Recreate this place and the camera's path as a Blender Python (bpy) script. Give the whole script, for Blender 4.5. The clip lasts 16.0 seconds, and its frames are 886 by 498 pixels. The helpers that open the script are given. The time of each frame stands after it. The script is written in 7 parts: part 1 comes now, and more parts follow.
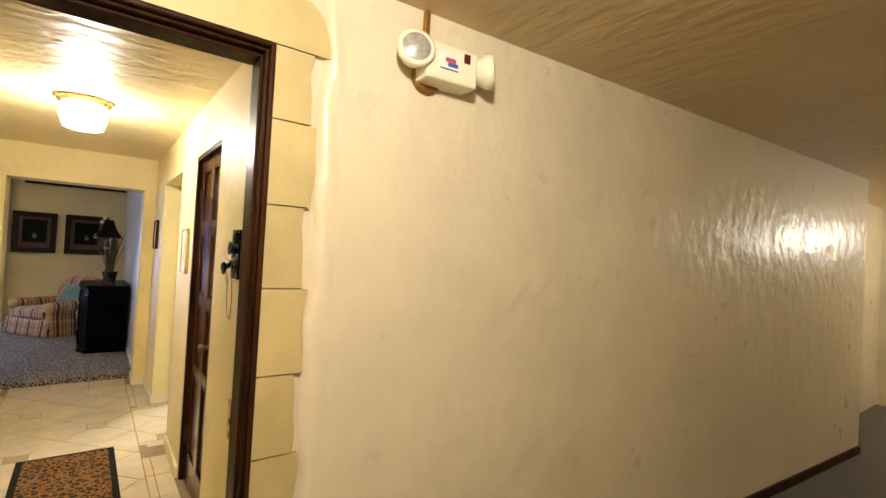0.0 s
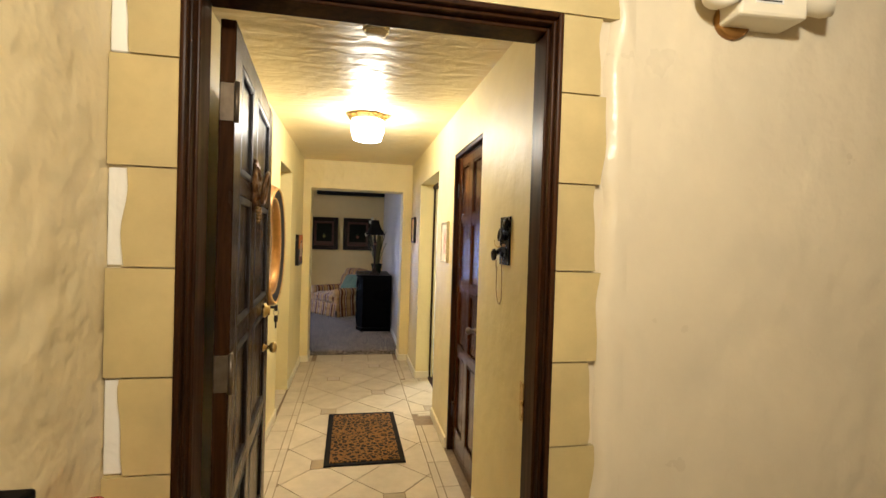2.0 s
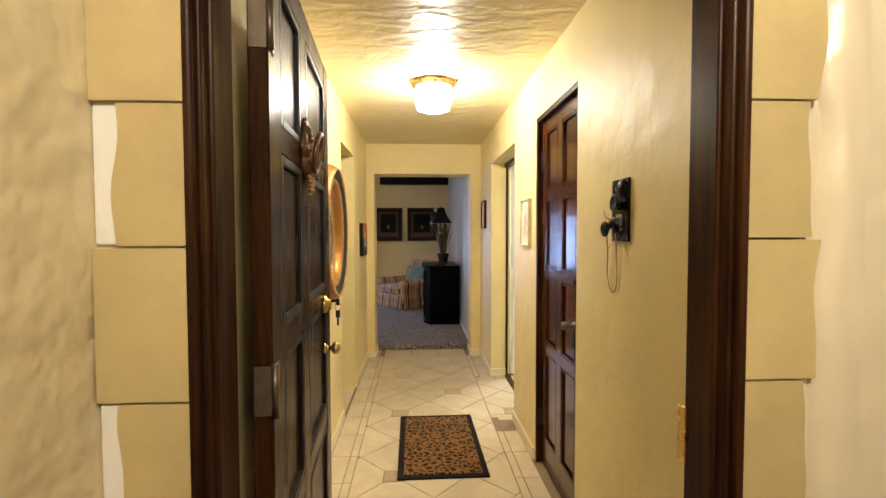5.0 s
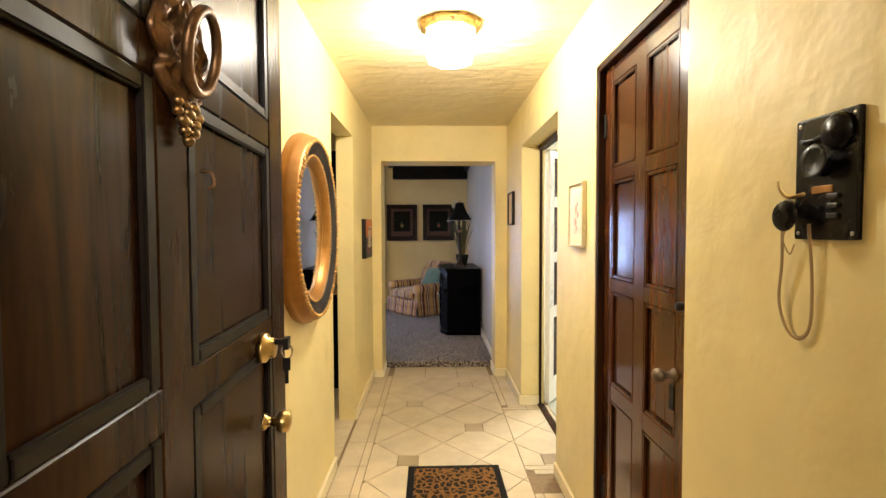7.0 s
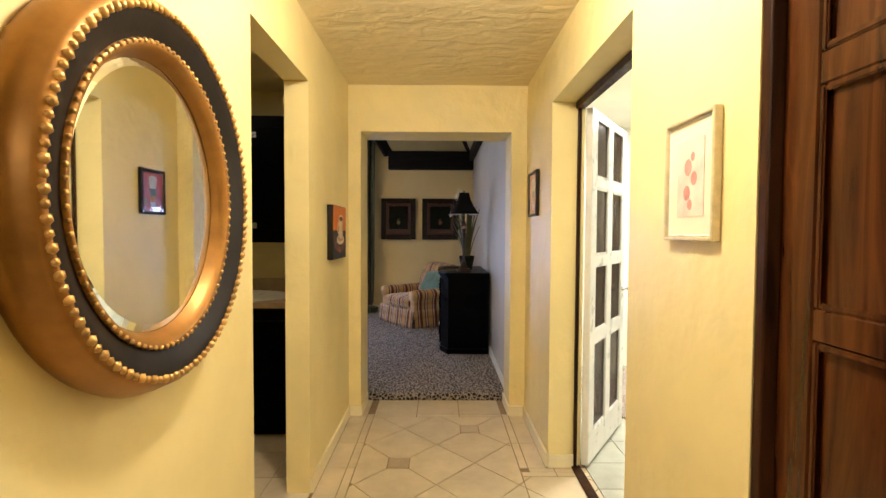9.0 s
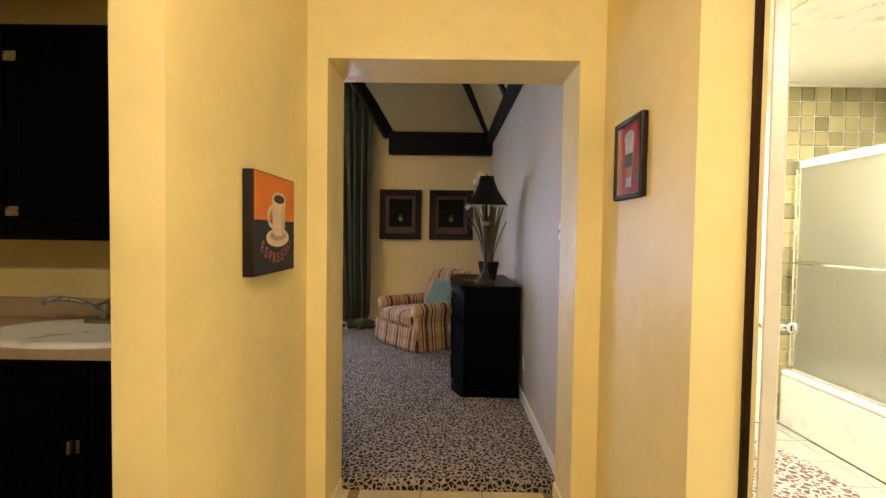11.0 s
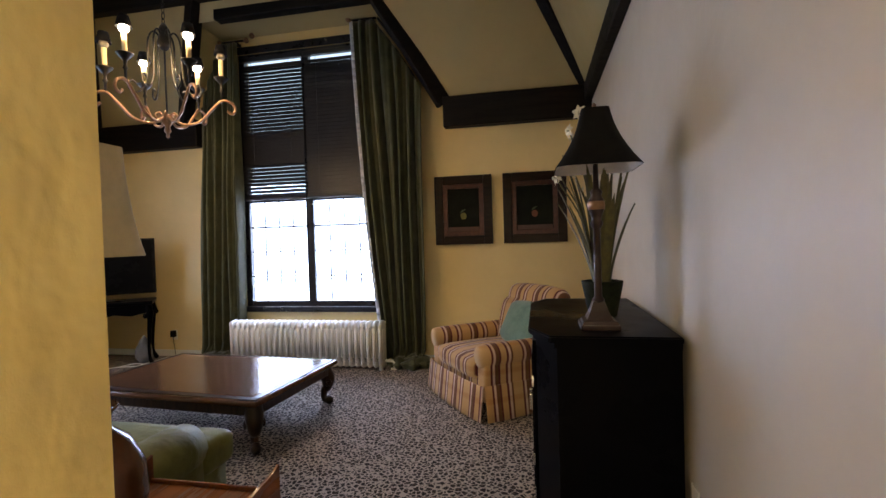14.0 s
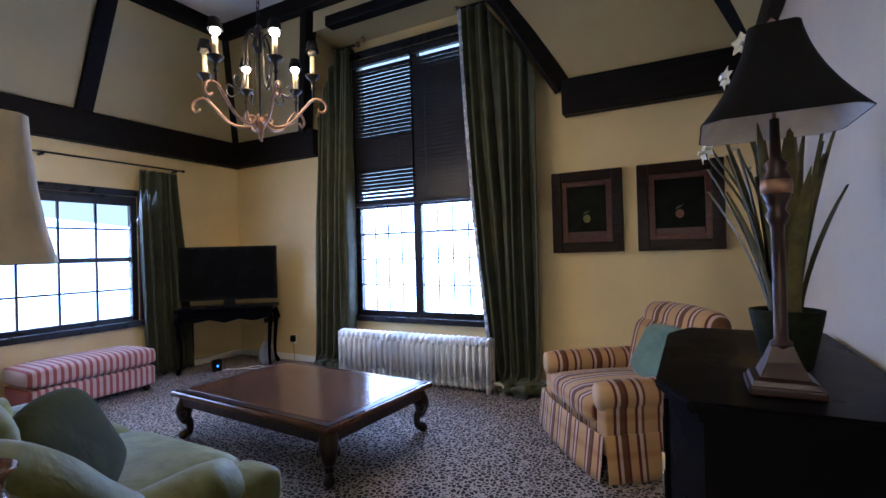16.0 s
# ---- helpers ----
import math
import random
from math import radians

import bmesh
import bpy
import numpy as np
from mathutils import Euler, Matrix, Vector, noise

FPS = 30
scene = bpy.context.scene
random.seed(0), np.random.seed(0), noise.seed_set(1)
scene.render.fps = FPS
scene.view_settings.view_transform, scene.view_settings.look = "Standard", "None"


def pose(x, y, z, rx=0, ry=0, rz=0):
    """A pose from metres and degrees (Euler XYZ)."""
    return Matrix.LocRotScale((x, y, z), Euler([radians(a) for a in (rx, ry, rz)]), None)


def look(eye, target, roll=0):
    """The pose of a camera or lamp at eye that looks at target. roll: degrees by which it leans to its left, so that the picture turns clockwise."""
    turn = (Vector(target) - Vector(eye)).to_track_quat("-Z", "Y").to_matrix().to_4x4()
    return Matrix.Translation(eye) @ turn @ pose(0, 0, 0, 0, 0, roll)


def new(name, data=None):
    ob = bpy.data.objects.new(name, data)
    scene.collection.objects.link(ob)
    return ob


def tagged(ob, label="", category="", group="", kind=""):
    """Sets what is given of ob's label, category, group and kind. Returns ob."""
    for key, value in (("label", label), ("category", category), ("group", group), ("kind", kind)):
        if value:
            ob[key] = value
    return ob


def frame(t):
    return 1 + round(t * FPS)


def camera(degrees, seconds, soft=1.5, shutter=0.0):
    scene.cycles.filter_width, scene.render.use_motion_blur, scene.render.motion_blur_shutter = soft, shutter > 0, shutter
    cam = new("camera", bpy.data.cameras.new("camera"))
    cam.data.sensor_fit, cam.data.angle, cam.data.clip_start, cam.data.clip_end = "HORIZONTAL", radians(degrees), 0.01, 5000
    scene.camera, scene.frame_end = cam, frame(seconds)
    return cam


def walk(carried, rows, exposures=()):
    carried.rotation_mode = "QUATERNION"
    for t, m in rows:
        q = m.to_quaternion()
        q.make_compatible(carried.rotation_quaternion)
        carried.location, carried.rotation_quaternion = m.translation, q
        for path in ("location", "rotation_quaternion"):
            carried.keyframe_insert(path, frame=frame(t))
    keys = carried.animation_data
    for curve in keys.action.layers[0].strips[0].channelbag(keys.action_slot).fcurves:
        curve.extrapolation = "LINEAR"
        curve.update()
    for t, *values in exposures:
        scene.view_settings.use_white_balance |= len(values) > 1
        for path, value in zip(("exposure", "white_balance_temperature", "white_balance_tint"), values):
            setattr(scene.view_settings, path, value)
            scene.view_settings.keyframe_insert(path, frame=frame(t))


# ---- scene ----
cam = camera(86.7, 16.0)
PATH = [
    (0, (0.264, -0.248, 1.573), (1.459, 1.355, 1.607), 3.2),
    (0.5, (0.223, -0.184, 1.565), (1.201, 1.561, 1.574), 3.1),
    (1, (0.174, -0.134, 1.549), (0.938, 1.714, 1.543), 3.0),
    (1.5, (0.124, -0.095, 1.534), (0.681, 1.825, 1.51), 2.5),
    (2, (0.093, -0.064, 1.524), (0.467, 1.9, 1.489), 1.8),
    (2.5, (0.073, -0.039, 1.509), (0.32, 1.945, 1.469), 1.2),
    (3, (0.058, -0.015, 1.497), (0.247, 1.976, 1.45), 0.7),
    (3.5, (0.048, 0.017, 1.481), (0.223, 2.009, 1.427), 0.3),
    (4, (0.045, 0.104, 1.469), (0.215, 2.096, 1.404), 0.0),
    (4.5, (0.05, 0.232, 1.462), (0.193, 2.225, 1.388), -0.1),
    (7, (0.089, 1.225, 1.438), (0.125, 3.224, 1.362), -0.2),
    (7.5, (0.117, 1.456, 1.425), (0.143, 3.454, 1.351), -0.1),
    (8, (0.142, 1.712, 1.406), (0.161, 3.711, 1.337), 0.1),
    (8.5, (0.156, 2.004, 1.386), (0.177, 4.003, 1.317), 0.2),
    (11, (0.105, 3.728, 1.352), (0.092, 5.727, 1.285), 0.8),
    (11.5, (0.093, 4.024, 1.331), (0.092, 6.024, 1.277), 0.9),
    (12, (0.091, 4.347, 1.329), (0.086, 6.347, 1.287), 0.7),
    (12.5, (0.14, 4.656, 1.319), (0.08, 6.655, 1.282), -0.1),
    (13, (0.164, 4.965, 1.315), (0.006, 6.959, 1.277), -0.8),
    (13.5, (0.177, 5.283, 1.331), (-0.105, 7.262, 1.287), -1.3),
    (14, (0.195, 5.584, 1.319), (-0.203, 7.543, 1.277), -1.7),
    (14.5, (0.216, 5.81, 1.32), (-0.321, 7.736, 1.281), -2.0),
    (15, (0.231, 6.009, 1.311), (-0.465, 7.884, 1.285), -2.2),
    (15.5, (0.234, 6.121, 1.306), (-0.602, 7.937, 1.295), -2.0),
    (16, (0.241, 6.174, 1.302), (-0.694, 7.942, 1.312), -1.6),
]
EXPOSURES = [(0, 0.0, 6100, 10), (1.5, -0.22, 6000, 10), (4, -0.21, 6000, 10), (7, 0.17, 6100, 11), (8.5, 0.06, 6300, 11), (11, 0.2, 6950, 12), (12, 0.25, 8300, 11), (12.5, 0.32, 7900, 12), (13.5, 0.2, 7800, 12), (14.5, 0.16, 6400, 14), (16, 0.16, 5350, 15)]
walk(cam, [(t, look(eye, target, roll)) for t, eye, target, roll in PATH], EXPOSURES)

# ---- world, lights, exposure ----
world = bpy.data.worlds.new("world")
scene.world = world
world.use_nodes = True
_sky = world.node_tree.nodes.new("ShaderNodeTexSky")
_sky.sky_type = "NISHITA"
_sky.sun_disc = False
_sky.sun_elevation, _sky.sun_rotation = radians(40), radians(200)
world.node_tree.links.new(_sky.outputs[0], world.node_tree.nodes["Background"].inputs[0])
world.node_tree.nodes["Background"].inputs[1].default_value = 0.12


def lamp(name, kind, m, energy, colour, size=0.1):
    data = bpy.data.lights.new(name, kind)
    data.energy, data.color = energy, colour
    if kind == "AREA":
        data.shape, data.size, data.size_y = "RECTANGLE", size[0], size[1]
    else:
        data.shadow_soft_size = size
    ob = new(name, data)
    ob.matrix_basis = m
    return ob


BULB = (1.0, 0.90, 0.72)
lamp("hall_lamp_light", "POINT", pose(0.17, 3.58, 2.34), 57, BULB, 0.07)
lamp("vestibule_lamp_light", "POINT", pose(0.36, -0.10, 2.41), 112, BULB, 0.06)
lamp("vestibule_sconce_light", "POINT", pose(7.5, -0.35, 2.08), 50, BULB, 0.1)
lamp("bath_lamp_light", "AREA", pose(2.1, 5.9, 2.43), 80, (1.0, 0.97, 0.86), (0.6, 0.6))
# weak fill added to lift the kitchen corner, no known fixture
lamp("kitchen_fill_light", "AREA", pose(-1.5, 4.9, 2.43), 3, BULB, (0.3, 0.3))
DAY = (0.46, 0.61, 1.0)
lamp("window_daylight", "AREA", look((-2.225, 10.56, 1.22), (-2.225, 9.2, 0.9)), 165, DAY, (1.95, 1.6))
lamp("side_window_daylight", "AREA", look((-5.10, 8.2, 1.35), (-3.8, 8.15, 0.8)), 60, DAY, (1.95, 1.7))
for _i in (1, 2, 4, 5):
    _a = radians(60 * _i + 34)
    lamp("chandelier_light", "POINT", pose(-2.262 + 0.345 * math.cos(_a), 8.37 + 0.345 * math.sin(_a), 2.67), 16.0, (1.0, 0.70, 0.38), 0.022)



# ---- materials ----
def material(name, rough=0.6, metal=0.0, spec=0.5):
    m = bpy.data.materials.new(name)
    m.use_nodes = True
    b = m.node_tree.nodes["Principled BSDF"]
    b.inputs["Roughness"].default_value = rough
    b.inputs["Metallic"].default_value = metal
    b.inputs["Specular IOR Level"].default_value = spec
    return m, m.node_tree, b


def node(nt, kind, **values):
    n = nt.nodes.new(kind)
    for key, value in values.items():
        n.inputs[key.replace("_", " ")].default_value = value
    return n


def coords(nt, scale=(1, 1, 1), space="Object", rot=(0, 0, 0)):
    tc = nt.nodes.new("ShaderNodeTexCoord")
    mp = nt.nodes.new("ShaderNodeMapping")
    mp.inputs["Scale"].default_value = scale
    mp.inputs["Rotation"].default_value = [radians(a) for a in rot]
    nt.links.new(tc.outputs[space], mp.inputs[0])
    return mp.outputs[0]


def ramp(nt, fac, stops):
    r = nt.nodes.new("ShaderNodeValToRGB")
    while len(r.color_ramp.elements) < len(stops):
        r.color_ramp.elements.new(0.5)
    for e, (p, c) in zip(r.color_ramp.elements, stops):
        e.position, e.color = p, (*c, 1)
    nt.links.new(fac, r.inputs[0])
    return r.outputs[0]


def bump(nt, b, height, strength, distance):
    n = nt.nodes.new("ShaderNodeBump")
    n.inputs["Strength"].default_value, n.inputs["Distance"].default_value = strength, distance
    nt.links.new(height, n.inputs["Height"])
    prior = b.inputs["Normal"].links
    if prior:
        nt.links.new(prior[0].from_socket, n.inputs["Normal"])
    nt.links.new(n.outputs[0], b.inputs["Normal"])


def noise_tex(nt, vec, scale, detail=4, rough=0.55, distort=0.0):
    n = node(nt, "ShaderNodeTexNoise", Scale=scale, Detail=detail, Roughness=rough, Distortion=distort)
    nt.links.new(vec, n.inputs["Vector"])
    return n.outputs["Fac"]


def tint(c, f):
    return tuple(min(1, v * f) for v in c)


def plaster(name, c, rough=0.5, relief=0.5, stretch=(1, 1, 1), size=9, depth=0.018, swirl=0.6):
    m, nt, b = material(name, rough)
    v = coords(nt, (1, 1, 1), "Object")
    big = noise_tex(nt, v, 1.3, 5, 0.6)
    nt.links.new(ramp(nt, big, [(0.3, tint(c, 0.9)), (0.7, tint(c, 1.06))]), b.inputs["Base Color"])
    vs = coords(nt, stretch, "Object")
    bump(nt, b, noise_tex(nt, vs, size, 3, 0.45, swirl), relief, depth)
    bump(nt, b, noise_tex(nt, vs, size * 6, 3, 0.6), relief * 0.35, 0.004)
    rr = ramp(nt, noise_tex(nt, v, 5, 4), [(0.3, (rough - 0.03,) * 3), (0.7, (rough + 0.05,) * 3)])
    nt.links.new(rr, b.inputs["Roughness"])
    return m


def wood(name, dark, light, rough=0.35, scale=1.0, axis="Z", coat=0.0, spec=0.16):
    m, nt, b = material(name, rough, 0, spec)
    s = {"Z": (9, 9, 0.7), "X": (0.7, 9, 9), "Y": (9, 0.7, 9)}[axis]
    v = coords(nt, tuple(k * scale for k in s))
    grain = noise_tex(nt, v, 2.2, 6, 0.6, 1.2)
    nt.links.new(ramp(nt, grain, [(0.32, dark), (0.68, light)]), b.inputs["Base Color"])
    bump(nt, b, noise_tex(nt, v, 9, 4, 0.6), 0.05, 0.002)
    nt.links.new(ramp(nt, grain, [(0.3, (rough + 0.08,) * 3), (0.7, (rough - 0.04,) * 3)]), b.inputs["Roughness"])
    b.inputs["Coat Weight"].default_value = coat
    b.inputs["Coat Roughness"].default_value = 0.15
    return m


def plain(name, c, rough=0.5, metal=0.0, wear=0.12, scale=12, relief=0.08, spec=0.5):
    m, nt, b = material(name, rough, metal, spec)
    v = coords(nt)
    f = noise_tex(nt, v, scale, 5, 0.6)
    nt.links.new(ramp(nt, f, [(0.3, tint(c, 1 - wear)), (0.7, tint(c, 1 + wear))]), b.inputs["Base Color"])
    nt.links.new(ramp(nt, f, [(0.3, (max(0.03, rough - 0.06),) * 3), (0.7, (rough + 0.08,) * 3)]), b.inputs["Roughness"])
    if relief:
        bump(nt, b, noise_tex(nt, v, scale * 5, 3), relief, 0.003)
    return m


def cloth(name, c, c2=None, rough=0.9, weave=260, sheen=0.3, fold=0.0):
    m, nt, b = material(name, rough, 0, 0.2)
    v = coords(nt)
    f = noise_tex(nt, v, 7, 6, 0.65)
    nt.links.new(ramp(nt, f, [(0.3, tint(c, 0.8)), (0.7, c2 or tint(c, 1.2))]), b.inputs["Base Color"])
    b.inputs["Sheen Weight"].default_value = sheen
    bump(nt, b, noise_tex(nt, v, weave, 2), 0.25, 0.002)
    if fold:
        bump(nt, b, noise_tex(nt, v, 9, 3, 0.5, 0.5), fold, 0.02)
    return m


def stripes(name, stops, pitch, axis=0, cross=None, rough=0.9, weave=300, rot=(0, 0, 0)):
    """Striped cloth: colour stops over one repeat of the given pitch along an axis."""
    m, nt, b = material(name, rough, 0, 0.15)
    tc = coords(nt, (1, 1, 1), "Object", rot)
    sep = nt.nodes.new("ShaderNodeSeparateXYZ")
    nt.links.new(tc, sep.inputs[0])
    wob = nt.nodes.new("ShaderNodeMath")
    wob.operation = "MULTIPLY_ADD"
    wob.inputs[1].default_value = 1.0 / pitch
    wob.inputs[2].default_value = 100.0
    nt.links.new(sep.outputs[axis], wob.inputs[0])
    fr = nt.nodes.new("ShaderNodeMath")
    fr.operation = "FRACT"
    nt.links.new(wob.outputs[0], fr.inputs[0])
    col = ramp(nt, fr.outputs[0], stops)
    if cross:
        w2 = nt.nodes.new("ShaderNodeMath")
        w2.operation = "MULTIPLY_ADD"
        w2.inputs[1].default_value, w2.inputs[2].default_value = 1.0 / cross[1], 100.0
        nt.links.new(sep.outputs[cross[0]], w2.inputs[0])
        f2 = nt.nodes.new("ShaderNodeMath")
        f2.operation = "FRACT"
        nt.links.new(w2.outputs[0], f2.inputs[0])
        c2 = ramp(nt, f2.outputs[0], [(0.0, (1, 1, 1)), (0.6, (1, 1, 1)), (0.68, cross[2]), (0.8, cross[2]), (0.88, (1, 1, 1))])
        mix = nt.nodes.new("ShaderNodeMixRGB")
        mix.blend_type = "MULTIPLY"
        mix.inputs[0].default_value = 0.75
        nt.links.new(col, mix.inputs[1])
        nt.links.new(c2, mix.inputs[2])
        col = mix.outputs[0]
    nt.links.new(col, b.inputs["Base Color"])
    b.inputs["Sheen Weight"].default_value = 0.2
    bump(nt, b, noise_tex(nt, coords(nt), weave, 2), 0.25, 0.002)
    bump(nt, b, noise_tex(nt, coords(nt), 7, 3), 0.2, 0.015)
    return m


def leopard(name, base, spot, core, size, rough=0.95):
    m, nt, b = material(name, rough, 0, 0.1)
    v = coords(nt)
    warp = nt.nodes.new("ShaderNodeTexNoise")
    warp.inputs["Scale"].default_value = 1.4 / size
    nt.links.new(v, warp.inputs["Vector"])
    add = nt.nodes.new("ShaderNodeMixRGB")
    add.blend_type = "ADD"
    add.inputs[0].default_value = size * 0.9
    nt.links.new(v, add.inputs[1])
    nt.links.new(warp.outputs["Color"], add.inputs[2])
    vo = nt.nodes.new("ShaderNodeTexVoronoi")
    vo.feature = "DISTANCE_TO_EDGE"
    vo.inputs["Scale"].default_value = 1.0 / size
    nt.links.new(add.outputs[0], vo.inputs["Vector"])
    col = ramp(nt, vo.outputs["Distance"], [(0.0, base), (0.085, base), (0.15, spot), (0.33, spot), (0.46, core)])
    var = nt.nodes.new("ShaderNodeMixRGB")
    var.blend_type = "MULTIPLY"
    var.inputs[0].default_value = 0.5
    nt.links.new(col, var.inputs[1])
    nt.links.new(ramp(nt, noise_tex(nt, v, 2.5, 5), [(0.3, (0.72, 0.72, 0.72)), (0.7, (1.0, 1.0, 1.0))]), var.inputs[2])
    nt.links.new(var.outputs[0], b.inputs["Base Color"])
    bump(nt, b, noise_tex(nt, v, 350, 2), 0.5, 0.004)
    b.inputs["Sheen Weight"].default_value = 0.08
    return m


def glow(name, c, strength):
    m = bpy.data.materials.new(name)
    m.use_nodes = True
    nt = m.node_tree
    nt.nodes.remove(nt.nodes["Principled BSDF"])
    e = nt.nodes.new("ShaderNodeEmission")
    e.inputs[0].default_value, e.inputs[1].default_value = (*c, 1), strength
    nt.links.new(e.outputs[0], nt.nodes["Material Output"].inputs[0])
    return m


def glass(name, rough=0.02, c=(1, 1, 1)):
    m, nt, b = material(name, rough)
    b.inputs["Base Color"].default_value = (*c, 1)
    b.inputs["Transmission Weight"].default_value = 1.0
    b.inputs["IOR"].default_value = 1.45
    return m


def piece_mat(name, c, rough, spread=0.12, scale=6, relief=0.1):
    """Tile or block: each object a slightly different shade."""
    m, nt, b = material(name, rough)
    info = nt.nodes.new("ShaderNodeObjectInfo")
    v = coords(nt)
    f = noise_tex(nt, v, scale, 6, 0.65)
    mix = nt.nodes.new("ShaderNodeMixRGB")
    mix.blend_type = "MULTIPLY"
    mix.inputs[0].default_value = 1.0
    nt.links.new(ramp(nt, f, [(0.3, tint(c, 0.86)), (0.7, tint(c, 1.08))]), mix.inputs[1])
    nt.links.new(ramp(nt, info.outputs["Random"], [(0.0, (1 - spread,) * 3), (1.0, (1, 1, 1))]), mix.inputs[2])
    nt.links.new(mix.outputs[0], b.inputs["Base Color"])
    bump(nt, b, noise_tex(nt, v, scale * 4, 3), relief, 0.006)
    return m


YELLOW = plaster("yellow_wall_paint", (0.80, 0.66, 0.31), 0.5, 0.28, (1, 1, 1), 9, 0.026, 0.2)
LUMPY = plaster("lumpy_yellow_plaster", (0.80, 0.65, 0.30), 0.45, 0.6, (1, 1, 0.8), 8, 0.034, 0.2)
CREAM = plaster("cream_hall_paint", (0.74, 0.64, 0.455), 0.3, 0.3, (1, 1, 0.8), 10, 0.034, 0.0)
ROUGHCREAM = plaster("trowelled_cream_paint", (0.66, 0.54, 0.31), 0.4, 0.8, (1, 0.9, 0.85), 8, 0.05, 0.1)
HALLCEIL = plaster("tan_hall_ceiling_paint", (0.62, 0.47, 0.24), 0.4, 0.5, (2.5, 0.6, 1), 6)
CEIL = plaster("textured_ceiling_paint", (0.80, 0.68, 0.43), 0.42, 0.7, (1.0, 1.9, 1), 7)
ROOMWALL = plaster("living_wall_paint", (0.76, 0.58, 0.27), 0.5, 0.18)
# wall colour greyed and darkened to imitate how daylight falls on the east wall
ROOMSIDE = plaster("living_side_wall_light_tone", (0.52, 0.45, 0.35), 0.5, 0.16)
ROOMCEIL = plaster("living_ceiling_paint", (0.80, 0.80, 0.78), 0.6, 0.15)
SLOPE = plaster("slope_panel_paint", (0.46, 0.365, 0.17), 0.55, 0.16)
WHITE = plaster("white_paint", (0.80, 0.78, 0.70), 0.45, 0.12)
SKIRT = plaster("skirting_paint", (0.82, 0.72, 0.48), 0.4, 0.1)
BATHWALL = plaster("bath_wall_paint", (0.82, 0.80, 0.70), 0.45, 0.12)
QUOIN = piece_mat("painted_quoin", (0.56, 0.44, 0.20), 0.5, 0.14, 5, 0.12)
WHITECHIP = plaster("bare_white_plaster", (0.85, 0.82, 0.74), 0.6, 0.4)
DOORWOOD = wood("dark_door_wood", (0.011, 0.0045, 0.002), (0.047, 0.018, 0.006), 0.22, 1, "Z", 0.0, 0.10)
FRAMEWOOD = wood("door_frame_wood", (0.014, 0.005, 0.002), (0.052, 0.019, 0.007), 0.34, 1, "Z", 0.0, 0.08)
REDWOOD = wood("red_door_wood", (0.024, 0.007, 0.002), (0.11, 0.034, 0.010), 0.16, 1, "Z", 0.4)
BEAM = wood("black_beam_wood", (0.003, 0.002, 0.002), (0.010, 0.007, 0.005), 0.55, 0.8, "X")
TABLEWOOD = wood("coffee_table_wood", (0.05, 0.020, 0.010), (0.16, 0.068, 0.032), 0.16, 0.6, "X", 0.5)
TABLELEG = wood("carved_leg_wood", (0.016, 0.008, 0.005), (0.05, 0.024, 0.013), 0.3, 1, "Z", 0.3)
ENDWOOD = wood("end_table_wood", (0.10, 0.03, 0.012), (0.28, 0.10, 0.04), 0.25, 1, "Y", 0.3)
BLACKWOOD = plain("black_lacquer_wood", (0.002, 0.002, 0.003), 0.3, 0, 0.05, 3, 0.0, 0.03)
TILE = piece_mat("cream_floor_tile", (0.72, 0.60, 0.42), 0.26, 0.08, 5, 0.05)
TILETAN = piece_mat("tan_accent_tile", (0.46, 0.34, 0.20), 0.34, 0.15, 9, 0.08)
GROUT = plain("brown_grout", (0.26, 0.18, 0.10), 0.9, 0, 0.2, 40)
CARPET = leopard("leopard_carpet", (0.39, 0.32, 0.265), (0.009, 0.006, 0.005), (0.085, 0.045, 0.025), 0.029)
MATCLOTH = leopard("leopard_mat", (0.23, 0.105, 0.022), (0.006, 0.004, 0.003), (0.11, 0.045, 0.012), 0.042)
MATEDGE = cloth("dark_mat_binding", (0.010, 0.008, 0.007), sheen=0.0)
HALLCARPET = cloth("dark_hall_carpet", (0.05, 0.04, 0.035))
GOLD = plain("antique_gold", (0.31, 0.145, 0.03), 0.36, 0.55, 0.15, 20, 0.03)
GILT = plain("gilt_beading", (0.52, 0.31, 0.10), 0.36, 0.7, 0.35, 30, 0.3)
BLACKFRAME = plain("black_frame_paint", (0.012, 0.008, 0.006), 0.42, 0, 0.3, 14, 0.08, 0.2)
MIRROR, _nt, _b = material("mirror_glass", 0.02, 1.0)
_b.inputs["Base Color"].default_value = (0.85, 0.87, 0.86, 1)
BRASS = plain("worn_brass", (0.62, 0.44, 0.18), 0.28, 1.0, 0.2, 25)
CHROME = plain("chrome", (0.75, 0.75, 0.74), 0.14, 1.0, 0.08, 25, 0.0)
IRON = plain("black_iron", (0.02, 0.018, 0.016), 0.42, 0.6, 0.2, 20)
BAKELITE = plain("black_bakelite", (0.007, 0.006, 0.006), 0.26, 0, 0.2, 12, 0.0, 0.16)
ENAMEL = plain("white_enamel", (0.82, 0.80, 0.74), 0.3, 0, 0.06, 8)
PLASTIC = plain("cream_plastic", (0.82, 0.74, 0.56), 0.4, 0, 0.05, 8, 0.02)
CORD = cloth("brown_cord", (0.28, 0.17, 0.06))
GREENVELVET = cloth("green_velvet", (0.105, 0.112, 0.022), (0.18, 0.185, 0.055), 0.6, 240, 0.08, 0.5)
DARKGREEN = cloth("dark_green_cloth", (0.024, 0.026, 0.004), (0.036, 0.040, 0.007), 0.9, 240, 0.0, 0.3)
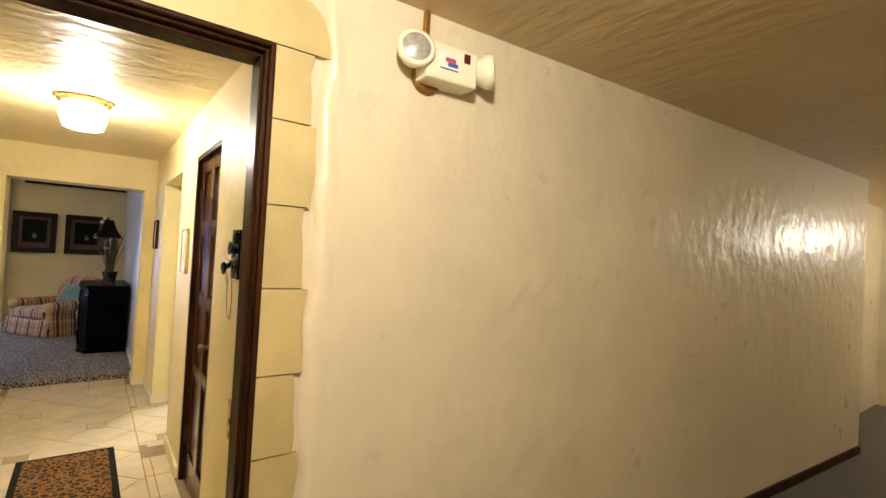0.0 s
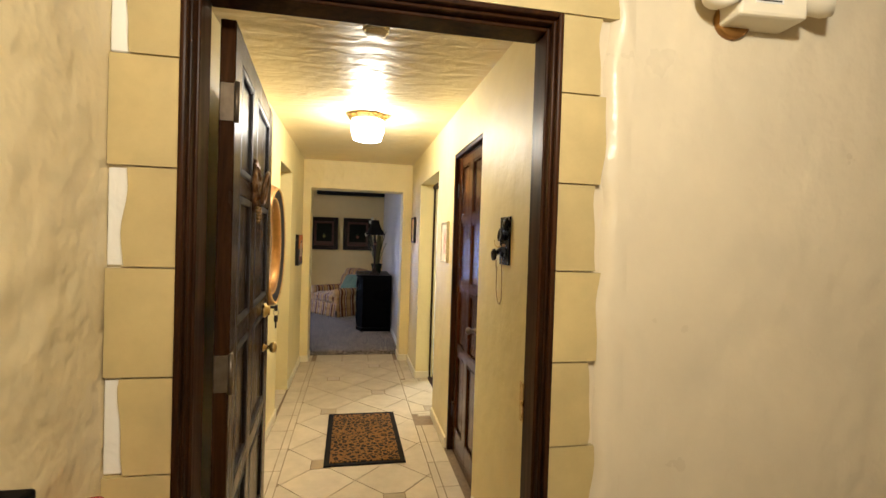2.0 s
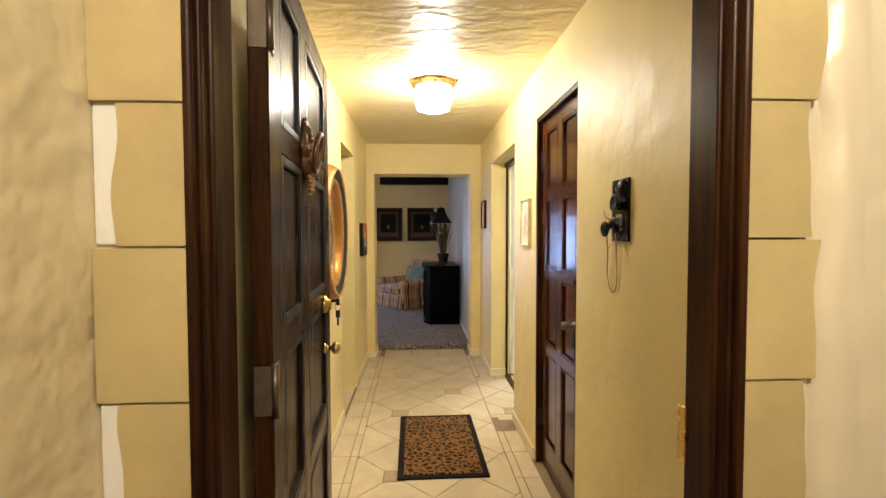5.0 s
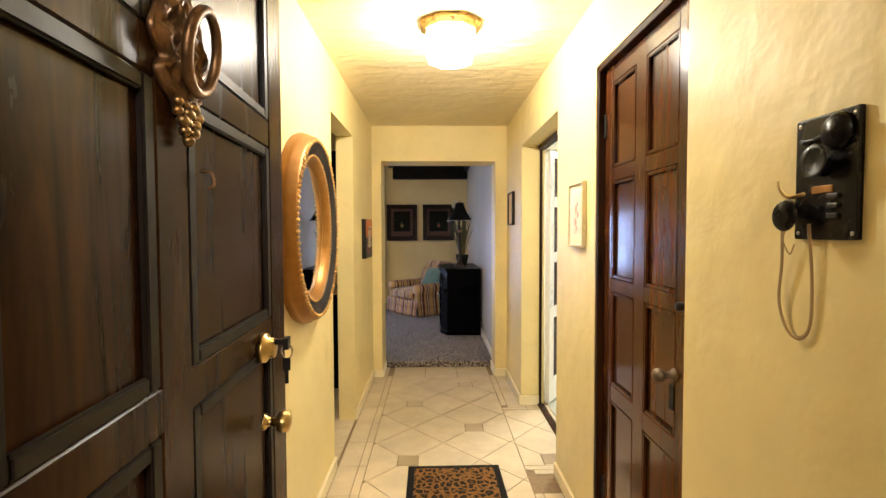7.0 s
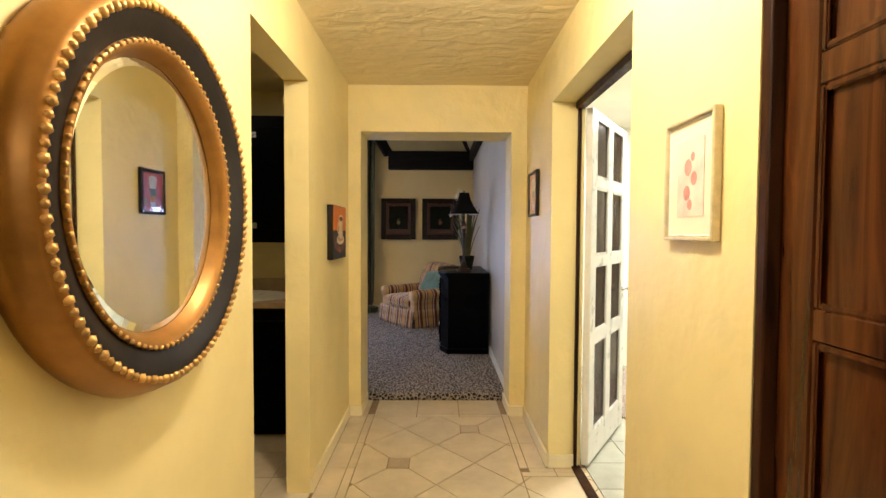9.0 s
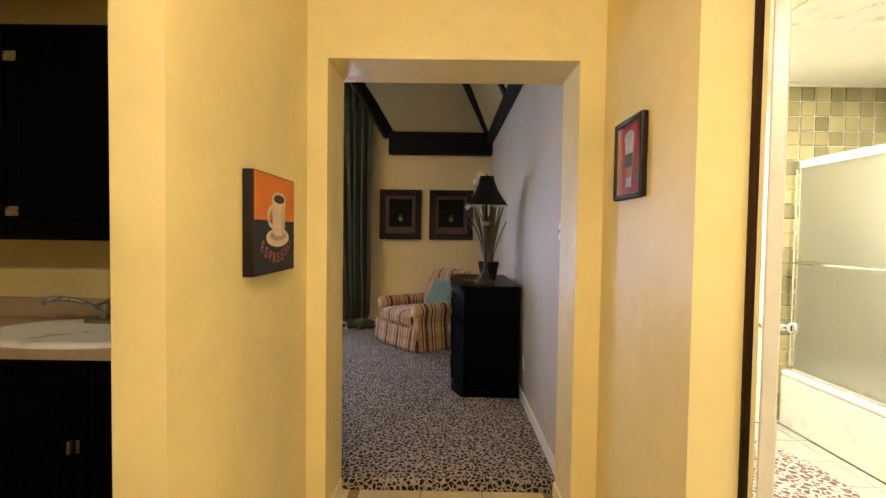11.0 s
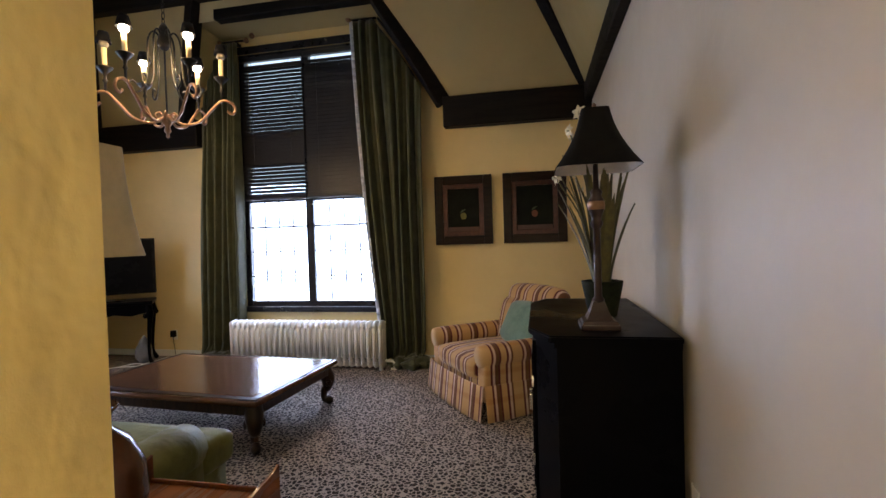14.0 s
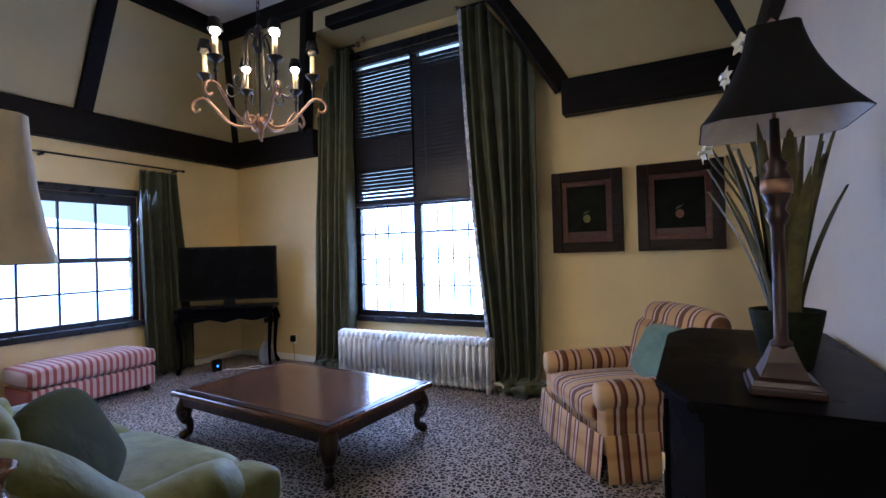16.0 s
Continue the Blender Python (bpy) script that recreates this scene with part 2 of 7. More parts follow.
CURTAIN = cloth("green_curtain", (0.040, 0.044, 0.020), (0.075, 0.080, 0.038), 0.55, 240, 0.2, 0.15)
LINING = cloth("pale_curtain_lining", (0.42, 0.42, 0.42))
TEAL = cloth("teal_cushion_cloth", (0.10, 0.19, 0.15), (0.17, 0.27, 0.21), 0.9, 200, 0.4, 0.4)
BLINDS = plain("black_blind_slat", (0.012, 0.011, 0.014), 0.4, 0, 0.2, 10, 0.0)
WINFRAME = plain("black_window_paint", (0.010, 0.010, 0.014), 0.3, 0, 0.2, 14)
LEAD = plain("grey_lead_came", (0.07, 0.085, 0.12), 0.5, 0.2, 0.2, 14, 0.0)
SCREEN = plain("black_screen", (0.003, 0.003, 0.004), 0.25, 0, 0.1, 3, 0.0, 0.06)
DAYGLOW = glow("overcast_daylight", (0.52, 0.74, 1.0), 1.5)
SHADE = cloth("cream_lamp_shade", (0.62, 0.52, 0.36))
BLACKSHADE = cloth("black_lamp_shade", (0.006, 0.005, 0.006), (0.010, 0.009, 0.009), 0.9, 260, 0.0)
SHADELINE = cloth("pale_shade_lining", (0.75, 0.72, 0.72))
POTTERY = plain("brown_glazed_pottery", (0.09, 0.032, 0.012), 0.12, 0, 0.5, 9)
IVORY = plain("ivory_candle_tube", (0.70, 0.55, 0.32), 0.5, 0, 0.08, 12)
BRONZE = plain("rusty_bronze", (0.30, 0.17, 0.10), 0.42, 0.6, 0.3, 24, 0.2)
POLE = plain("reddish_bronze_post", (0.024, 0.008, 0.005), 0.34, 0.2, 0.35, 20, 0.2)
LAMPGLASS = glow("lit_lamp_glass", (1.0, 0.93, 0.80), 12.0)
DEADBULB = plain("unlit_frosted_bulb", (0.32, 0.27, 0.20), 0.25, 0, 0.05, 20, 0.0)
BULBGLOW = glow("lit_candle_bulb", (1.0, 0.88, 0.70), 45.0)
TAN, MAROON, BLUSH, UMBER = (0.52, 0.31, 0.135), (0.115, 0.022, 0.020), (0.60, 0.43, 0.34), (0.15, 0.062, 0.026)
BANDS = [(0.0, TAN), (0.24, TAN), (0.26, MAROON), (0.30, MAROON), (0.32, BLUSH), (0.37, BLUSH), (0.39, UMBER), (0.49, UMBER), (0.51, MAROON), (0.54, MAROON),
         (0.56, TAN), (0.72, TAN), (0.74, MAROON), (0.79, MAROON), (0.81, BLUSH), (0.87, BLUSH), (0.89, UMBER), (0.93, UMBER), (0.95, TAN)]
PLAID = stripes("striped_chair_cloth", BANDS, 0.25, 0, (2, 0.19, (0.84, 0.72, 0.60)))
PLAIDSIDE = stripes("striped_chair_side_cloth", BANDS, 0.25, 1, (2, 0.19, (0.84, 0.72, 0.60)))
TICKING = stripes("red_striped_ticking", [(0.0, (0.50, 0.34, 0.29)), (0.45, (0.50, 0.34, 0.29)), (0.52, (0.30, 0.075, 0.065)), (0.92, (0.30, 0.075, 0.065)), (1.0, (0.50, 0.34, 0.29))], 0.052, 1)


# ---- building helpers ----
def box(bm, x0, x1, y0, y1, z0, z1, m=None):
    r = bmesh.ops.create_cube(bm, size=1.0)
    t = Matrix.Translation(((x0 + x1) / 2, (y0 + y1) / 2, (z0 + z1) / 2)) @ Matrix.Diagonal((x1 - x0, y1 - y0, z1 - z0, 1))
    bmesh.ops.transform(bm, matrix=(m @ t if m else t), verts=r["verts"])
    return r["verts"]


def rbox(x0, x1, y0, y1, z0, z1, r=0.01, seg=2, m=None):
    bm = bmesh.new()
    box(bm, x0, x1, y0, y1, z0, z1)
    bmesh.ops.bevel(bm, geom=bm.edges[:], offset=r, segments=seg, profile=0.5, affect="EDGES")
    if m:
        bm.transform(m)
    return bm


def cyl(bm, r0, r1, h, m, seg=20):
    """A tapered post that rises h from the origin of m."""
    r = bmesh.ops.create_cone(bm, cap_ends=True, segments=seg, radius1=r0, radius2=r1, depth=h)
    bmesh.ops.transform(bm, matrix=m @ Matrix.Translation((0, 0, h / 2)), verts=r["verts"])


def lathe(profile, seg=28, m=None, bm=None):
    """A solid of revolution round z from (radius, height) pairs."""
    bm = bm or bmesh.new()
    rings = []
    for r, z in profile:
        rings.append([bm.verts.new((r * math.cos(2 * math.pi * i / seg), r * math.sin(2 * math.pi * i / seg), z)) for i in range(seg)])
    for a, b in zip(rings, rings[1:]):
        for i in range(seg):
            j = (i + 1) % seg
            bm.faces.new((a[i], a[j], b[j], b[i]))
    if profile[0][0] > 1e-4:
        bm.faces.new(rings[0][::-1])
    if profile[-1][0] > 1e-4:
        bm.faces.new(rings[-1])
    if m:
        bmesh.ops.transform(bm, matrix=m, verts=[v for ring in rings for v in ring])
    return bm


def tube(points, radius, seg=8, bm=None, closed=False):
    """A round bar along points; radius a number or one for each point."""
    bm = bm or bmesh.new()
    pts = [Vector(p) for p in points]
    n = len(pts)
    rings, side = [], None
    for i, p in enumerate(pts):
        a = pts[(i - 1) % n] if closed or i else p
        b = pts[(i + 1) % n] if closed or i < n - 1 else p
        d = (b - a).normalized()
        if side is None:
            side = d.orthogonal().normalized()
        side = (side - d * side.dot(d)).normalized()
        up = d.cross(side)
        r = radius[i] if isinstance(radius, (list, tuple)) else radius
        rings.append([bm.verts.new(p + (side * math.cos(k * 2 * math.pi / seg) + up * math.sin(k * 2 * math.pi / seg)) * r) for k in range(seg)])
    pairs = list(zip(rings, rings[1:])) + ([(rings[-1], rings[0])] if closed else [])
    for a, b in pairs:
        for k in range(seg):
            j = (k + 1) % seg
            bm.faces.new((a[k], a[j], b[j], b[k]))
    if not closed:
        bm.faces.new(rings[0][::-1])
        bm.faces.new(rings[-1])
    return bm


def smooth_curve(points, n=6):
    """Catmull-Rom points through the given ones."""
    p = [Vector(q) for q in points]
    p = [p[0] * 2 - p[1]] + p + [p[-1] * 2 - p[-2]]
    out = []
    for i in range(1, len(p) - 2):
        for k in range(n):
            t = k / n
            a, b, c, d = p[i - 1], p[i], p[i + 1], p[i + 2]
            out.append(0.5 * ((2 * b) + (c - a) * t + (2 * a - 5 * b + 4 * c - d) * t * t + (3 * b - a - 3 * c + d) * t ** 3))
    out.append(p[-2])
    return out


def prism(points, z0, z1, bm=None):
    """A flat outline in x, y raised from z0 to z1."""
    bm = bm or bmesh.new()
    lo = [bm.verts.new((x, y, z0)) for x, y in points]
    hi = [bm.verts.new((x, y, z1)) for x, y in points]
    bm.faces.new(hi)
    bm.faces.new(lo[::-1])
    for i in range(len(points)):
        j = (i + 1) % len(points)
        bm.faces.new((lo[i], lo[j], hi[j], hi[i]))
    return bm


def slab(a, b, c, d, thick, bm=None):
    """A thick quadrilateral; thickness away from its right-hand normal."""
    bm = bm or bmesh.new()
    q = [Vector(v) for v in (a, b, c, d)]
    n = (q[1] - q[0]).cross(q[3] - q[0]).normalized() * thick
    top = [bm.verts.new(v) for v in q]
    low = [bm.verts.new(v - n) for v in q]
    bm.faces.new(top)
    bm.faces.new(low[::-1])
    for i in range(4):
        j = (i + 1) % 4
        bm.faces.new((low[i], low[j], top[j], top[i]))
    return bm


def bar(a, b, w, h, up=(0, 0, 1), bm=None, bevel=0.0):
    """A squared timber from a to b, w across and h along up."""
    a, b = Vector(a), Vector(b)
    d = (b - a).normalized()
    s = d.cross(Vector(up)).normalized()
    u = s.cross(d)
    bm = bm or bmesh.new()
    ends = []
    for p in (a, b):
        ends.append([bm.verts.new(p + s * w / 2 * i + u * h / 2 * j) for i, j in ((-1, -1), (1, -1), (1, 1), (-1, 1))])
    lo, hi = ends
    bm.faces.new(lo)
    bm.faces.new(hi[::-1])
    for i in range(4):
        j = (i + 1) % 4
        bm.faces.new((lo[j], lo[i], hi[i], hi[j]))
    if bevel:
        bmesh.ops.bevel(bm, geom=bm.edges[:], offset=bevel, segments=1, affect="EDGES")
    return bm


def link(name, bm, mat, smooth=False):
    bmesh.ops.recalc_face_normals(bm, faces=bm.faces[:])
    me = bpy.data.meshes.new(name)
    bm.to_mesh(me)
    bm.free()
    if mat:
        me.materials.append(mat)
    if smooth:
        me.shade_smooth()
    return new(name, me)


def part(name, bm, mat, parent, label="", smooth=False):
    ob = link(name, bm, mat, smooth)
    ob.parent = parent
    if label:
        ob["label"] = label
    return ob


def thing(name, m, label, category, group=""):
    ob = new(name)
    ob.empty_display_size = 0.1
    ob.matrix_basis = m
    return tagged(ob, label, category, group)


def solo(name, bm, mat, label, category, group="", smooth=False):
    return tagged(link(name, bm, mat, smooth), label, category, group)


def structure(name, bm, mat, label, category="wall"):
    return tagged(link(name, bm, mat), label, category, kind="structure")


def boxes(*rows):
    bm = bmesh.new()
    for r in rows:
        box(bm, *r)
    return bm


# ---- large structure: entrance hall, corridor ----
F = 0.055          # living room floor
LX, RX = -0.52, 0.80   # corridor walls
CZ = 2.46          # corridor ceiling
VZ = 2.50          # entrance hall ceiling

floor = structure("floor", boxes((-2.3, 3.3, 1.28, 6.16, -0.12, -0.006)), GROUT, "brown grouted bed under cream floor tiles", "floor")
structure("hall_floor", boxes((-1.6, 8.5, -2.2, 1.28, -0.12, 0.0)), HALLCARPET, "dark carpet of the entrance hall", "floor")

# wall with the front door; the opening goes through it
structure("wall_entrance", boxes((-0.64, -0.362, 1.285, 1.43, 0, VZ), (0.694, 0.98, 1.285, 1.43, 0, VZ), (-0.362, 0.694, 1.285, 1.43, 2.215, VZ)),
          CREAM, "cream plastered wall round the front door")
structure("wall_hall_side", slab((-0.53, 1.285, 0), (-0.66, -2.2, 0), (-0.66, -2.2, VZ), (-0.53, 1.285, VZ), -0.12), ROUGHCREAM, "rough trowelled cream hall wall")
structure("wall_hall_long", slab((5.95, 0.885, 0), (0.905, 1.262, 0), (0.905, 1.262, VZ), (5.95, 0.885, VZ), -0.13), CREAM, "long glossy cream hall wall")
structure("wall_hall_end", boxes((8.4, 8.5, -2.2, 1.4, 0, VZ), (5.96, 8.4, 1.22, 1.32, 0, VZ)), CREAM, "cream walls at the end of the hall")
structure("wall_hall_back", boxes((-0.8, 8.5, -2.3, -2.2, 0, VZ)), CREAM, "cream wall at the back of the hall")
structure("ceiling_hall", boxes((-0.8, 8.5, -2.3, 1.43, VZ, VZ + 0.1)), HALLCEIL, "tan textured hall ceiling", "ceiling")
structure("baseboard_hall", slab((5.95, 0.868, 0), (0.95, 1.242, 0), (0.95, 1.242, 0.07), (5.95, 0.868, 0.07), -0.016), FRAMEWOOD, "dark stained hall baseboard", "baseboard")

# corridor side walls
structure("wall_left", boxes((LX - 0.125, LX, 1.43, 4.03, 0, CZ), (LX - 0.125, LX, 4.03, 4.77, 2.15, CZ), (LX - 0.125, LX, 4.77, 5.827, 0, CZ)),
          YELLOW, "yellow painted corridor wall with kitchen opening")
structure("wall_right", boxes((RX, RX + 0.19, 1.43, 2.54, 0, CZ), (RX, RX + 0.19, 2.54, 3.29, 2.15, CZ), (RX, RX + 0.19, 3.29, 3.93, 0, CZ),
                              (RX, RX + 0.19, 3.93, 5.05, 2.13, CZ), (RX, RX + 0.19, 5.05, 5.827, 0, CZ)),
          YELLOW, "yellow painted corridor wall with closet and bathroom openings")
structure("wall_closet_back", boxes((1.5, 1.6, 2.3, 3.6, 0, CZ), (0.99, 1.5, 2.3, 2.36, 0, CZ), (0.99, 1.5, 3.5, 3.6, 0, CZ)), YELLOW, "plain closet walls")
structure("wall_end", boxes((LX - 0.125, -0.43, 5.827, 6.16, 0, 2.9), (0.686, 0.99, 5.827, 6.125, 0, 2.9), (-0.43, 0.686, 5.827, 6.16, 2.12, 2.9)),
          LUMPY, "lumpy yellow painted wall with opening to the living room")
structure("ceiling", boxes((LX - 0.125, RX + 0.19, 1.43, 5.827, CZ, CZ + 0.1)), CEIL, "rippled plaster corridor ceiling", "ceiling")
structure("baseboard", boxes((RX - 0.014, RX, 1.60, 2.50, 0, 0.075), (RX - 0.014, RX, 3.30, 3.93, 0, 0.075), (RX - 0.014, RX, 5.05, 5.827, 0, 0.075),
                             (RX, RX + 0.17, 5.036, 5.05, 0, 0.075), (LX, LX + 0.014, 1.60, 4.03, 0, 0.075), (LX, LX + 0.014, 4.77, 5.827, 0, 0.075),
                             (LX, -0.43, 5.813, 5.827, 0, 0.075), (0.686, RX, 5.813, 5.827, 0, 0.075),
                             (-0.43, -0.418, 5.827, 6.12, 0, 0.075), (0.674, 0.686, 5.827, 6.12, 0, 0.075)), SKIRT, "low pale yellow baseboard", "baseboard")

# kitchen corner and bathroom
structure("wall_kitchen", boxes((-2.3, LX - 0.125, 6.0, 6.16, 0, 2.9), (-2.4, -2.3, 3.3, 6.16, 0, CZ), (-2.3, LX - 0.125, 3.3, 3.4, 0, CZ)), YELLOW, "yellow painted kitchen walls")
structure("ceiling_kitchen", boxes((-2.3, LX - 0.125, 3.4, 6.0, CZ, CZ + 0.1)), CEIL, "plain kitchen ceiling", "ceiling")
structure("wall_bath", boxes((0.99, 3.35, 7.14, 7.25, 0, CZ), (3.25, 3.35, 3.9, 7.14, 0, CZ), (1.16, 3.35, 3.8, 3.93, 0, CZ), (0.99, 1.12, 6.16, 7.14, 0, CZ)), BATHWALL, "pale bathroom walls")
structure("ceiling_bath", boxes((0.99, 3.35, 3.8, 7.25, CZ, CZ + 0.1)), BATHWALL, "pale bathroom ceiling", "ceiling")
structure("floor_bath", boxes((0.99, 3.3, 6.16, 7.14, -0.12, -0.006)), GROUT, "bathroom floor bed", "floor")

# living room shell
X0, X1, Y0, Y1 = -4.9, 0.72, 6.16, 10.29
B0, B1 = 2.43, 2.73    # wall beam
TOPZ, K = 3.88, 0.5    # flat ceiling, inward run of the slopes
IN = K * (TOPZ - B1)
WX0, WX1, WZ0, WZ1 = -3.02, -1.43, 0.62, 3.42   # tall window opening
SY0, SY1, SZ0, SZ1 = 7.35, 9.04, 0.66, 1.96     # side window opening
structure("floor_living", boxes((X0 - 0.15, X1 + 0.15, 6.165, Y1 + 0.25, -0.1, F)), CARPET, "leopard patterned fitted carpet", "floor")
structure("carpet_nosing", tube([(-0.425, 6.165, F - 0.016), (0.681, 6.165, F - 0.016)], 0.016, 10), CARPET, "rounded carpet step edge", "floor")
structure("carpet_riser", boxes((-0.428, 0.684, 6.152, 6.166, -0.004, F - 0.012)), CARPET, "carpeted riser of the step", "floor")
structure("wall_north", boxes((X0 - 0.15, WX0, Y1, Y1 + 0.2, 0, 3.9), (WX1, X1 + 0.15, Y1, Y1 + 0.2, 0, 3.9), (WX0, WX1, Y1, Y1 + 0.2, 0, WZ0), (WX0, WX1, Y1, Y1 + 0.2, WZ1, 3.9)),
          ROOMWALL, "cream living room wall with tall window")
structure("wall_west", boxes((X0 - 0.15, X0, Y0, SY0, 0, 2.9), (X0 - 0.15, X0, SY1, Y1, 0, 2.9), (X0 - 0.15, X0, SY0, SY1, 0, SZ0), (X0 - 0.15, X0, SY0, SY1, SZ1, 2.9)),
          ROOMWALL, "cream living room wall with side window")
structure("wall_east", boxes((X1, X1 + 0.26, 6.126, Y1, 0, 2.9)), ROOMSIDE, "living room side wall, its light and shade put into a grey tone")
structure("wall_south", boxes((X0 - 0.15, -2.3, Y0 - 0.15, Y0, 0, 2.9), (-2.3, LX - 0.125, Y0, Y0 + 0.012, 0, 2.9)), ROOMWALL, "cream living room wall beside the opening")

VB0, VB1, VT0, VT1, VTZ = -3.69, -0.70, -3.19, -1.26, 3.60   # foot and head of the window bay's valleys


def slope_y(z):
    return Y1 - K * (z - B1)


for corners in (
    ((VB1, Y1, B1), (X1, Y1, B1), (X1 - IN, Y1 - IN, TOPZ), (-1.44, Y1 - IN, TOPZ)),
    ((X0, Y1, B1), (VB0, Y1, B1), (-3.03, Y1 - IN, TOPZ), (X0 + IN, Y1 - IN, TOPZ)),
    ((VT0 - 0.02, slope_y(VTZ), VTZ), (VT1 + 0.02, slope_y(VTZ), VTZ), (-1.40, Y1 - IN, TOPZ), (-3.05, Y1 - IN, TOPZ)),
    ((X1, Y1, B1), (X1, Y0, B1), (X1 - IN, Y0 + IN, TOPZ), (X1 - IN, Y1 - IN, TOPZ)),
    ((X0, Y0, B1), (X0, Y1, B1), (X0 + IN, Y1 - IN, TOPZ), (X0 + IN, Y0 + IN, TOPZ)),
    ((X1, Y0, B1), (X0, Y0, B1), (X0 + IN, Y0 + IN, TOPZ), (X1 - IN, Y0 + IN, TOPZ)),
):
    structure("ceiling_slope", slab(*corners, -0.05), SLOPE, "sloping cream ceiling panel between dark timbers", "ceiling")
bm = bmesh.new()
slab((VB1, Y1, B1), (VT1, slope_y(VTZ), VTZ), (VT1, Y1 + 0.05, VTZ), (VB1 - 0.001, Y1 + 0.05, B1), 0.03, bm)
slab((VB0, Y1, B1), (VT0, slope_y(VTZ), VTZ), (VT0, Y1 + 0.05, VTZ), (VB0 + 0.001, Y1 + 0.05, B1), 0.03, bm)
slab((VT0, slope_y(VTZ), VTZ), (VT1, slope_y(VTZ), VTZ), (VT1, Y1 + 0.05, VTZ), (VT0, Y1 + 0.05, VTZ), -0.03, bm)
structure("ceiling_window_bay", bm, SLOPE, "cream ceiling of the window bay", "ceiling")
structure("ceiling_living", boxes((X0 + IN - 0.1, X1 - IN + 0.1, Y0 + IN - 0.1, Y1 - IN + 0.1, TOPZ, TOPZ + 0.1)), ROOMCEIL, "white flat ceiling inside a timber frame", "ceiling")
# out of view, added to stop sky light leaking round the slopes
structure("sky_cover", boxes((X0 - 0.4, X1 + 0.4, Y0 - 0.1, Y1 + 0.2, 4.05, 4.2), (X1 + 0.2, X1 + 0.4, Y0, Y1, 2.8, 4.05), (X0 - 0.4, X0 - 0.15, Y0, Y1, 2.85, 4.05), (X0, X1, Y0 - 0.1, Y0 - 0.0, 2.9, 4.05)), BEAM, "unseen dark cover added to keep sky light off the ceiling", "roof")

# timbers: wall beams, hips, valleys, rafters, top frame
timbers = [
    ((VB1, Y1 - 0.06, (B0 + B1) / 2), (X1, Y1 - 0.06, (B0 + B1) / 2), 0.12, B1 - B0),
    ((X0, Y1 - 0.06, (B0 + B1) / 2), (VB0 + 0.2, Y1 - 0.06, (B0 + B1) / 2), 0.12, B1 - B0),
    ((X0 + 0.06, Y0, (B0 + B1) / 2), (X0 + 0.06, Y1 - 0.12, (B0 + B1) / 2), 0.12, B1 - B0),
    ((X1 - 0.035, Y0, 2.65), (X1 - 0.035, Y1 - 0.12, 2.65), 0.07, 0.16),
    ((X0, Y0 + 0.06, (B0 + B1) / 2), (X1, Y0 + 0.06, (B0 + B1) / 2), 0.12, B1 - B0),
]
for a, b, w, h in timbers:
    structure("wall_beam", bar(a, b, w, h, bevel=0.008), BEAM, "black stained timber wall beam", "beam")


def rafter(a, b, w=0.15, h=0.12, up=(0, 0, 1)):
    structure("rafter", bar(a, b, w, h, up, bevel=0.008), BEAM, "black stained timber rafter on the sloping ceiling", "beam")


S = 0.03
rafter((X1 - S, Y1 - S, B1), (X1 - IN - 0.11, Y1 - IN - S, TOPZ), 0.15)
rafter((X0 + S, Y1 - S, B1), (X0 + IN + S, Y1 - IN - S, TOPZ), 0.15)
rafter((VB1, Y1 - S, B1 - 0.05), (VT1, slope_y(VTZ) - S, VTZ + 0.05), 0.14, 0.12, (0, -1, 0.5))
rafter((VB0, Y1 - S, B1 - 0.05), (-3.04, Y1 - IN - S, TOPZ), 0.15, 0.12, (0, -1, 0.5))
for y in (6.95, 8.34):
    rafter((X1 - S, y, B1), (X1 - IN - S, y, TOPZ), 0.13, 0.1, (-1, 0, 0.5))
for y in (7.3, 8.53):
    rafter((X0 + S, y, B1), (X0 + IN + S, y, TOPZ), 0.15, 0.12, (1, 0, 0.5))
for a, b in (((X0 + IN, Y1 - IN, TOPZ - 0.06), (X1 - IN, Y1 - IN, TOPZ - 0.06)), ((X0 + IN, Y0 + IN, TOPZ - 0.06), (X0 + IN, Y1 - IN, TOPZ - 0.06)),
             ((X1 - IN, Y0 + IN, TOPZ - 0.06), (X1 - IN, Y1 - IN, TOPZ - 0.06)), ((X0 + IN, Y0 + IN, TOPZ - 0.06), (X1 - IN, Y0 + IN, TOPZ - 0.06))):
    structure("ceiling_beam", bar(a, b, 0.16, 0.18, bevel=0.008), BEAM, "black stained timber round the flat ceiling", "beam")
structure("header_beam", bar((VT0 + 0.27, slope_y(VTZ) - 0.03, VTZ + 0.07), (VT1 + 0.1, slope_y(VTZ) - 0.03, VTZ + 0.07), 0.12, 0.2, bevel=0.008), BEAM, "black timber header over the window bay", "beam")


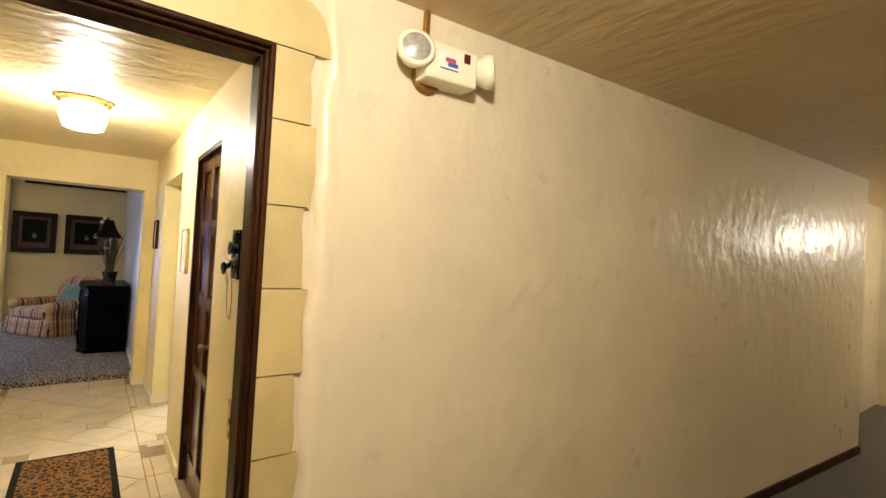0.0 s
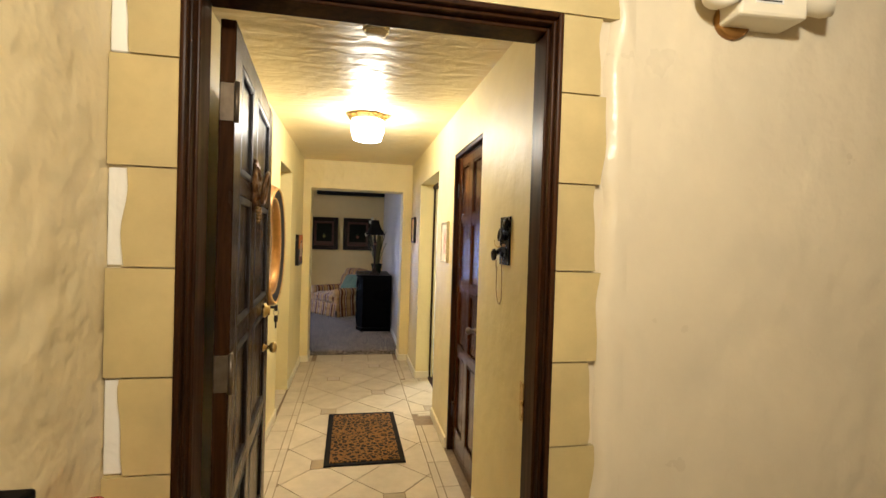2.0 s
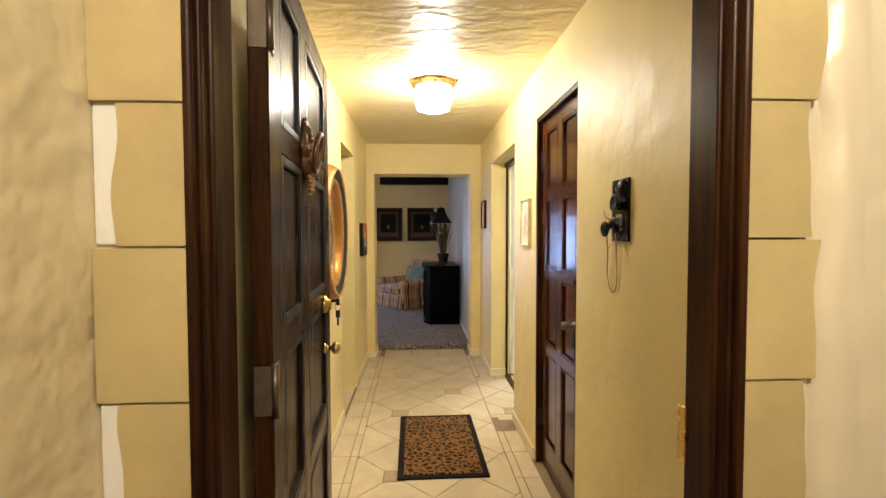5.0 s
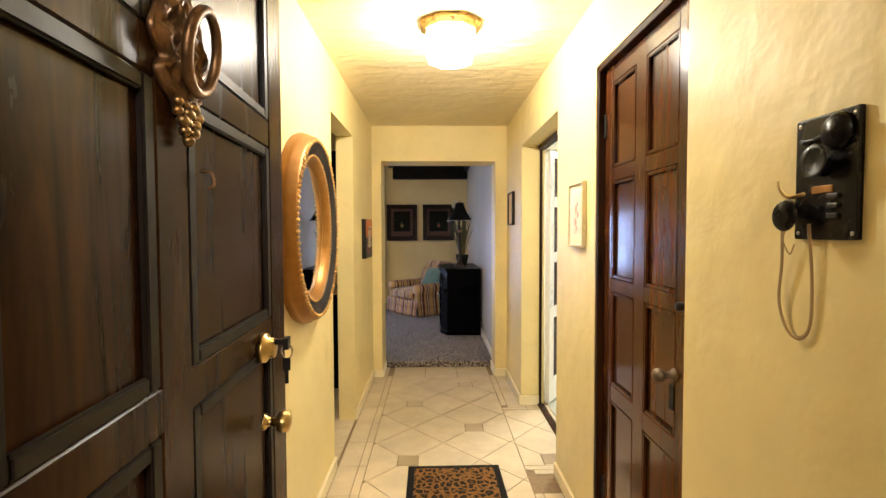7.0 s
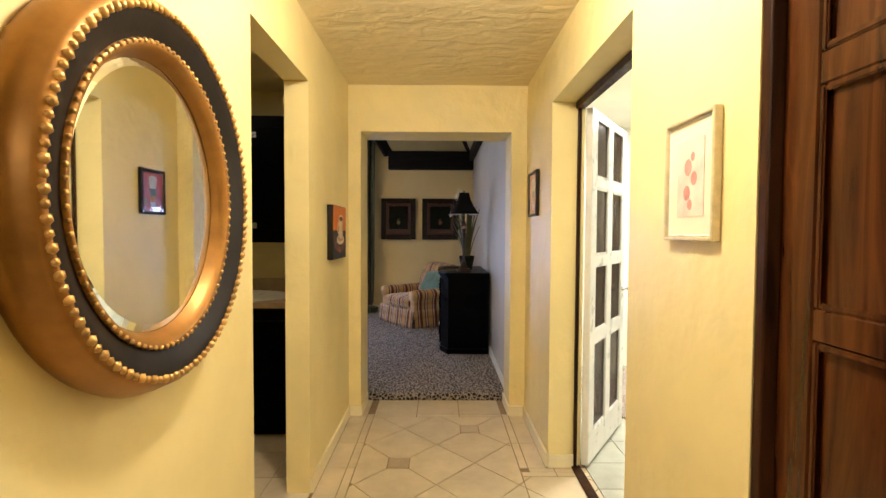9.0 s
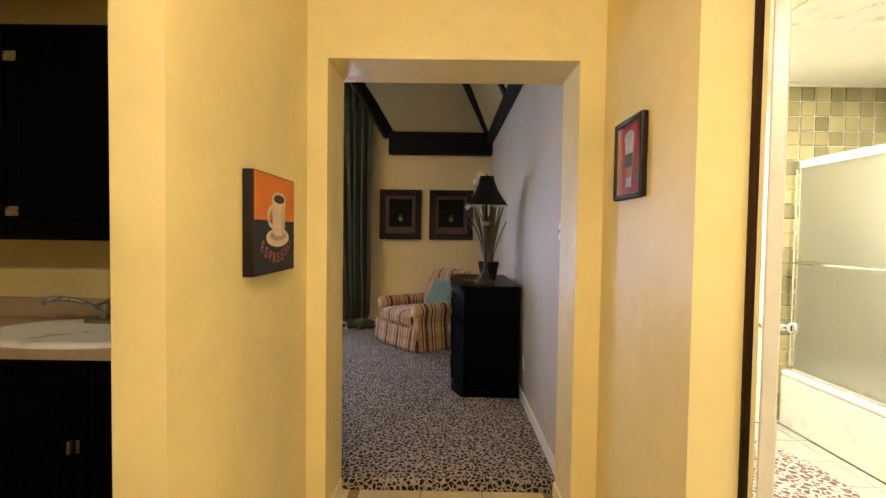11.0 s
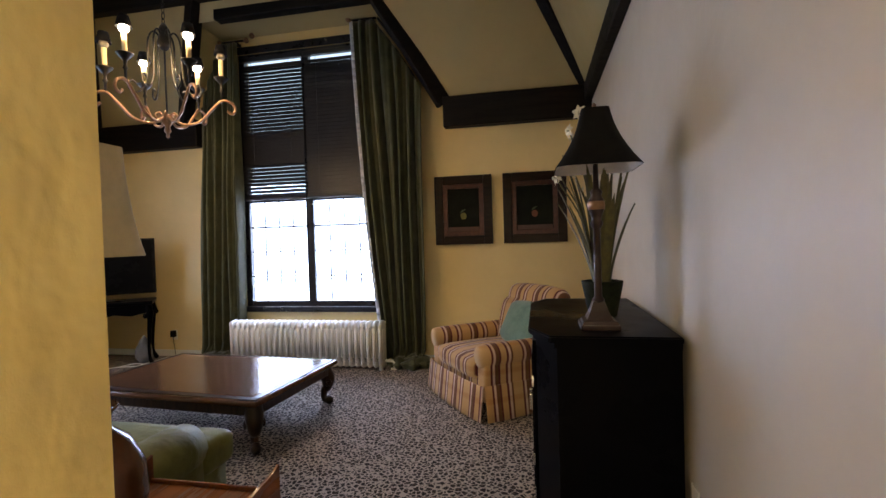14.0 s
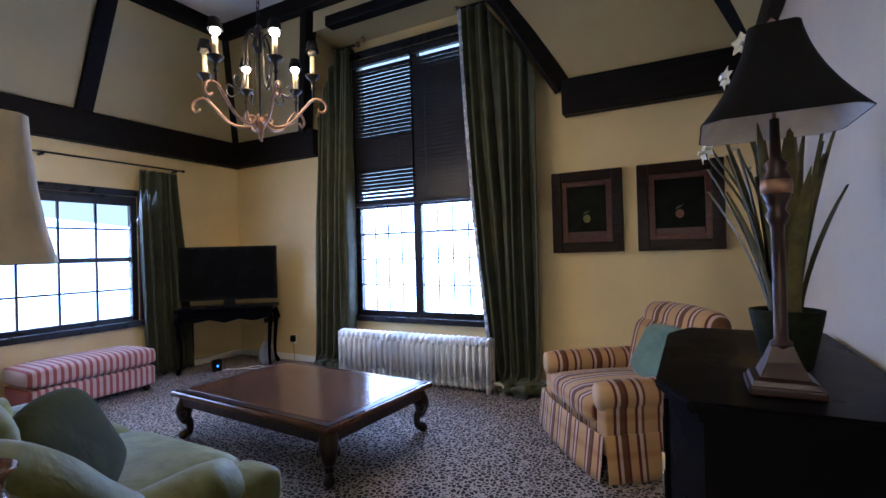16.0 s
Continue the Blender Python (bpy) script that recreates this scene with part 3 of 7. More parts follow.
# ---- doors ----
def panel_door(name, width, rows, height, mat, thick=0.042, stile=0.10, label="", dark=None, fill=None, centre=0.5, bead=0.013):
    """A framed leaf: x across from the hinge, y through it (outer face at 0), z up."""
    door = thing(name, Matrix.Identity(4), label, "door")
    mid = width * centre
    bm = boxes((0, stile, 0, thick, 0.008, height), (width - stile, width, 0, thick, 0.008, height))
    bmesh.ops.bevel(bm, geom=bm.edges[:], offset=0.004, segments=1, affect="EDGES")
    part("stile", bm, mat, door)
    part("middle_stile", rbox(mid - 0.045, mid + 0.045, 0.001, thick - 0.001, 0.01, height - 0.003, 0.004, 1), mat, door)
    edges = [0.008] + [z for r in rows for z in r] + [height]
    for a, b in zip(edges[::2], edges[1::2]):
        part("rail", rbox(stile - 0.002, width - stile + 0.002, 0.0015, thick - 0.0015, a, b, 0.004, 1), mat, door)
    for a, b in rows:
        for x0, x1 in ((stile, mid - 0.045), (mid + 0.045, width - stile)):
            p = part("panel", rbox(x0 - 0.004, x1 + 0.004, 0.013, thick - 0.013, a - 0.004, b + 0.004, 0.003, 1), fill or mat, door)
            for y in (0.004, thick - 0.004):
                e = bead
                mo = bmesh.new()
                for q in ((x0, x0 + e, a, b), (x1 - e, x1, a, b), (x0 + e, x1 - e, a, a + e), (x0 + e, x1 - e, b - e, b)):
                    box(mo, q[0], q[1], y - 0.003, y + 0.009 if y < thick / 2 else y + 0.003, q[2], q[3])
                bmesh.ops.bevel(mo, geom=mo.edges[:], offset=0.0035, segments=2, affect="EDGES")
                part("moulding", mo, dark or mat, p)
    return door


def knob(parent, x, y, z, out, mat=BRASS, r=0.028):
    """A door knob standing out along y by the sign of out."""
    turn = pose(x, y, z, 90 * out, 0, 0)
    k = part("door_knob", lathe([(0.020, 0), (0.020, 0.005), (0.012, 0.010), (0.010, 0.030), (r * 0.8, 0.036), (r, 0.048), (r * 0.85, 0.062), (0.004, 0.068)], 20, turn), mat, parent, "round worn brass knob", True)
    return k


ROWS = [(0.16, 0.60), (0.67, 1.13), (1.20, 1.645), (1.715, 2.08)]
front = panel_door("front_door", 1.0, ROWS, 2.17, DOORWOOD, 0.046, 0.115, "dark glossy wooden eight panel front door standing open", BLACKFRAME, None, 0.42, 0.026)
front.matrix_basis = pose(-0.278, 1.485, 0.012, 0, 0, 93.8) @ Matrix.Diagonal((1.12, 1, 1, 1))
front["kind"] = "structure"


def knocker(parent, x, z):
    """A cast plaque of lobed leaves round a mask, with a hanging ring."""
    bm = bmesh.new()
    q = bmesh.ops.create_icosphere(bm, subdivisions=5, radius=1.0)
    for v in q["verts"]:
        d = v.co.copy()
        a = math.atan2(d.z, d.x)
        lobes = 1 + 0.16 * math.sin(7 * a + 0.6) + 0.08 * math.sin(13 * a)
        tall = 0.125 if d.z > 0 else 0.085
        pinch = 1 - 0.45 * max(0, -d.z - 0.25) - 0.25 * max(0, d.z - 0.5)
        rel = 0.7 * noise.noise(d * 4.0) + 0.5 * noise.noise(d * 9.0)
        v.co = Vector((x + d.x * 0.068 * lobes * pinch, min(0.0, -0.003 + d.y * (0.022 + 0.022 * rel)), z - 0.01 + d.z * tall * (1 + 0.05 * math.sin(9 * a))))
    k = part("door_knocker", bm, IRON_GILT, parent, "ornate cast metal door knocker", True)
    ring = [(x + 0.045 * math.cos(a), -0.040 - 0.010 * math.sin(a), z + 0.004 + 0.062 * math.sin(a)) for a in [i / 28 * 2 * math.pi for i in range(28)]]
    part("knocker_ring", tube(ring, 0.0085, 12, closed=True), IRON_GILT, k, "", True)
    rnd = random.Random(4)
    grapes = bmesh.new()
    for row, (n, half) in enumerate(((4, 0.026), (4, 0.024), (3, 0.017), (2, 0.009), (1, 0.0))):
        for i in range(n):
            u = (i / (n - 1) * 2 - 1) * half if n > 1 else 0.0
            q = bmesh.ops.create_icosphere(grapes, subdivisions=2, radius=0.0085 + rnd.uniform(-0.001, 0.0015))
            bmesh.ops.translate(grapes, verts=q["verts"], vec=(x + u + rnd.uniform(-0.002, 0.002), -0.012 - rnd.uniform(0, 0.008), z - 0.078 - 0.0135 * row))
    part("grape_cluster", grapes, HINGE2, k, "dull brass grape cluster", True)


HINGE2 = plain("dark_old_brass", (0.30, 0.19, 0.08), 0.3, 0.9, 0.4, 60)
IRON_GILT = plain("dark_bronze_casting", (0.16, 0.085, 0.04), 0.35, 0.7, 0.4, 40, 0.3)
knocker(front, 0.435, 1.70)
knob(front, 0.80, -0.001, 0.955, 1)
knob(front, 0.80, 0.047, 0.955, -1)
part("deadbolt", lathe([(0.036, 0), (0.036, 0.010), (0.026, 0.016), (0.024, 0.030), (0.006, 0.032)], 22, pose(0.80, -0.001, 1.14, 90, 0, 0)), BRASS, front, "round brass deadbolt", True)
lockplate = part("lock_edge_plate", rbox(0.999, 1.003, 0.012, 0.034, 0.90, 1.24, 0.001, 1), BRASS, front)
keys = part("key", boxes((0.793, 0.807, -0.056, -0.032, 1.149, 1.161), (0.788, 0.812, -0.066, -0.054, 1.137, 1.165)), IRON, front, "dark key in the lock")
part("key_ring", tube([(0.80, -0.060 + 0.013 * math.cos(a), 1.130 + 0.018 * math.sin(a)) for a in [i / 14 * 2 * math.pi for i in range(14)]], 0.0018, 6, closed=True), CHROME, keys)
part("spare_key", boxes((0.798, 0.802, -0.068, -0.050, 1.083, 1.113), (0.798, 0.802, -0.063, -0.055, 1.050, 1.083)), IRON, keys)
part("coat_hook", tube(smooth_curve([(0.50, -0.002, 1.53), (0.50, -0.02, 1.527), (0.50, -0.024, 1.508), (0.50, -0.014, 1.50)]), 0.003, 6), IRON_GILT, front, "", True)

HINGE = plain("dull_steel_hinge", (0.17, 0.13, 0.09), 0.45, 0.8, 0.2, 30)
for z in (0.22, 1.02, 1.86):
    h = part("hinge", boxes((0.002, 0.05, -0.003, 0.0, z, z + 0.115), (-0.003, 0.0, 0.002, 0.042, z, z + 0.115)), HINGE, front, "dull steel hinge")
    bm = bmesh.new()
    cyl(bm, 0.008, 0.008, 0.125, Matrix.Translation((-0.004, -0.006, z - 0.005)), 12)
    part("hinge_pin", bm, HINGE, h, "", True)

# front door frame, stepped mouldings
fr = tagged(new("door_frame"), "dark stained moulded wooden door frame", "door frame", kind="structure")


def frame_bars(y0, y1, xl0, xl1, xr0, xr1, z0, z1, name):
    part(name, rbox(xl0, xl1, y0, y1, 0, z1, 0.006), FRAMEWOOD, fr)
    part(name, rbox(xr0, xr1, y0, y1, 0, z1, 0.006), FRAMEWOOD, fr)
    part(name, rbox(xl1 - 0.001, xr0 + 0.001, y0, y1, z0, z1 - 0.0005, 0.006), FRAMEWOOD, fr)


frame_bars(1.258, 1.35, -0.362, -0.345, 0.677, 0.694, 2.200, 2.216, "outer_moulding")
frame_bars(1.280, 1.40, -0.347, -0.337, 0.668, 0.679, 2.190, 2.202, "middle_moulding")
frame_bars(1.31, 1.412, -0.339, -0.328, 0.660, 0.670, 2.178, 2.192, "jamb")
part("threshold", rbox(-0.345, 0.678, 1.27, 1.46, -0.005, 0.016, 0.006), FRAMEWOOD, fr)
part("strike_plate", rbox(0.656, 0.6605, 1.40, 1.432, 0.93, 1.06, 0.001, 1), BRASS, fr, "worn brass strike plate")

# closet door, set back in the wall
cf = tagged(new("closet_door_frame"), "dark wooden closet door frame", "door frame", kind="structure")
part("jamb", rbox(RX + 0.002, RX + 0.13, 3.262, 3.289, 0, 2.149, 0.004), FRAMEWOOD, cf)
part("jamb", rbox(RX + 0.03, RX + 0.13, 2.541, 2.56, 0, 2.149, 0.004), FRAMEWOOD, cf)
part("head", rbox(RX + 0.002, RX + 0.13, 2.541, 3.289, 2.122, 2.149, 0.004), FRAMEWOOD, cf)
CROWS = [(0.19, 0.715), (0.785, 1.175), (1.235, 1.635), (1.695, 2.04)]
closet = panel_door("closet_door", 0.70, CROWS, 2.115, REDWOOD, 0.04, 0.085, "closed reddish brown eight panel closet door", REDWOOD)
closet["kind"] = "structure"
closet.matrix_basis = pose(RX + 0.07, 2.562, 0.006, 0, 0, 90)
knob(closet, 0.085, 0.04, 0.985, -1, HINGE, 0.022)
part("lock_plate", rbox(0.085, 0.115, 0.040, 0.043, 0.87, 0.95, 0.002, 1), IRON, closet)
part("latch_bolt", lathe([(0.014, 0), (0.014, 0.02), (0.010, 0.026)], 14, pose(0.035, 0.040, 1.205, -90, 0, 0)), IRON, closet, "", True)
for z in (0.25, 1.83):
    part("hinge", rbox(0.672, 0.70, 0.0395, 0.047, z, z + 0.10, 0.002, 1), IRON, closet)

# bathroom door frame and open leaf
bf = tagged(new("bathroom_door_frame"), "dark wooden bathroom door frame", "door frame", kind="structure")
part("jamb", rbox(RX + 0.146, RX + 0.166, 5.032, 5.051, 0, 2.129, 0.004), FRAMEWOOD, bf)
part("jamb", rbox(RX + 0.135, RX + 0.187, 3.931, 3.958, 0, 2.129, 0.004), FRAMEWOOD, bf)
part("head", rbox(RX + 0.135, RX + 0.187, 3.931, 5.049, 2.09, 2.129, 0.004), FRAMEWOOD, bf)
part("threshold", rbox(RX + 0.135, RX + 0.187, 3.93, 5.05, -0.004, 0.012, 0.003), FRAMEWOOD, bf)
bath_door = panel_door("bathroom_door", 0.78, CROWS, 2.08, ENAMEL, 0.04, 0.09, "white bathroom door with dark panels standing open", ENAMEL, DOORWOOD)
bath_door.matrix_basis = pose(RX + 0.225, 5.015, 0.012, 0, 0, 55)
bath_door["kind"] = "structure"
knob(bath_door, 0.72, 0.04, 0.985, -1, CHROME, 0.024)
knob(bath_door, 0.72, 0.0, 0.985, 1, CHROME, 0.024)


# ---- entrance hall ----
def wavy_block(x0, x1, z0, z1, side, wob, y0, y1, seed):
    """A wall block whose outer edge (left or right) was cut by hand."""
    rnd = random.Random(seed)
    n = 9
    ph, am = rnd.uniform(0, 6), wob
    pts = []
    for i in range(n + 1):
        t = i / n
        d = am * (math.sin(ph + 4.2 * t) + 0.5 * math.sin(2 * ph + 9 * t))
        pts.append(((x1 + d) if side > 0 else (x0 + d), z0 + (z1 - z0) * t))
    outline = [(x0, z0), (x0, z1)] if side > 0 else [(x1, z0), (x1, z1)]
    ring = [outline[1], outline[0]] + pts
    bm = prism([(x, z) for x, z in ring], 0, y1 - y0)
    bm.transform(Matrix(((1, 0, 0, 0), (0, 0, 1, y0), (0, 1, 0, 0), (0, 0, 0, 1))))
    bmesh.ops.recalc_face_normals(bm, faces=bm.faces[:])
    return bm


wall_entrance = bpy.data.objects["wall_entrance"]
LZ = [0.02, 0.345, 0.615, 0.887, 1.143, 1.43, 1.69, 1.976, 2.21]
for i, (a, b) in enumerate(zip(LZ, LZ[1:])):
    wide = i % 2 == 0
    part("quoin", wavy_block(-0.5275 if wide else -0.485, -0.362, a + 0.003, b - 0.002, -1, 0.0 if wide else 0.006, 1.268, 1.286, i), QUOIN, wall_entrance)
    if not wide:
        part("plaster_patch", rbox(-0.528, -0.478, 1.2765, 1.286, a + 0.004, b - 0.004, 0.003, 1), WHITECHIP, wall_entrance, "bare white plaster beside a block")
RZ = [0.02, 0.375, 0.64, 0.905, 1.164, 1.442, 1.708, 1.98, 2.215]
for i, (a, b) in enumerate(zip(RZ, RZ[1:])):
    part("quoin", wavy_block(0.694, 0.818 if i % 2 else 0.838, a + 0.003, b - 0.002, 1, 0.006, 1.264, 1.286, 40 + i), QUOIN, wall_entrance)
bm = prism([(-0.528, 2.218), (0.89, 2.218), (0.845, 2.345), (0.80, 2.385), (-0.528, 2.385)], 0, 0.022)
bm.transform(Matrix(((1, 0, 0, 0), (0, 0, 1, 1.264), (0, 1, 0, 0), (0, 0, 0, 1))))
part("lintel_block", bm, QUOIN, wall_entrance, "tan painted lintel block with a pointed end")

# thick trowelled plaster edge beside the blocks, uneven
bm = bmesh.new()
rnd = random.Random(5)
cols, rows_n = 7, 46
grid = []
for j in range(rows_n + 1):
    z = VZ * j / rows_n
    edge = 0.838 + 0.008 * math.sin(z * 9.0) + 0.006 * math.sin(z * 23 + 1) + rnd.uniform(-0.003, 0.003)
    line = []
    for i in range(cols + 1):
        t = i / cols
        x = edge + (0.925 - edge) * t
        y = 1.286 - 0.030 * math.sin(min(1, t * 1.7) * math.pi / 2) + 0.003 * math.sin(z * 17 + i)
        line.append(bm.verts.new((x, y if i else 1.29, z)))
    grid.append(line)
for j in range(rows_n):
    for i in range(cols):
        bm.faces.new((grid[j][i], grid[j][i + 1], grid[j + 1][i + 1], grid[j + 1][i]))
part("plaster_edge", bm, CREAM, wall_entrance, "", True)

em = thing("emergency_light", pose(1.30, 1.238, 2.215, 0, 0, -4.3) @ Matrix.Diagonal((1.3, 1.3, 1.3, 1)), "cream emergency light unit with two lamp heads on the hall wall", "emergency light")
part("housing", rbox(-0.085, 0.085, -0.085, 0.0, 0.0, 0.105, 0.008), PLASTIC, em)
part("back_plate", lathe([(0.046, 0), (0.046, 0.016), (0.04, 0.02)], 24, pose(-0.045, 0.0, 0.022, 90, 0, 0)), GOLD, em, "round brass back plate", True)
part("label_plate", rbox(-0.048, 0.022, -0.0865, -0.084, 0.028, 0.082, 0.001, 1), ENAMEL, em, "white label plate")
part("label_bar", rbox(-0.028, 0.006, -0.088, -0.0862, 0.054, 0.066, 0.0005, 1), plain("label_red", (0.55, 0.05, 0.12), 0.4), em, "red mark")
part("label_bar", rbox(-0.020, 0.014, -0.088, -0.0862, 0.042, 0.053, 0.0005, 1), plain("label_blue", (0.05, 0.10, 0.45), 0.4), em, "blue mark")
part("label_line", rbox(-0.044, 0.016, -0.0878, -0.0862, 0.032, 0.035, 0.0004, 1), BLACKFRAME, em)
part("test_switch", rbox(0.035, 0.055, -0.089, -0.084, 0.066, 0.092, 0.001, 1), plain("dark_red_switch", (0.10, 0.012, 0.01), 0.3), em, "dark red test switch")
HEADLENS = plain("ribbed_lamp_lens", (0.55, 0.54, 0.50), 0.12, 0.4, 0.3, 60, 0.4)
for x, tilt, spin in ((-0.118, 8, -14), (0.135, 6, 55)):
    m = pose(x, -0.075, 0.068, 90 - tilt, 0, spin)
    h = part("lamp_head", lathe([(0.012, -0.055), (0.03, -0.05), (0.05, -0.012), (0.053, 0.01), (0.045, 0.012)], 26, m), PLASTIC, em, "round cream lamp head", True)
    part("lens", lathe([(0.046, 0.004), (0.040, 0.013), (0.0, 0.018)], 26, m), HEADLENS, h, "", True)
part("swivel", lathe([(0.011, -0.02), (0.011, 0.02)], 12, pose(0.096, -0.05, 0.04, 0, 90, 0)), PLASTIC, em, "", True)
part("conduit", rbox(-0.062, -0.044, -0.018, 0.002, 0.10, (VZ - 2.217) / 1.3, 0.004), GOLD, em, "painted conduit up to the ceiling")

hall_cab = thing("hall_cabinet", pose(-0.555, 0.655, 0), "narrow black wooden hall cabinet against the wall", "cabinet")
part("body", rbox(-0.03, 0.10, -0.2, 0.2, 0.0, 1.045, 0.006), BLACKWOOD, hall_cab)
part("top", rbox(-0.035, 0.115, -0.215, 0.215, 1.045, 1.07, 0.008), BLACKWOOD, hall_cab)
part("door", rbox(0.10, 0.112, -0.18, 0.18, 0.08, 1.0, 0.004), BLACKWOOD, hall_cab)
# only a red rounded top is known; the extinguisher body is made up
ext = thing("red_hall_object", pose(-0.468, 1.10, 0.40), "unidentified red rounded object on the hall wall, body made up as an extinguisher", "extinguisher")
part("cylinder", lathe([(0.055, 0), (0.06, 0.02), (0.06, 0.42), (0.05, 0.48), (0.025, 0.515)], 24), plain("red_enamel", (0.50, 0.03, 0.015), 0.25), ext, "", True)
part("wall_bracket", rbox(-0.075, -0.05, -0.03, 0.03, 0.25, 0.33, 0.004), IRON, ext)

# ---- corridor things ----
mat_ob = thing("door_mat", pose(0.205, 3.565, 0.0, 0, 0, 0.6), "leopard print door mat with dark border on the tiles", "mat")
part("border", rbox(-0.275, 0.275, -0.47, 0.47, 0.0, 0.011, 0.004), MATEDGE, mat_ob)
part("mat_surface", rbox(-0.237, 0.237, -0.432, 0.432, 0.006, 0.0145, 0.003), MATCLOTH, mat_ob, "leopard print pile")

lampc = thing("ceiling_light", pose(0.172, 3.58, CZ), "lit octagonal glass ceiling light with brass frame", "ceiling light")
def octa(r, z, sq=0.92):
    return [(r * math.cos(math.pi / 8 + i * math.pi / 4), r * math.sin(math.pi / 8 + i * math.pi / 4) * sq, z) for i in range(8)]
bm = bmesh.new()
rings = [[bm.verts.new(p) for p in octa(r, z)] for r, z in ((0.155, 0.0), (0.158, -0.022), (0.135, -0.038))]
for a, b in zip(rings, rings[1:]):
    for i in range(8):
        bm.faces.new((a[i], a[(i + 1) % 8], b[(i + 1) % 8], b[i]))
bm.faces.new(rings[-1])
part("ceiling_plate", bm, BRASS, lampc, "brass ceiling plate")
bm = bmesh.new()
rings = [[bm.verts.new(p) for p in octa(r, z)] for r, z in ((0.124, -0.038), (0.136, -0.12), (0.112, -0.185), (0.075, -0.198))]
for a, b in zip(rings, rings[1:]):
    for i in range(8):
        bm.faces.new((a[i], a[(i + 1) % 8], b[(i + 1) % 8], b[i]))
bm.faces.new(rings[-1])
shade = part("glass_shade", bm, LAMPGLASS, lampc, "glowing faceted glass shade")
shade.visible_shadow = False
for i in range(8):
    pts = [octa(r, z)[i] for r, z in ((0.125, -0.038), (0.138, -0.12), (0.114, -0.187))]
    part("glazing_bar", tube(pts, 0.0022, 6), BRASS, lampc)

sm = thing("smoke_detector", pose(0.165, 2.08, CZ) @ Matrix.Diagonal((0.9, 0.9, 0.6, 1)), "round yellowed smoke detector on the ceiling", "smoke detector")
part("base", lathe([(0.066, 0), (0.066, -0.012), (0.060, -0.016)], 28), PLASTIC, sm, "", True)
part("cover", lathe([(0.058, -0.014), (0.052, -0.034), (0.03, -0.042), (0.0, -0.043)], 28), PLASTIC, sm, "", True)

# antique wall telephone
PULLSTEEL = plain("dull_screw_steel", (0.35, 0.33, 0.30), 0.35, 1.0, 0.2, 40)
ph = thing("wall_telephone", Matrix.Translation((RX, 2.06, 1.42)) @ Matrix.Diagonal((0.42, 0.92, 0.96, 1)), "antique black wall telephone with cord on the corridor wall", "telephone")
part("back_board", rbox(-0.022, 0.0, -0.075, 0.075, 0.0, 0.235, 0.004), BAKELITE, ph)
for y in (-0.064, 0.064):
    for z in (0.012, 0.223):
        part("corner_screw", lathe([(0.0045, 0.0), (0.004, 0.002), (0.0, 0.003)], 10, pose(-0.022, y, z, 0, -90, 0)), PULLSTEEL, ph, "", True)
part("bell", lathe([(0.034, 0), (0.034, 0.012), (0.026, 0.034), (0.0, 0.042)], 22, pose(-0.022, -0.030, 0.197, 0, -90, 0)), BAKELITE, ph, "", True)
part("hook_lever", tube(smooth_curve([(-0.026, -0.005, 0.195), (-0.034, 0.03, 0.19), (-0.03, 0.06, 0.192)], 4), 0.004, 8), BAKELITE, ph, "", True)
part("mouthpiece", lathe([(0.018, 0), (0.016, 0.03), (0.03, 0.05), (0.033, 0.062), (0.024, 0.058), (0.0, 0.05)], 22, pose(-0.02, 0.0, 0.135, 0, -80, 0)), BAKELITE, ph, "", True)
part("name_plate", rbox(-0.026, -0.021, -0.02, 0.03, 0.088, 0.102, 0.001, 1), GOLD, ph, "small brass plate")
for z in (0.04, 0.058, 0.076):
    part("terminal", rbox(-0.034, -0.021, -0.035, -0.010, z, z + 0.010, 0.002, 1), IRON, ph)
rc = part("receiver", lathe([(0.012, -0.075), (0.018, -0.06), (0.014, 0.0), (0.02, 0.03), (0.030, 0.04), (0.030, 0.055), (0.012, 0.058)], 18, pose(-0.06, 0.075, 0.055, 0, -100, 25)), BAKELITE, ph, "black receiver on its hook", True)
part("hook", tube(smooth_curve([(-0.02, 0.05, 0.09), (-0.05, 0.075, 0.085), (-0.075, 0.085, 0.10), (-0.08, 0.09, 0.12)]), 0.004, 8), BRASS, ph, "", True)
cordpts = smooth_curve([(-0.045, 0.095, 0.02), (-0.03, 0.103, -0.05), (-0.02, 0.115, -0.13), (-0.015, 0.095, -0.185), (-0.014, 0.060, -0.20), (-0.014, 0.032, -0.17), (-0.016, 0.028, -0.08), (-0.025, 0.035, 0.03)], 8)
part("cord", tube(cordpts, 0.0045, 8), CORD, ph, "braided brown cord", True)
part("loose_wire", tube(smooth_curve([(-0.06, 0.07, 0.03), (-0.065, 0.08, 0.0), (-0.05, 0.07, -0.03), (-0.045, 0.06, -0.01)]), 0.0018, 6), CORD, ph)

# round mirror
mir = thing("wall_mirror", pose(LX, 3.405, 1.45, 0, 90, 0), "round gilt framed mirror with black inner band on the wall", "mirror")


def oval_ring(profile, sx, sy, seg=64):
    """A moulded ring round local z from (radius offset, height) pairs."""
    bm = bmesh.new()
    rings = []
    for i in range(seg):
        a = 2 * math.pi * i / seg
        rings.append([bm.verts.new(((sx + r) * math.cos(a), (sy + r) * math.sin(a), z)) for r, z in profile])
    for i in range(seg):
        a, b = rings[i], rings[(i + 1) % seg]
        for k in range(len(profile) - 1):
            bm.faces.new((a[k], b[k], b[k + 1], a[k + 1]))
    return bm


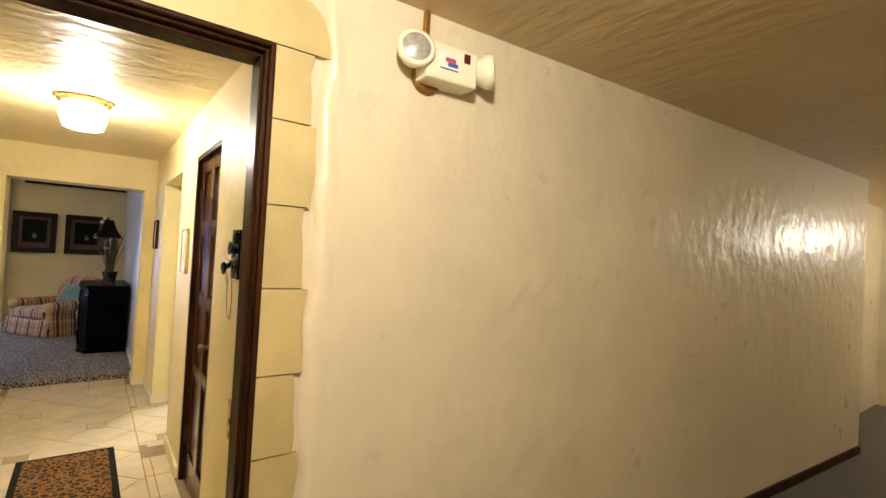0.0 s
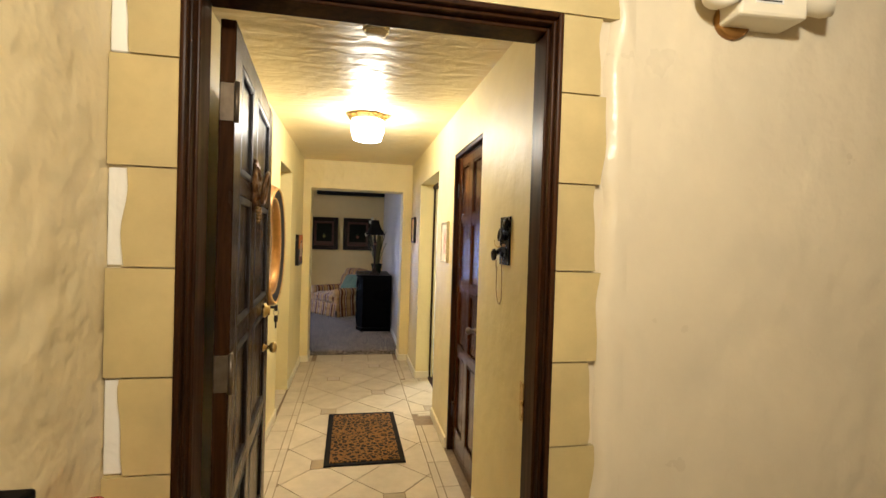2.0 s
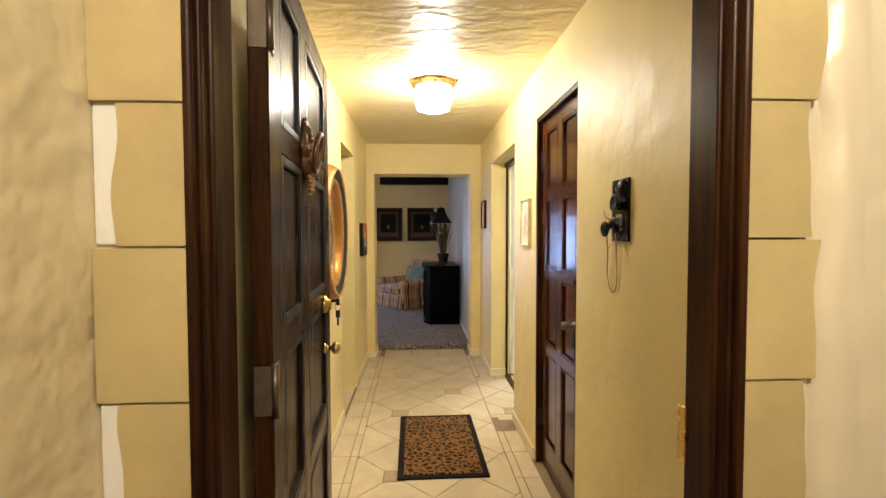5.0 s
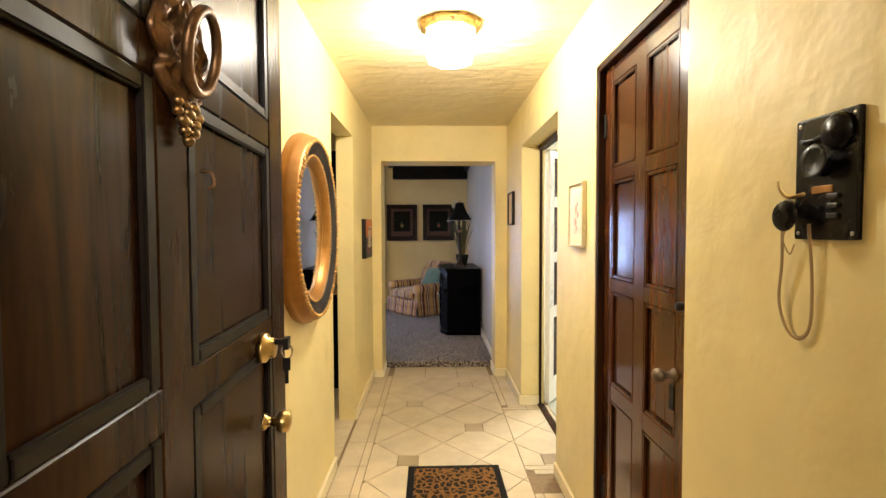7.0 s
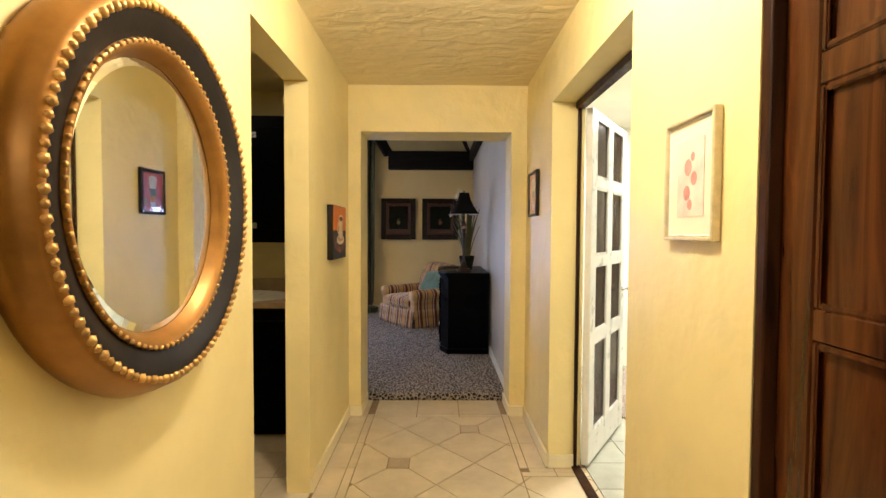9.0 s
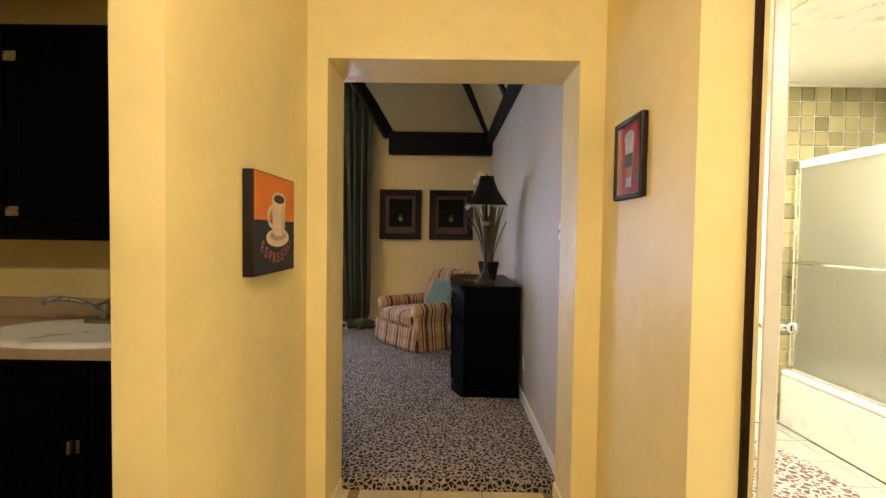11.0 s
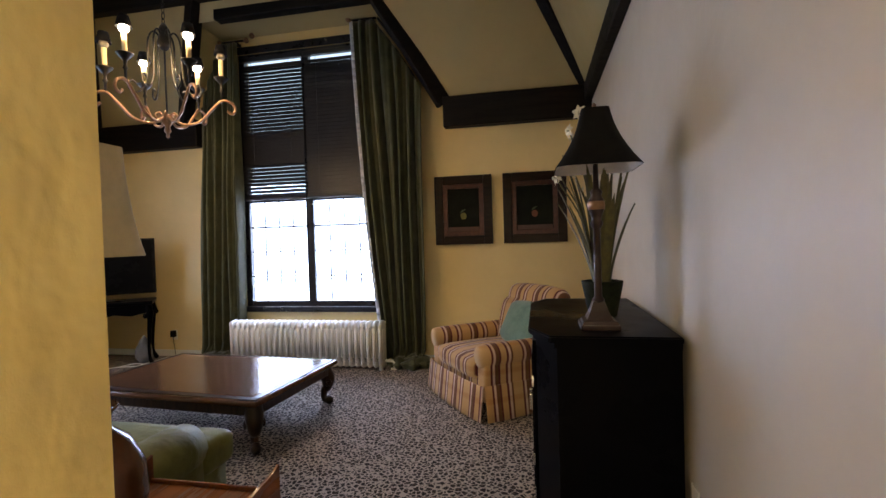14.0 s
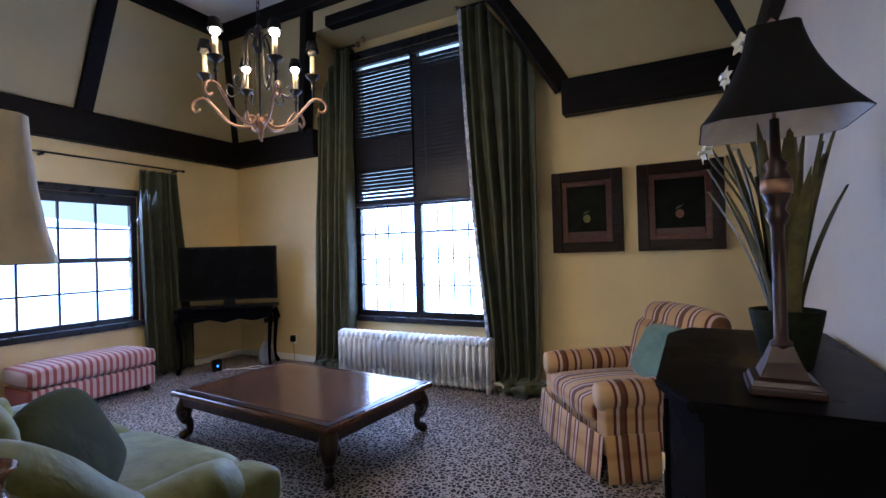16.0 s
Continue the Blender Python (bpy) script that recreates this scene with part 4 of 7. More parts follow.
SXM, SYM = 0.30, 0.265
part("outer_moulding", oval_ring([(0.13, 0.0), (0.135, 0.02), (0.128, 0.045), (0.122, 0.05), (0.115, 0.075), (0.10, 0.085), (0.092, 0.083)], SXM, SYM), GOLD, mir, "gilt outer moulding", True)
part("black_band", oval_ring([(0.093, 0.082), (0.075, 0.080), (0.045, 0.060), (0.036, 0.058)], SXM, SYM), BLACKFRAME, mir, "glossy black band", True)
part("inner_moulding", oval_ring([(0.038, 0.056), (0.034, 0.066), (0.022, 0.062), (0.010, 0.045), (0.0, 0.028)], SXM, SYM), GOLD, mir, "gilt inner moulding", True)
bead = bmesh.new()
for i in range(110):
    a = 2 * math.pi * i / 110
    c = bmesh.ops.create_icosphere(bead, subdivisions=1, radius=0.0085 + 0.002 * (i % 2))
    bmesh.ops.translate(bead, verts=c["verts"], vec=((SXM + 0.098) * math.cos(a), (SYM + 0.098) * math.sin(a), 0.083))
part("carved_beading", bead, GILT, mir, "carved gilt beading", True)
bead = bmesh.new()
for i in range(90):
    a = 2 * math.pi * i / 90
    c = bmesh.ops.create_icosphere(bead, subdivisions=1, radius=0.0062)
    bmesh.ops.translate(bead, verts=c["verts"], vec=((SXM + 0.033) * math.cos(a), (SYM + 0.033) * math.sin(a), 0.064))
part("inner_beading", bead, GILT, mir, "", True)
part("mirror_glass", lathe([(0.0, 0.024), (1.0, 0.024), (1.0, 0.026), (0.93, 0.031), (0.0, 0.031)], 64, Matrix.Diagonal((SXM + 0.004, SYM + 0.004, 1, 1))), MIRROR, mir, "bevelled mirror glass")


def framed(name, m, w, h, depth, border, frame_mat, face_mat, label, category="picture", inner=None, mount=None):
    """A picture facing local +z, its back at z = 0, w along x and h along y."""
    p = thing(name, m, label, category)
    for q in ((-w / 2, -w / 2 + border, -h / 2, h / 2), (w / 2 - border, w / 2, -h / 2, h / 2), (-w / 2 + border, w / 2 - border, -h / 2, -h / 2 + border), (-w / 2 + border, w / 2 - border, h / 2 - border, h / 2)):
        part("frame_bar", rbox(q[0], q[1], q[2], q[3], 0, depth, min(0.006, border / 3), 2), frame_mat, p)
    part("picture_sheet", boxes((-w / 2 + border - 0.002, w / 2 - border + 0.002, -h / 2 + border - 0.002, h / 2 - border + 0.002, 0.002, depth * 0.45)), face_mat, p, "picture sheet")
    if inner:
        b2 = border + inner[1]
        for q in ((-w / 2 + border, -w / 2 + b2, -h / 2 + border, h / 2 - border), (w / 2 - b2, w / 2 - border, -h / 2 + border, h / 2 - border), (-w / 2 + b2, w / 2 - b2, -h / 2 + border, -h / 2 + b2), (-w / 2 + b2, w / 2 - b2, h / 2 - b2, h / 2 - border)):
            part("inner_frame", rbox(q[0], q[1], q[2], q[3], 0.003, depth * inner[2], 0.003, 1), inner[0], p)
    return p


def flat(name, pts, z, mat, parent, label="", t=0.0015):
    return part(name, prism(pts, z, z + t), mat, parent, label)


def disc(cx, cy, rx, ry, n=24, a0=0, a1=360):
    return [(cx + rx * math.cos(radians(a0 + (a1 - a0) * i / n)), cy + ry * math.sin(radians(a0 + (a1 - a0) * i / n))) for i in range(n)]


FACE_RIGHT = Matrix(((0, 0, -1, 0), (-1, 0, 0, 0), (0, 1, 0, 0), (0, 0, 0, 1)))   # on the right wall, facing -x
FACE_LEFT = Matrix(((0, 0, 1, 0), (1, 0, 0, 0), (0, 1, 0, 0), (0, 0, 0, 1)))      # on the left wall, facing +x
FACE_NEAR = Matrix(((1, 0, 0, 0), (0, 0, -1, 0), (0, 1, 0, 0), (0, 0, 0, 1)))     # on the far wall, facing -y

pinkpaper = plain("pink_watercolour", (0.74, 0.58, 0.50), 0.7, 0, 0.2, 14)
pic = framed("botanical_print", Matrix.Translation((RX, 3.525, 1.515)) @ FACE_RIGHT, 0.235, 0.315, 0.022, 0.011, plain("pale_gilt_paint", (0.60, 0.50, 0.30), 0.35, 0.1, 0.15, 30), plain("cream_mount", (0.80, 0.72, 0.55), 0.6, 0, 0.05), "small pink watercolour in a thin pale gilt frame", inner=(ENAMEL, 0.006, 0.6))
flat("watercolour", [(-0.062, -0.095), (0.062, -0.095), (0.062, 0.1), (-0.062, 0.1)], 0.0102, pinkpaper, pic)
rosy = plain("rose_paint", (0.60, 0.26, 0.22), 0.7, 0, 0.3, 40)
for cx, cy, r in ((-0.01, 0.03, 0.022), (0.018, 0.0, 0.018), (-0.015, -0.035, 0.02), (0.012, 0.055, 0.012), (0.0, -0.065, 0.014)):
    flat("painted_flower", disc(cx, cy, r * 0.8, r, 9), 0.0118, rosy, pic, t=0.0004)

# coffee painting on canvas
ORANGE = plain("orange_paint", (0.62, 0.17, 0.02), 0.5, 0, 0.15, 10, 0.2)
NAVY = plain("dark_navy_paint", (0.010, 0.011, 0.016), 0.5, 0, 0.3, 10, 0.2)
CUP = plain("cup_cream_paint", (0.66, 0.54, 0.38), 0.5, 0, 0.15, 12, 0.2)
CUPSHADE = plain("cup_shadow_paint", (0.40, 0.29, 0.18), 0.5, 0, 0.2, 12, 0.2)
BREW = plain("coffee_paint", (0.06, 0.025, 0.012), 0.4, 0, 0.2, 12)
LETTER = plain("letter_brown_paint", (0.34, 0.09, 0.05), 0.6, 0, 0.2, 20)
cof = thing("coffee_painting", Matrix.Translation((LX, 5.35, 1.375)) @ FACE_LEFT, "orange and black canvas painting of a coffee cup", "painting")
part("canvas", rbox(-0.19, 0.19, -0.167, 0.167, 0, 0.036, 0.003), BLACKFRAME, cof, "black edged canvas")
flat("painted_wall", [(-0.186, 0.012), (0.186, 0.012), (0.186, 0.163), (-0.186, 0.163)], 0.036, ORANGE, cof, t=0.001)
flat("painted_table", [(-0.186, -0.163), (0.186, -0.163), (0.186, 0.012), (-0.186, 0.012)], 0.036, NAVY, cof, t=0.001)
CS = 0.035   # the cup stands a little to one side
flat("painted_saucer", disc(0.05 - CS, -0.046, 0.108, 0.032, 30), 0.0372, CUP, cof, t=0.0006)
flat("painted_saucer_shade", disc(0.052 - CS, -0.040, 0.076, 0.017, 26), 0.038, CUPSHADE, cof, t=0.0005)
flat("painted_cup", [(-0.01 - CS, 0.085), (0.115 - CS, 0.085), (0.109 - CS, -0.025), (0.092 - CS, -0.04), (0.018 - CS, -0.04), (-0.004 - CS, -0.025)], 0.0387, CUP, cof, t=0.0006)
flat("painted_cup_side", [(0.085 - CS, 0.085), (0.115 - CS, 0.085), (0.109 - CS, -0.025), (0.092 - CS, -0.04), (0.075 - CS, -0.04)], 0.0394, plain("cup_side_paint", (0.55, 0.43, 0.28), 0.5, 0, 0.2, 12, 0.2), cof, t=0.0004)
flat("painted_cup_rim", disc(0.0525 - CS, 0.088, 0.064, 0.023, 26), 0.0399, CUP, cof, t=0.0005)
flat("painted_coffee", disc(0.0525 - CS, 0.086, 0.051, 0.015, 26), 0.0406, BREW, cof, t=0.0004)
hb = bmesh.new()
for i in range(12):
    a0, a1 = radians(90 + 15 * i), radians(90 + 15 * (i + 1))
    prism([(-0.038 + 0.05 * math.cos(a0), 0.025 + 0.04 * math.sin(a0)), (-0.038 + 0.05 * math.cos(a1), 0.025 + 0.04 * math.sin(a1)), (-0.038 + 0.032 * math.cos(a1), 0.025 + 0.024 * math.sin(a1)), (-0.038 + 0.032 * math.cos(a0), 0.025 + 0.024 * math.sin(a0))], 0.0387, 0.0394, hb)
part("painted_handle", hb, CUP, cof)


def words(text, size, m, mat, parent, name="lettering", extrude=0.0006):
    cu = bpy.data.curves.new(name, "FONT")
    cu.space_character = 1.18
    cu.body, cu.size, cu.extrude, cu.align_x = text, size, extrude, "CENTER"
    tmp = new(name + "_curve", cu)
    dg = bpy.context.evaluated_depsgraph_get()
    me = bpy.data.meshes.new_from_object(tmp.evaluated_get(dg))
    bpy.data.objects.remove(tmp)
    me.materials.clear()
    me.materials.append(mat)
    me.transform(m)
    ob = new(name, me)
    ob.parent = parent
    ob["label"] = "painted letter"
    return ob


for k, letter in enumerate("ESPRESSO"):
    a = radians(-38 + 76 * k / 7)
    words(letter, 0.052, Matrix.Translation((0.215 * math.sin(a), 0.082 - 0.215 * math.cos(a), 0.0375)) @ pose(0, 0, 0, 0, 0, math.degrees(a) * 0.8), LETTER, cof)

REDPAINT = plain("red_paint", (0.42, 0.03, 0.02), 0.35, 0, 0.25, 10, 0.1)
red = framed("red_drink_picture", Matrix.Translation((RX, 5.50, 1.64)) @ FACE_RIGHT, 0.265, 0.30, 0.026, 0.018, BLACKFRAME, REDPAINT, "red picture of a takeaway drink in black frame", inner=(BRONZE, 0.005, 0.7))
FROTH = plain("froth_paint", (0.58, 0.54, 0.50), 0.5, 0, 0.25, 25)
flat("painted_beaker", [(-0.045, 0.06), (0.035, 0.06), (0.02, -0.105), (-0.03, -0.105)], 0.0119, FROTH, red, t=0.0006)
flat("painted_lid", disc(-0.005, 0.078, 0.047, 0.028, 20), 0.0126, FROTH, red, t=0.0006)
flat("painted_band", [(-0.040, 0.02), (0.030, 0.02), (0.026, -0.03), (-0.036, -0.03)], 0.0134, plain("green_paint", (0.06, 0.09, 0.03), 0.5), red, t=0.0005)
flat("painted_band", [(-0.036, -0.03), (0.026, -0.03), (0.022, -0.07), (-0.032, -0.07)], 0.0134, plain("amber_paint", (0.45, 0.17, 0.03), 0.5), red, t=0.0005)
flat("painted_cake", [(0.05, -0.10), (0.105, -0.085), (0.085, -0.035), (0.045, -0.06)], 0.0119, plain("cake_brown_paint", (0.30, 0.13, 0.05), 0.5), red, t=0.0006)
pane = part("picture_glass", boxes((-0.113, 0.113, -0.131, 0.131, 0.0185, 0.0195)), glass("picture_glass_pane", 0.02), red)
pane.visible_shadow = False

ol = thing("wall_outlet", Matrix.Translation((RX, 1.72, 0.30)) @ FACE_RIGHT, "cream outlet plate low on the corridor wall", "outlet")
part("plate", rbox(-0.037, 0.037, -0.058, 0.058, 0, 0.006, 0.002), PLASTIC, ol)
for y in (-0.022, 0.022):
    part("socket", rbox(-0.016, 0.016, y - 0.014, y + 0.014, 0.004, 0.0075, 0.002), IVORY, ol)

# ---- kitchen corner ----
PULL = plain("dim_chrome", (0.30, 0.29, 0.27), 0.3, 1.0, 0.3, 40)
kb = thing("sink_cabinet", pose(-1.40, 5.42, 0), "black wooden sink cabinet with chrome pulls", "cabinet")
part("body", rbox(-0.88, 0.75, 0.02, 0.575, 0.09, 0.875, 0.004), BLACKWOOD, kb)
part("plinth", rbox(-0.88, 0.75, 0.07, 0.575, 0, 0.09, 0.003), BLACKWOOD, kb)
for i in range(3):
    x = -0.87 + i * 0.54
    d = part("door", rbox(x, x + 0.53, 0.0, 0.02, 0.11, 0.86, 0.005), BLACKWOOD, kb)
    part("raised_panel", rbox(x + 0.07, x + 0.46, -0.008, 0.0, 0.18, 0.79, 0.007), BLACKWOOD, d)
    pl_ = part("pull", rbox(x + 0.463, x + 0.478, -0.022, -0.002, 0.525, 0.575, 0.004), PULL, d, "chrome pull")
    part("pull_plate", rbox(x + 0.485, x + 0.50, -0.006, -0.001, 0.525, 0.575, 0.002), PULL, pl_)
ct = thing("countertop", pose(-1.40, 5.40, 0.875), "cream laminate worktop with white sink", "worktop")
COUNTER = plain("tan_laminate", (0.46, 0.34, 0.23), 0.4, 0, 0.12, 20)
part("slab", prism([(-0.88, 0.0), (0.58, 0.0), (0.755, 0.12), (0.755, 0.595), (-0.88, 0.595)], 0.0, 0.038), COUNTER, ct, "cream worktop slab")
part("upstand", rbox(-0.88, 0.755, 0.575, 0.597, 0.038, 0.14, 0.004), COUNTER, ct)
sk = part("sink", oval_ring([(0.05, 0.038), (0.048, 0.05), (0.03, 0.056), (0.0, 0.054), (-0.03, 0.046), (-0.10, 0.041), (-0.2245, 0.0395)], 0.40, 0.225, 48), ENAMEL, ct, "white oval sink", True)
sk.location = (0.06, 0.275, 0)
fa = thing("tap", pose(-1.45, 5.86, 0.913), "chrome swan neck kitchen tap behind the sink", "tap")
part("base", rbox(-0.09, 0.09, -0.025, 0.025, 0, 0.03, 0.01), PULL, fa)
part("spout", tube(smooth_curve([(0.0, 0, 0.02), (-0.02, -0.02, 0.07), (-0.08, -0.06, 0.115), (-0.16, -0.11, 0.13), (-0.185, -0.125, 0.105)]), 0.011, 10), PULL, fa, "", True)
part("lever", rbox(-0.012, 0.09, -0.012, 0.012, 0.09, 0.105, 0.005, m=pose(0, 0, 0, 0, -25, 0)), PULL, fa)
part("valve", lathe([(0.024, 0.02), (0.024, 0.085), (0.012, 0.1)], 18), PULL, fa, "", True)
ku = thing("wall_cabinet", pose(-1.40, 5.68, 1.30), "black wall cabinet with raised panel doors and chrome pulls", "cabinet")
part("body", rbox(-0.88, 0.752, 0.02, 0.318, 0, 0.90, 0.004), BLACKWOOD, ku)
for i in range(3):
    x = -0.87 + i * 0.542
    d = part("door", rbox(x, x + 0.53, 0.0, 0.02, 0.01, 0.89, 0.005), BLACKWOOD, ku)
    part("raised_panel", rbox(x + 0.07, x + 0.46, -0.009, 0.0, 0.09, 0.81, 0.008), BLACKWOOD, d)
    part("pull", rbox(x + 0.475, x + 0.515, -0.022, -0.002, 0.40, 0.45, 0.006), PULL, d, "chrome pull")
    for z in (0.10, 0.74):
        part("hinge", rbox(x - 0.008, x + 0.045, -0.004, 0.0, z, z + 0.04, 0.001, 1), PULL, d, "chrome hinge")

# ---- bathroom ----
tub = thing("bathtub", pose(2.55, 5.2, 0), "white built in bathtub behind sliding screen", "bathtub")
part("apron", rbox(0.0, 0.05, 0.0, 1.93, 0, 0.36, 0.012), ENAMEL, tub)
part("rim", rbox(0.0, 0.69, 0.0, 1.93, 0.36, 0.40, 0.014), ENAMEL, tub)
FROST = glass("frosted_screen_glass", 0.45, (0.93, 0.95, 0.90))
sc = thing("shower_screen", pose(2.58, 5.2, 0.40), "frosted sliding shower screen in chrome frame", "shower screen")
for n, q in (("top_rail", (0, 0.05, 0, 1.92, 1.44, 1.50)), ("bottom_rail", (0, 0.05, 0, 1.92, 0, 0.03)), ("side_rail", (0, 0.04, 1.88, 1.92, 0.03, 1.44)), ("side_rail", (0, 0.04, 0, 0.03, 0.03, 1.44))):
    part(n, rbox(*q, 0.006), CHROME, sc)
for y0, y1, x in ((0.95, 1.88, 0.010), (0.03, 1.0, 0.030)):
    s = part("sliding_panel", boxes((x, x + 0.006, y0, y1, 0.03, 1.44)), FROST, sc, "frosted glass panel")
    part("panel_edge", rbox(x - 0.004, x + 0.010, y1 - 0.025, y1, 0.03, 1.44, 0.002, 1), CHROME, s)
    part("panel_edge", rbox(x - 0.004, x + 0.010, y0, y0 + 0.02, 0.03, 1.44, 0.002, 1), CHROME, s)
part("towel_bar", tube([(-0.03, 0.98, 0.78), (-0.03, 1.86, 0.78)], 0.009, 10), CHROME, sc, "", True)
for y in (0.99, 1.85):
    part("bar_bracket", tube([(-0.03, y, 0.78), (0.012, y, 0.78)], 0.008, 8), CHROME, sc)
BTILE = piece_mat("mottled_bath_tile", (0.42, 0.37, 0.18), 0.22, 0.5, 14, 0.2)
wb = bpy.data.objects["wall_bath"]
tile_me = None
for ix in range(7):
    for iz in range(23):
        x, z = 2.52 + ix * 0.105, 0.02 + iz * 0.105
        if x > 2.56 and z < 0.39:
            continue
        if tile_me is None:
            o = part("wall_tile", rbox(0.003, 0.102, -0.010, 0.0, 0.003, 0.102, 0.004, 1), BTILE, wb)
            tile_me = o.data
        else:
            o = new("wall_tile", tile_me)
            o.parent = wb
        o.location = (x, 7.139, z)
rug = thing("bath_rug", pose(1.84, 6.32, 0.0, 0, 0, 0), "round leopard print bath rug on the floor", "rug")
part("rug_surface", prism(disc(0, 0, 0.46, 0.76, 36), 0.0, 0.016), leopard("pale_leopard_rug", (0.55, 0.47, 0.42), (0.13, 0.08, 0.07), (0.30, 0.2, 0.16), 0.04), rug)
BL = thing("bath_ceiling_light", pose(2.1, 5.9, CZ), "flat white bathroom ceiling light", "ceiling light")
part("plate", rbox(-0.33, 0.33, -0.33, 0.33, -0.018, -0.002, 0.004), ENAMEL, BL)
# unseen plate added to carry the kitchen fill
KL = thing("kitchen_fill_plate", pose(-1.5, 4.9, CZ), "unseen white plate added above the kitchen fill light", "ceiling light")
part("plate", rbox(-0.18, 0.18, -0.18, 0.18, -0.018, -0.002, 0.004), ENAMEL, KL)


# ---- living room: windows ----
def window_tall():
    w = tagged(new("window_1"), "tall black framed leaded window with dark blinds above", "window", kind="structure")
    y0, y1 = Y1 + 0.005, Y1 + 0.07
    cx = (WX0 + WX1) / 2
    rail = 1.83
    for n, q in (("window_frame", (WX0, WX0 + 0.07, y0, y1, WZ0, WZ1)), ("window_frame", (WX1 - 0.07, WX1, y0, y1, WZ0, WZ1)),
                 ("window_frame", (WX0 + 0.07, WX1 - 0.07, y0, y1, WZ1 - 0.07, WZ1)), ("window_frame", (WX0 + 0.07, WX1 - 0.07, y0, y1, WZ0, WZ0 + 0.07)),
                 ("mullion", (cx - 0.045, cx + 0.045, y0 - 0.004, y1 - 0.003, WZ0 + 0.07, WZ1 - 0.07)),
                 ("transom", (WX0 + 0.07, WX1 - 0.07, y0 + 0.002, y1 - 0.002, rail - 0.05, rail + 0.05))):
        part(n, rbox(*q, 0.006, 1), WINFRAME, w)
    part("window_sill", rbox(WX0 - 0.06, WX1 + 0.06, Y1 - 0.05, Y1 + 0.01, WZ0 - 0.045, WZ0 + 0.012, 0.008), WINFRAME, w)
    part("casing", rbox(WX0 - 0.08, WX0 - 0.001, Y1 - 0.022, Y1 + 0.004, WZ0 - 0.02, WZ1 + 0.08, 0.006, 1), WINFRAME, w)
    part("casing", rbox(WX1 + 0.001, WX1 + 0.08, Y1 - 0.022, Y1 + 0.004, WZ0 - 0.02, WZ1 + 0.08, 0.006, 1), WINFRAME, w)
    part("casing", rbox(WX0 - 0.0005, WX1 + 0.0005, Y1 - 0.022, Y1 + 0.004, WZ1 + 0.001, WZ1 + 0.08, 0.006, 1), WINFRAME, w)
    clear = glass("window_glass", 0.0)
    for x0, x1 in ((WX0 + 0.07, cx - 0.045), (cx + 0.045, WX1 - 0.07)):
        for z0, z1 in ((WZ0 + 0.07, rail - 0.05), (rail + 0.05, WZ1 - 0.07)):
            p = part("pane", boxes((x0, x1, Y1 + 0.040, Y1 + 0.045, z0, z1)), clear, w)
            p.visible_shadow = False
        nx, z0, z1 = 4, WZ0 + 0.07, rail - 0.05
        sx = (x1 - x0) / nx
        for i in range(1, nx):
            part("lead_came", boxes((x0 + i * sx - 0.0065, x0 + i * sx + 0.0065, Y1 + 0.035, Y1 + 0.050, z0, z1)), LEAD, w)
        nz = 4
        sz = (z1 - z0) / nz
        for i in range(1, nz):
            thick = 0.010 if i == 3 else 0.0065
            part("lead_came", boxes((x0, x1, Y1 + 0.034, Y1 + 0.051, z0 + i * sz - thick, z0 + i * sz + thick)), LEAD, w)
        bm = bmesh.new()
        for i in range(1, nx):
            for j in range(1, nz):
                bx, bz = x0 + i * sx, z0 + j * sz
                pts = [(bx + 0.035 * math.cos(a), Y1 + 0.0425, bz + 0.045 * math.sin(a)) for a in [k * math.pi / 4 for k in range(8)]]
                tube(pts, 0.005, 5, bm, True)
        part("lead_rings", bm, LEAD, w)
    return w


window_tall()


def blinds(name, x0, x1, y, z0, z1, label, tilt=62):
    b = thing(name, pose((x0 + x1) / 2, y, z0), label, "blind")
    hw, h = (x1 - x0) / 2, z1 - z0
    part("head_rail", rbox(-hw, hw, -0.03, 0.02, h - 0.05, h, 0.004, 1), BLINDS, b)
    part("bottom_rail", rbox(-hw, hw, -0.022, 0.022, 0.0, 0.03, 0.006, 1), BLINDS, b)
    n = int((h - 0.1) / 0.040)
    first = None
    for i in range(n):
        zs = z0 + 0.055 + i * 0.040
        m = pose(0, 0, zs - z0, tilt(zs), 0, 0)
        if first is None:
            first = part("slat", rbox(-hw + 0.004, hw - 0.004, -0.0235, 0.0235, -0.0013, 0.0013, 0.0008, 1), BLINDS, b)
            first.matrix_basis = m
        else:
            o = new("slat", first.data)
            o.parent = b
            o.matrix_basis = m
    for x in (-hw * 0.6, hw * 0.6):
        part("ladder_cord", boxes((x - 0.002, x + 0.002, -0.027, -0.024, 0.02, h - 0.04)), BLINDS, b)
    return b


CXW = (WX0 + WX1) / 2
blinds("venetian_blind", WX0 + 0.05, CXW - 0.01, Y1 - 0.035, 1.80, 3.36, "black venetian blind lowered over the upper window", lambda z: 58 if z < 2.2 else (66 if 2.5 < z < 3.25 else 80))
blinds("venetian_blind", CXW + 0.01, WX1 - 0.05, Y1 - 0.035, 1.80, 3.36, "black venetian blind lowered and shut over the window", lambda z: 74 + 4 * math.sin(7 * z))


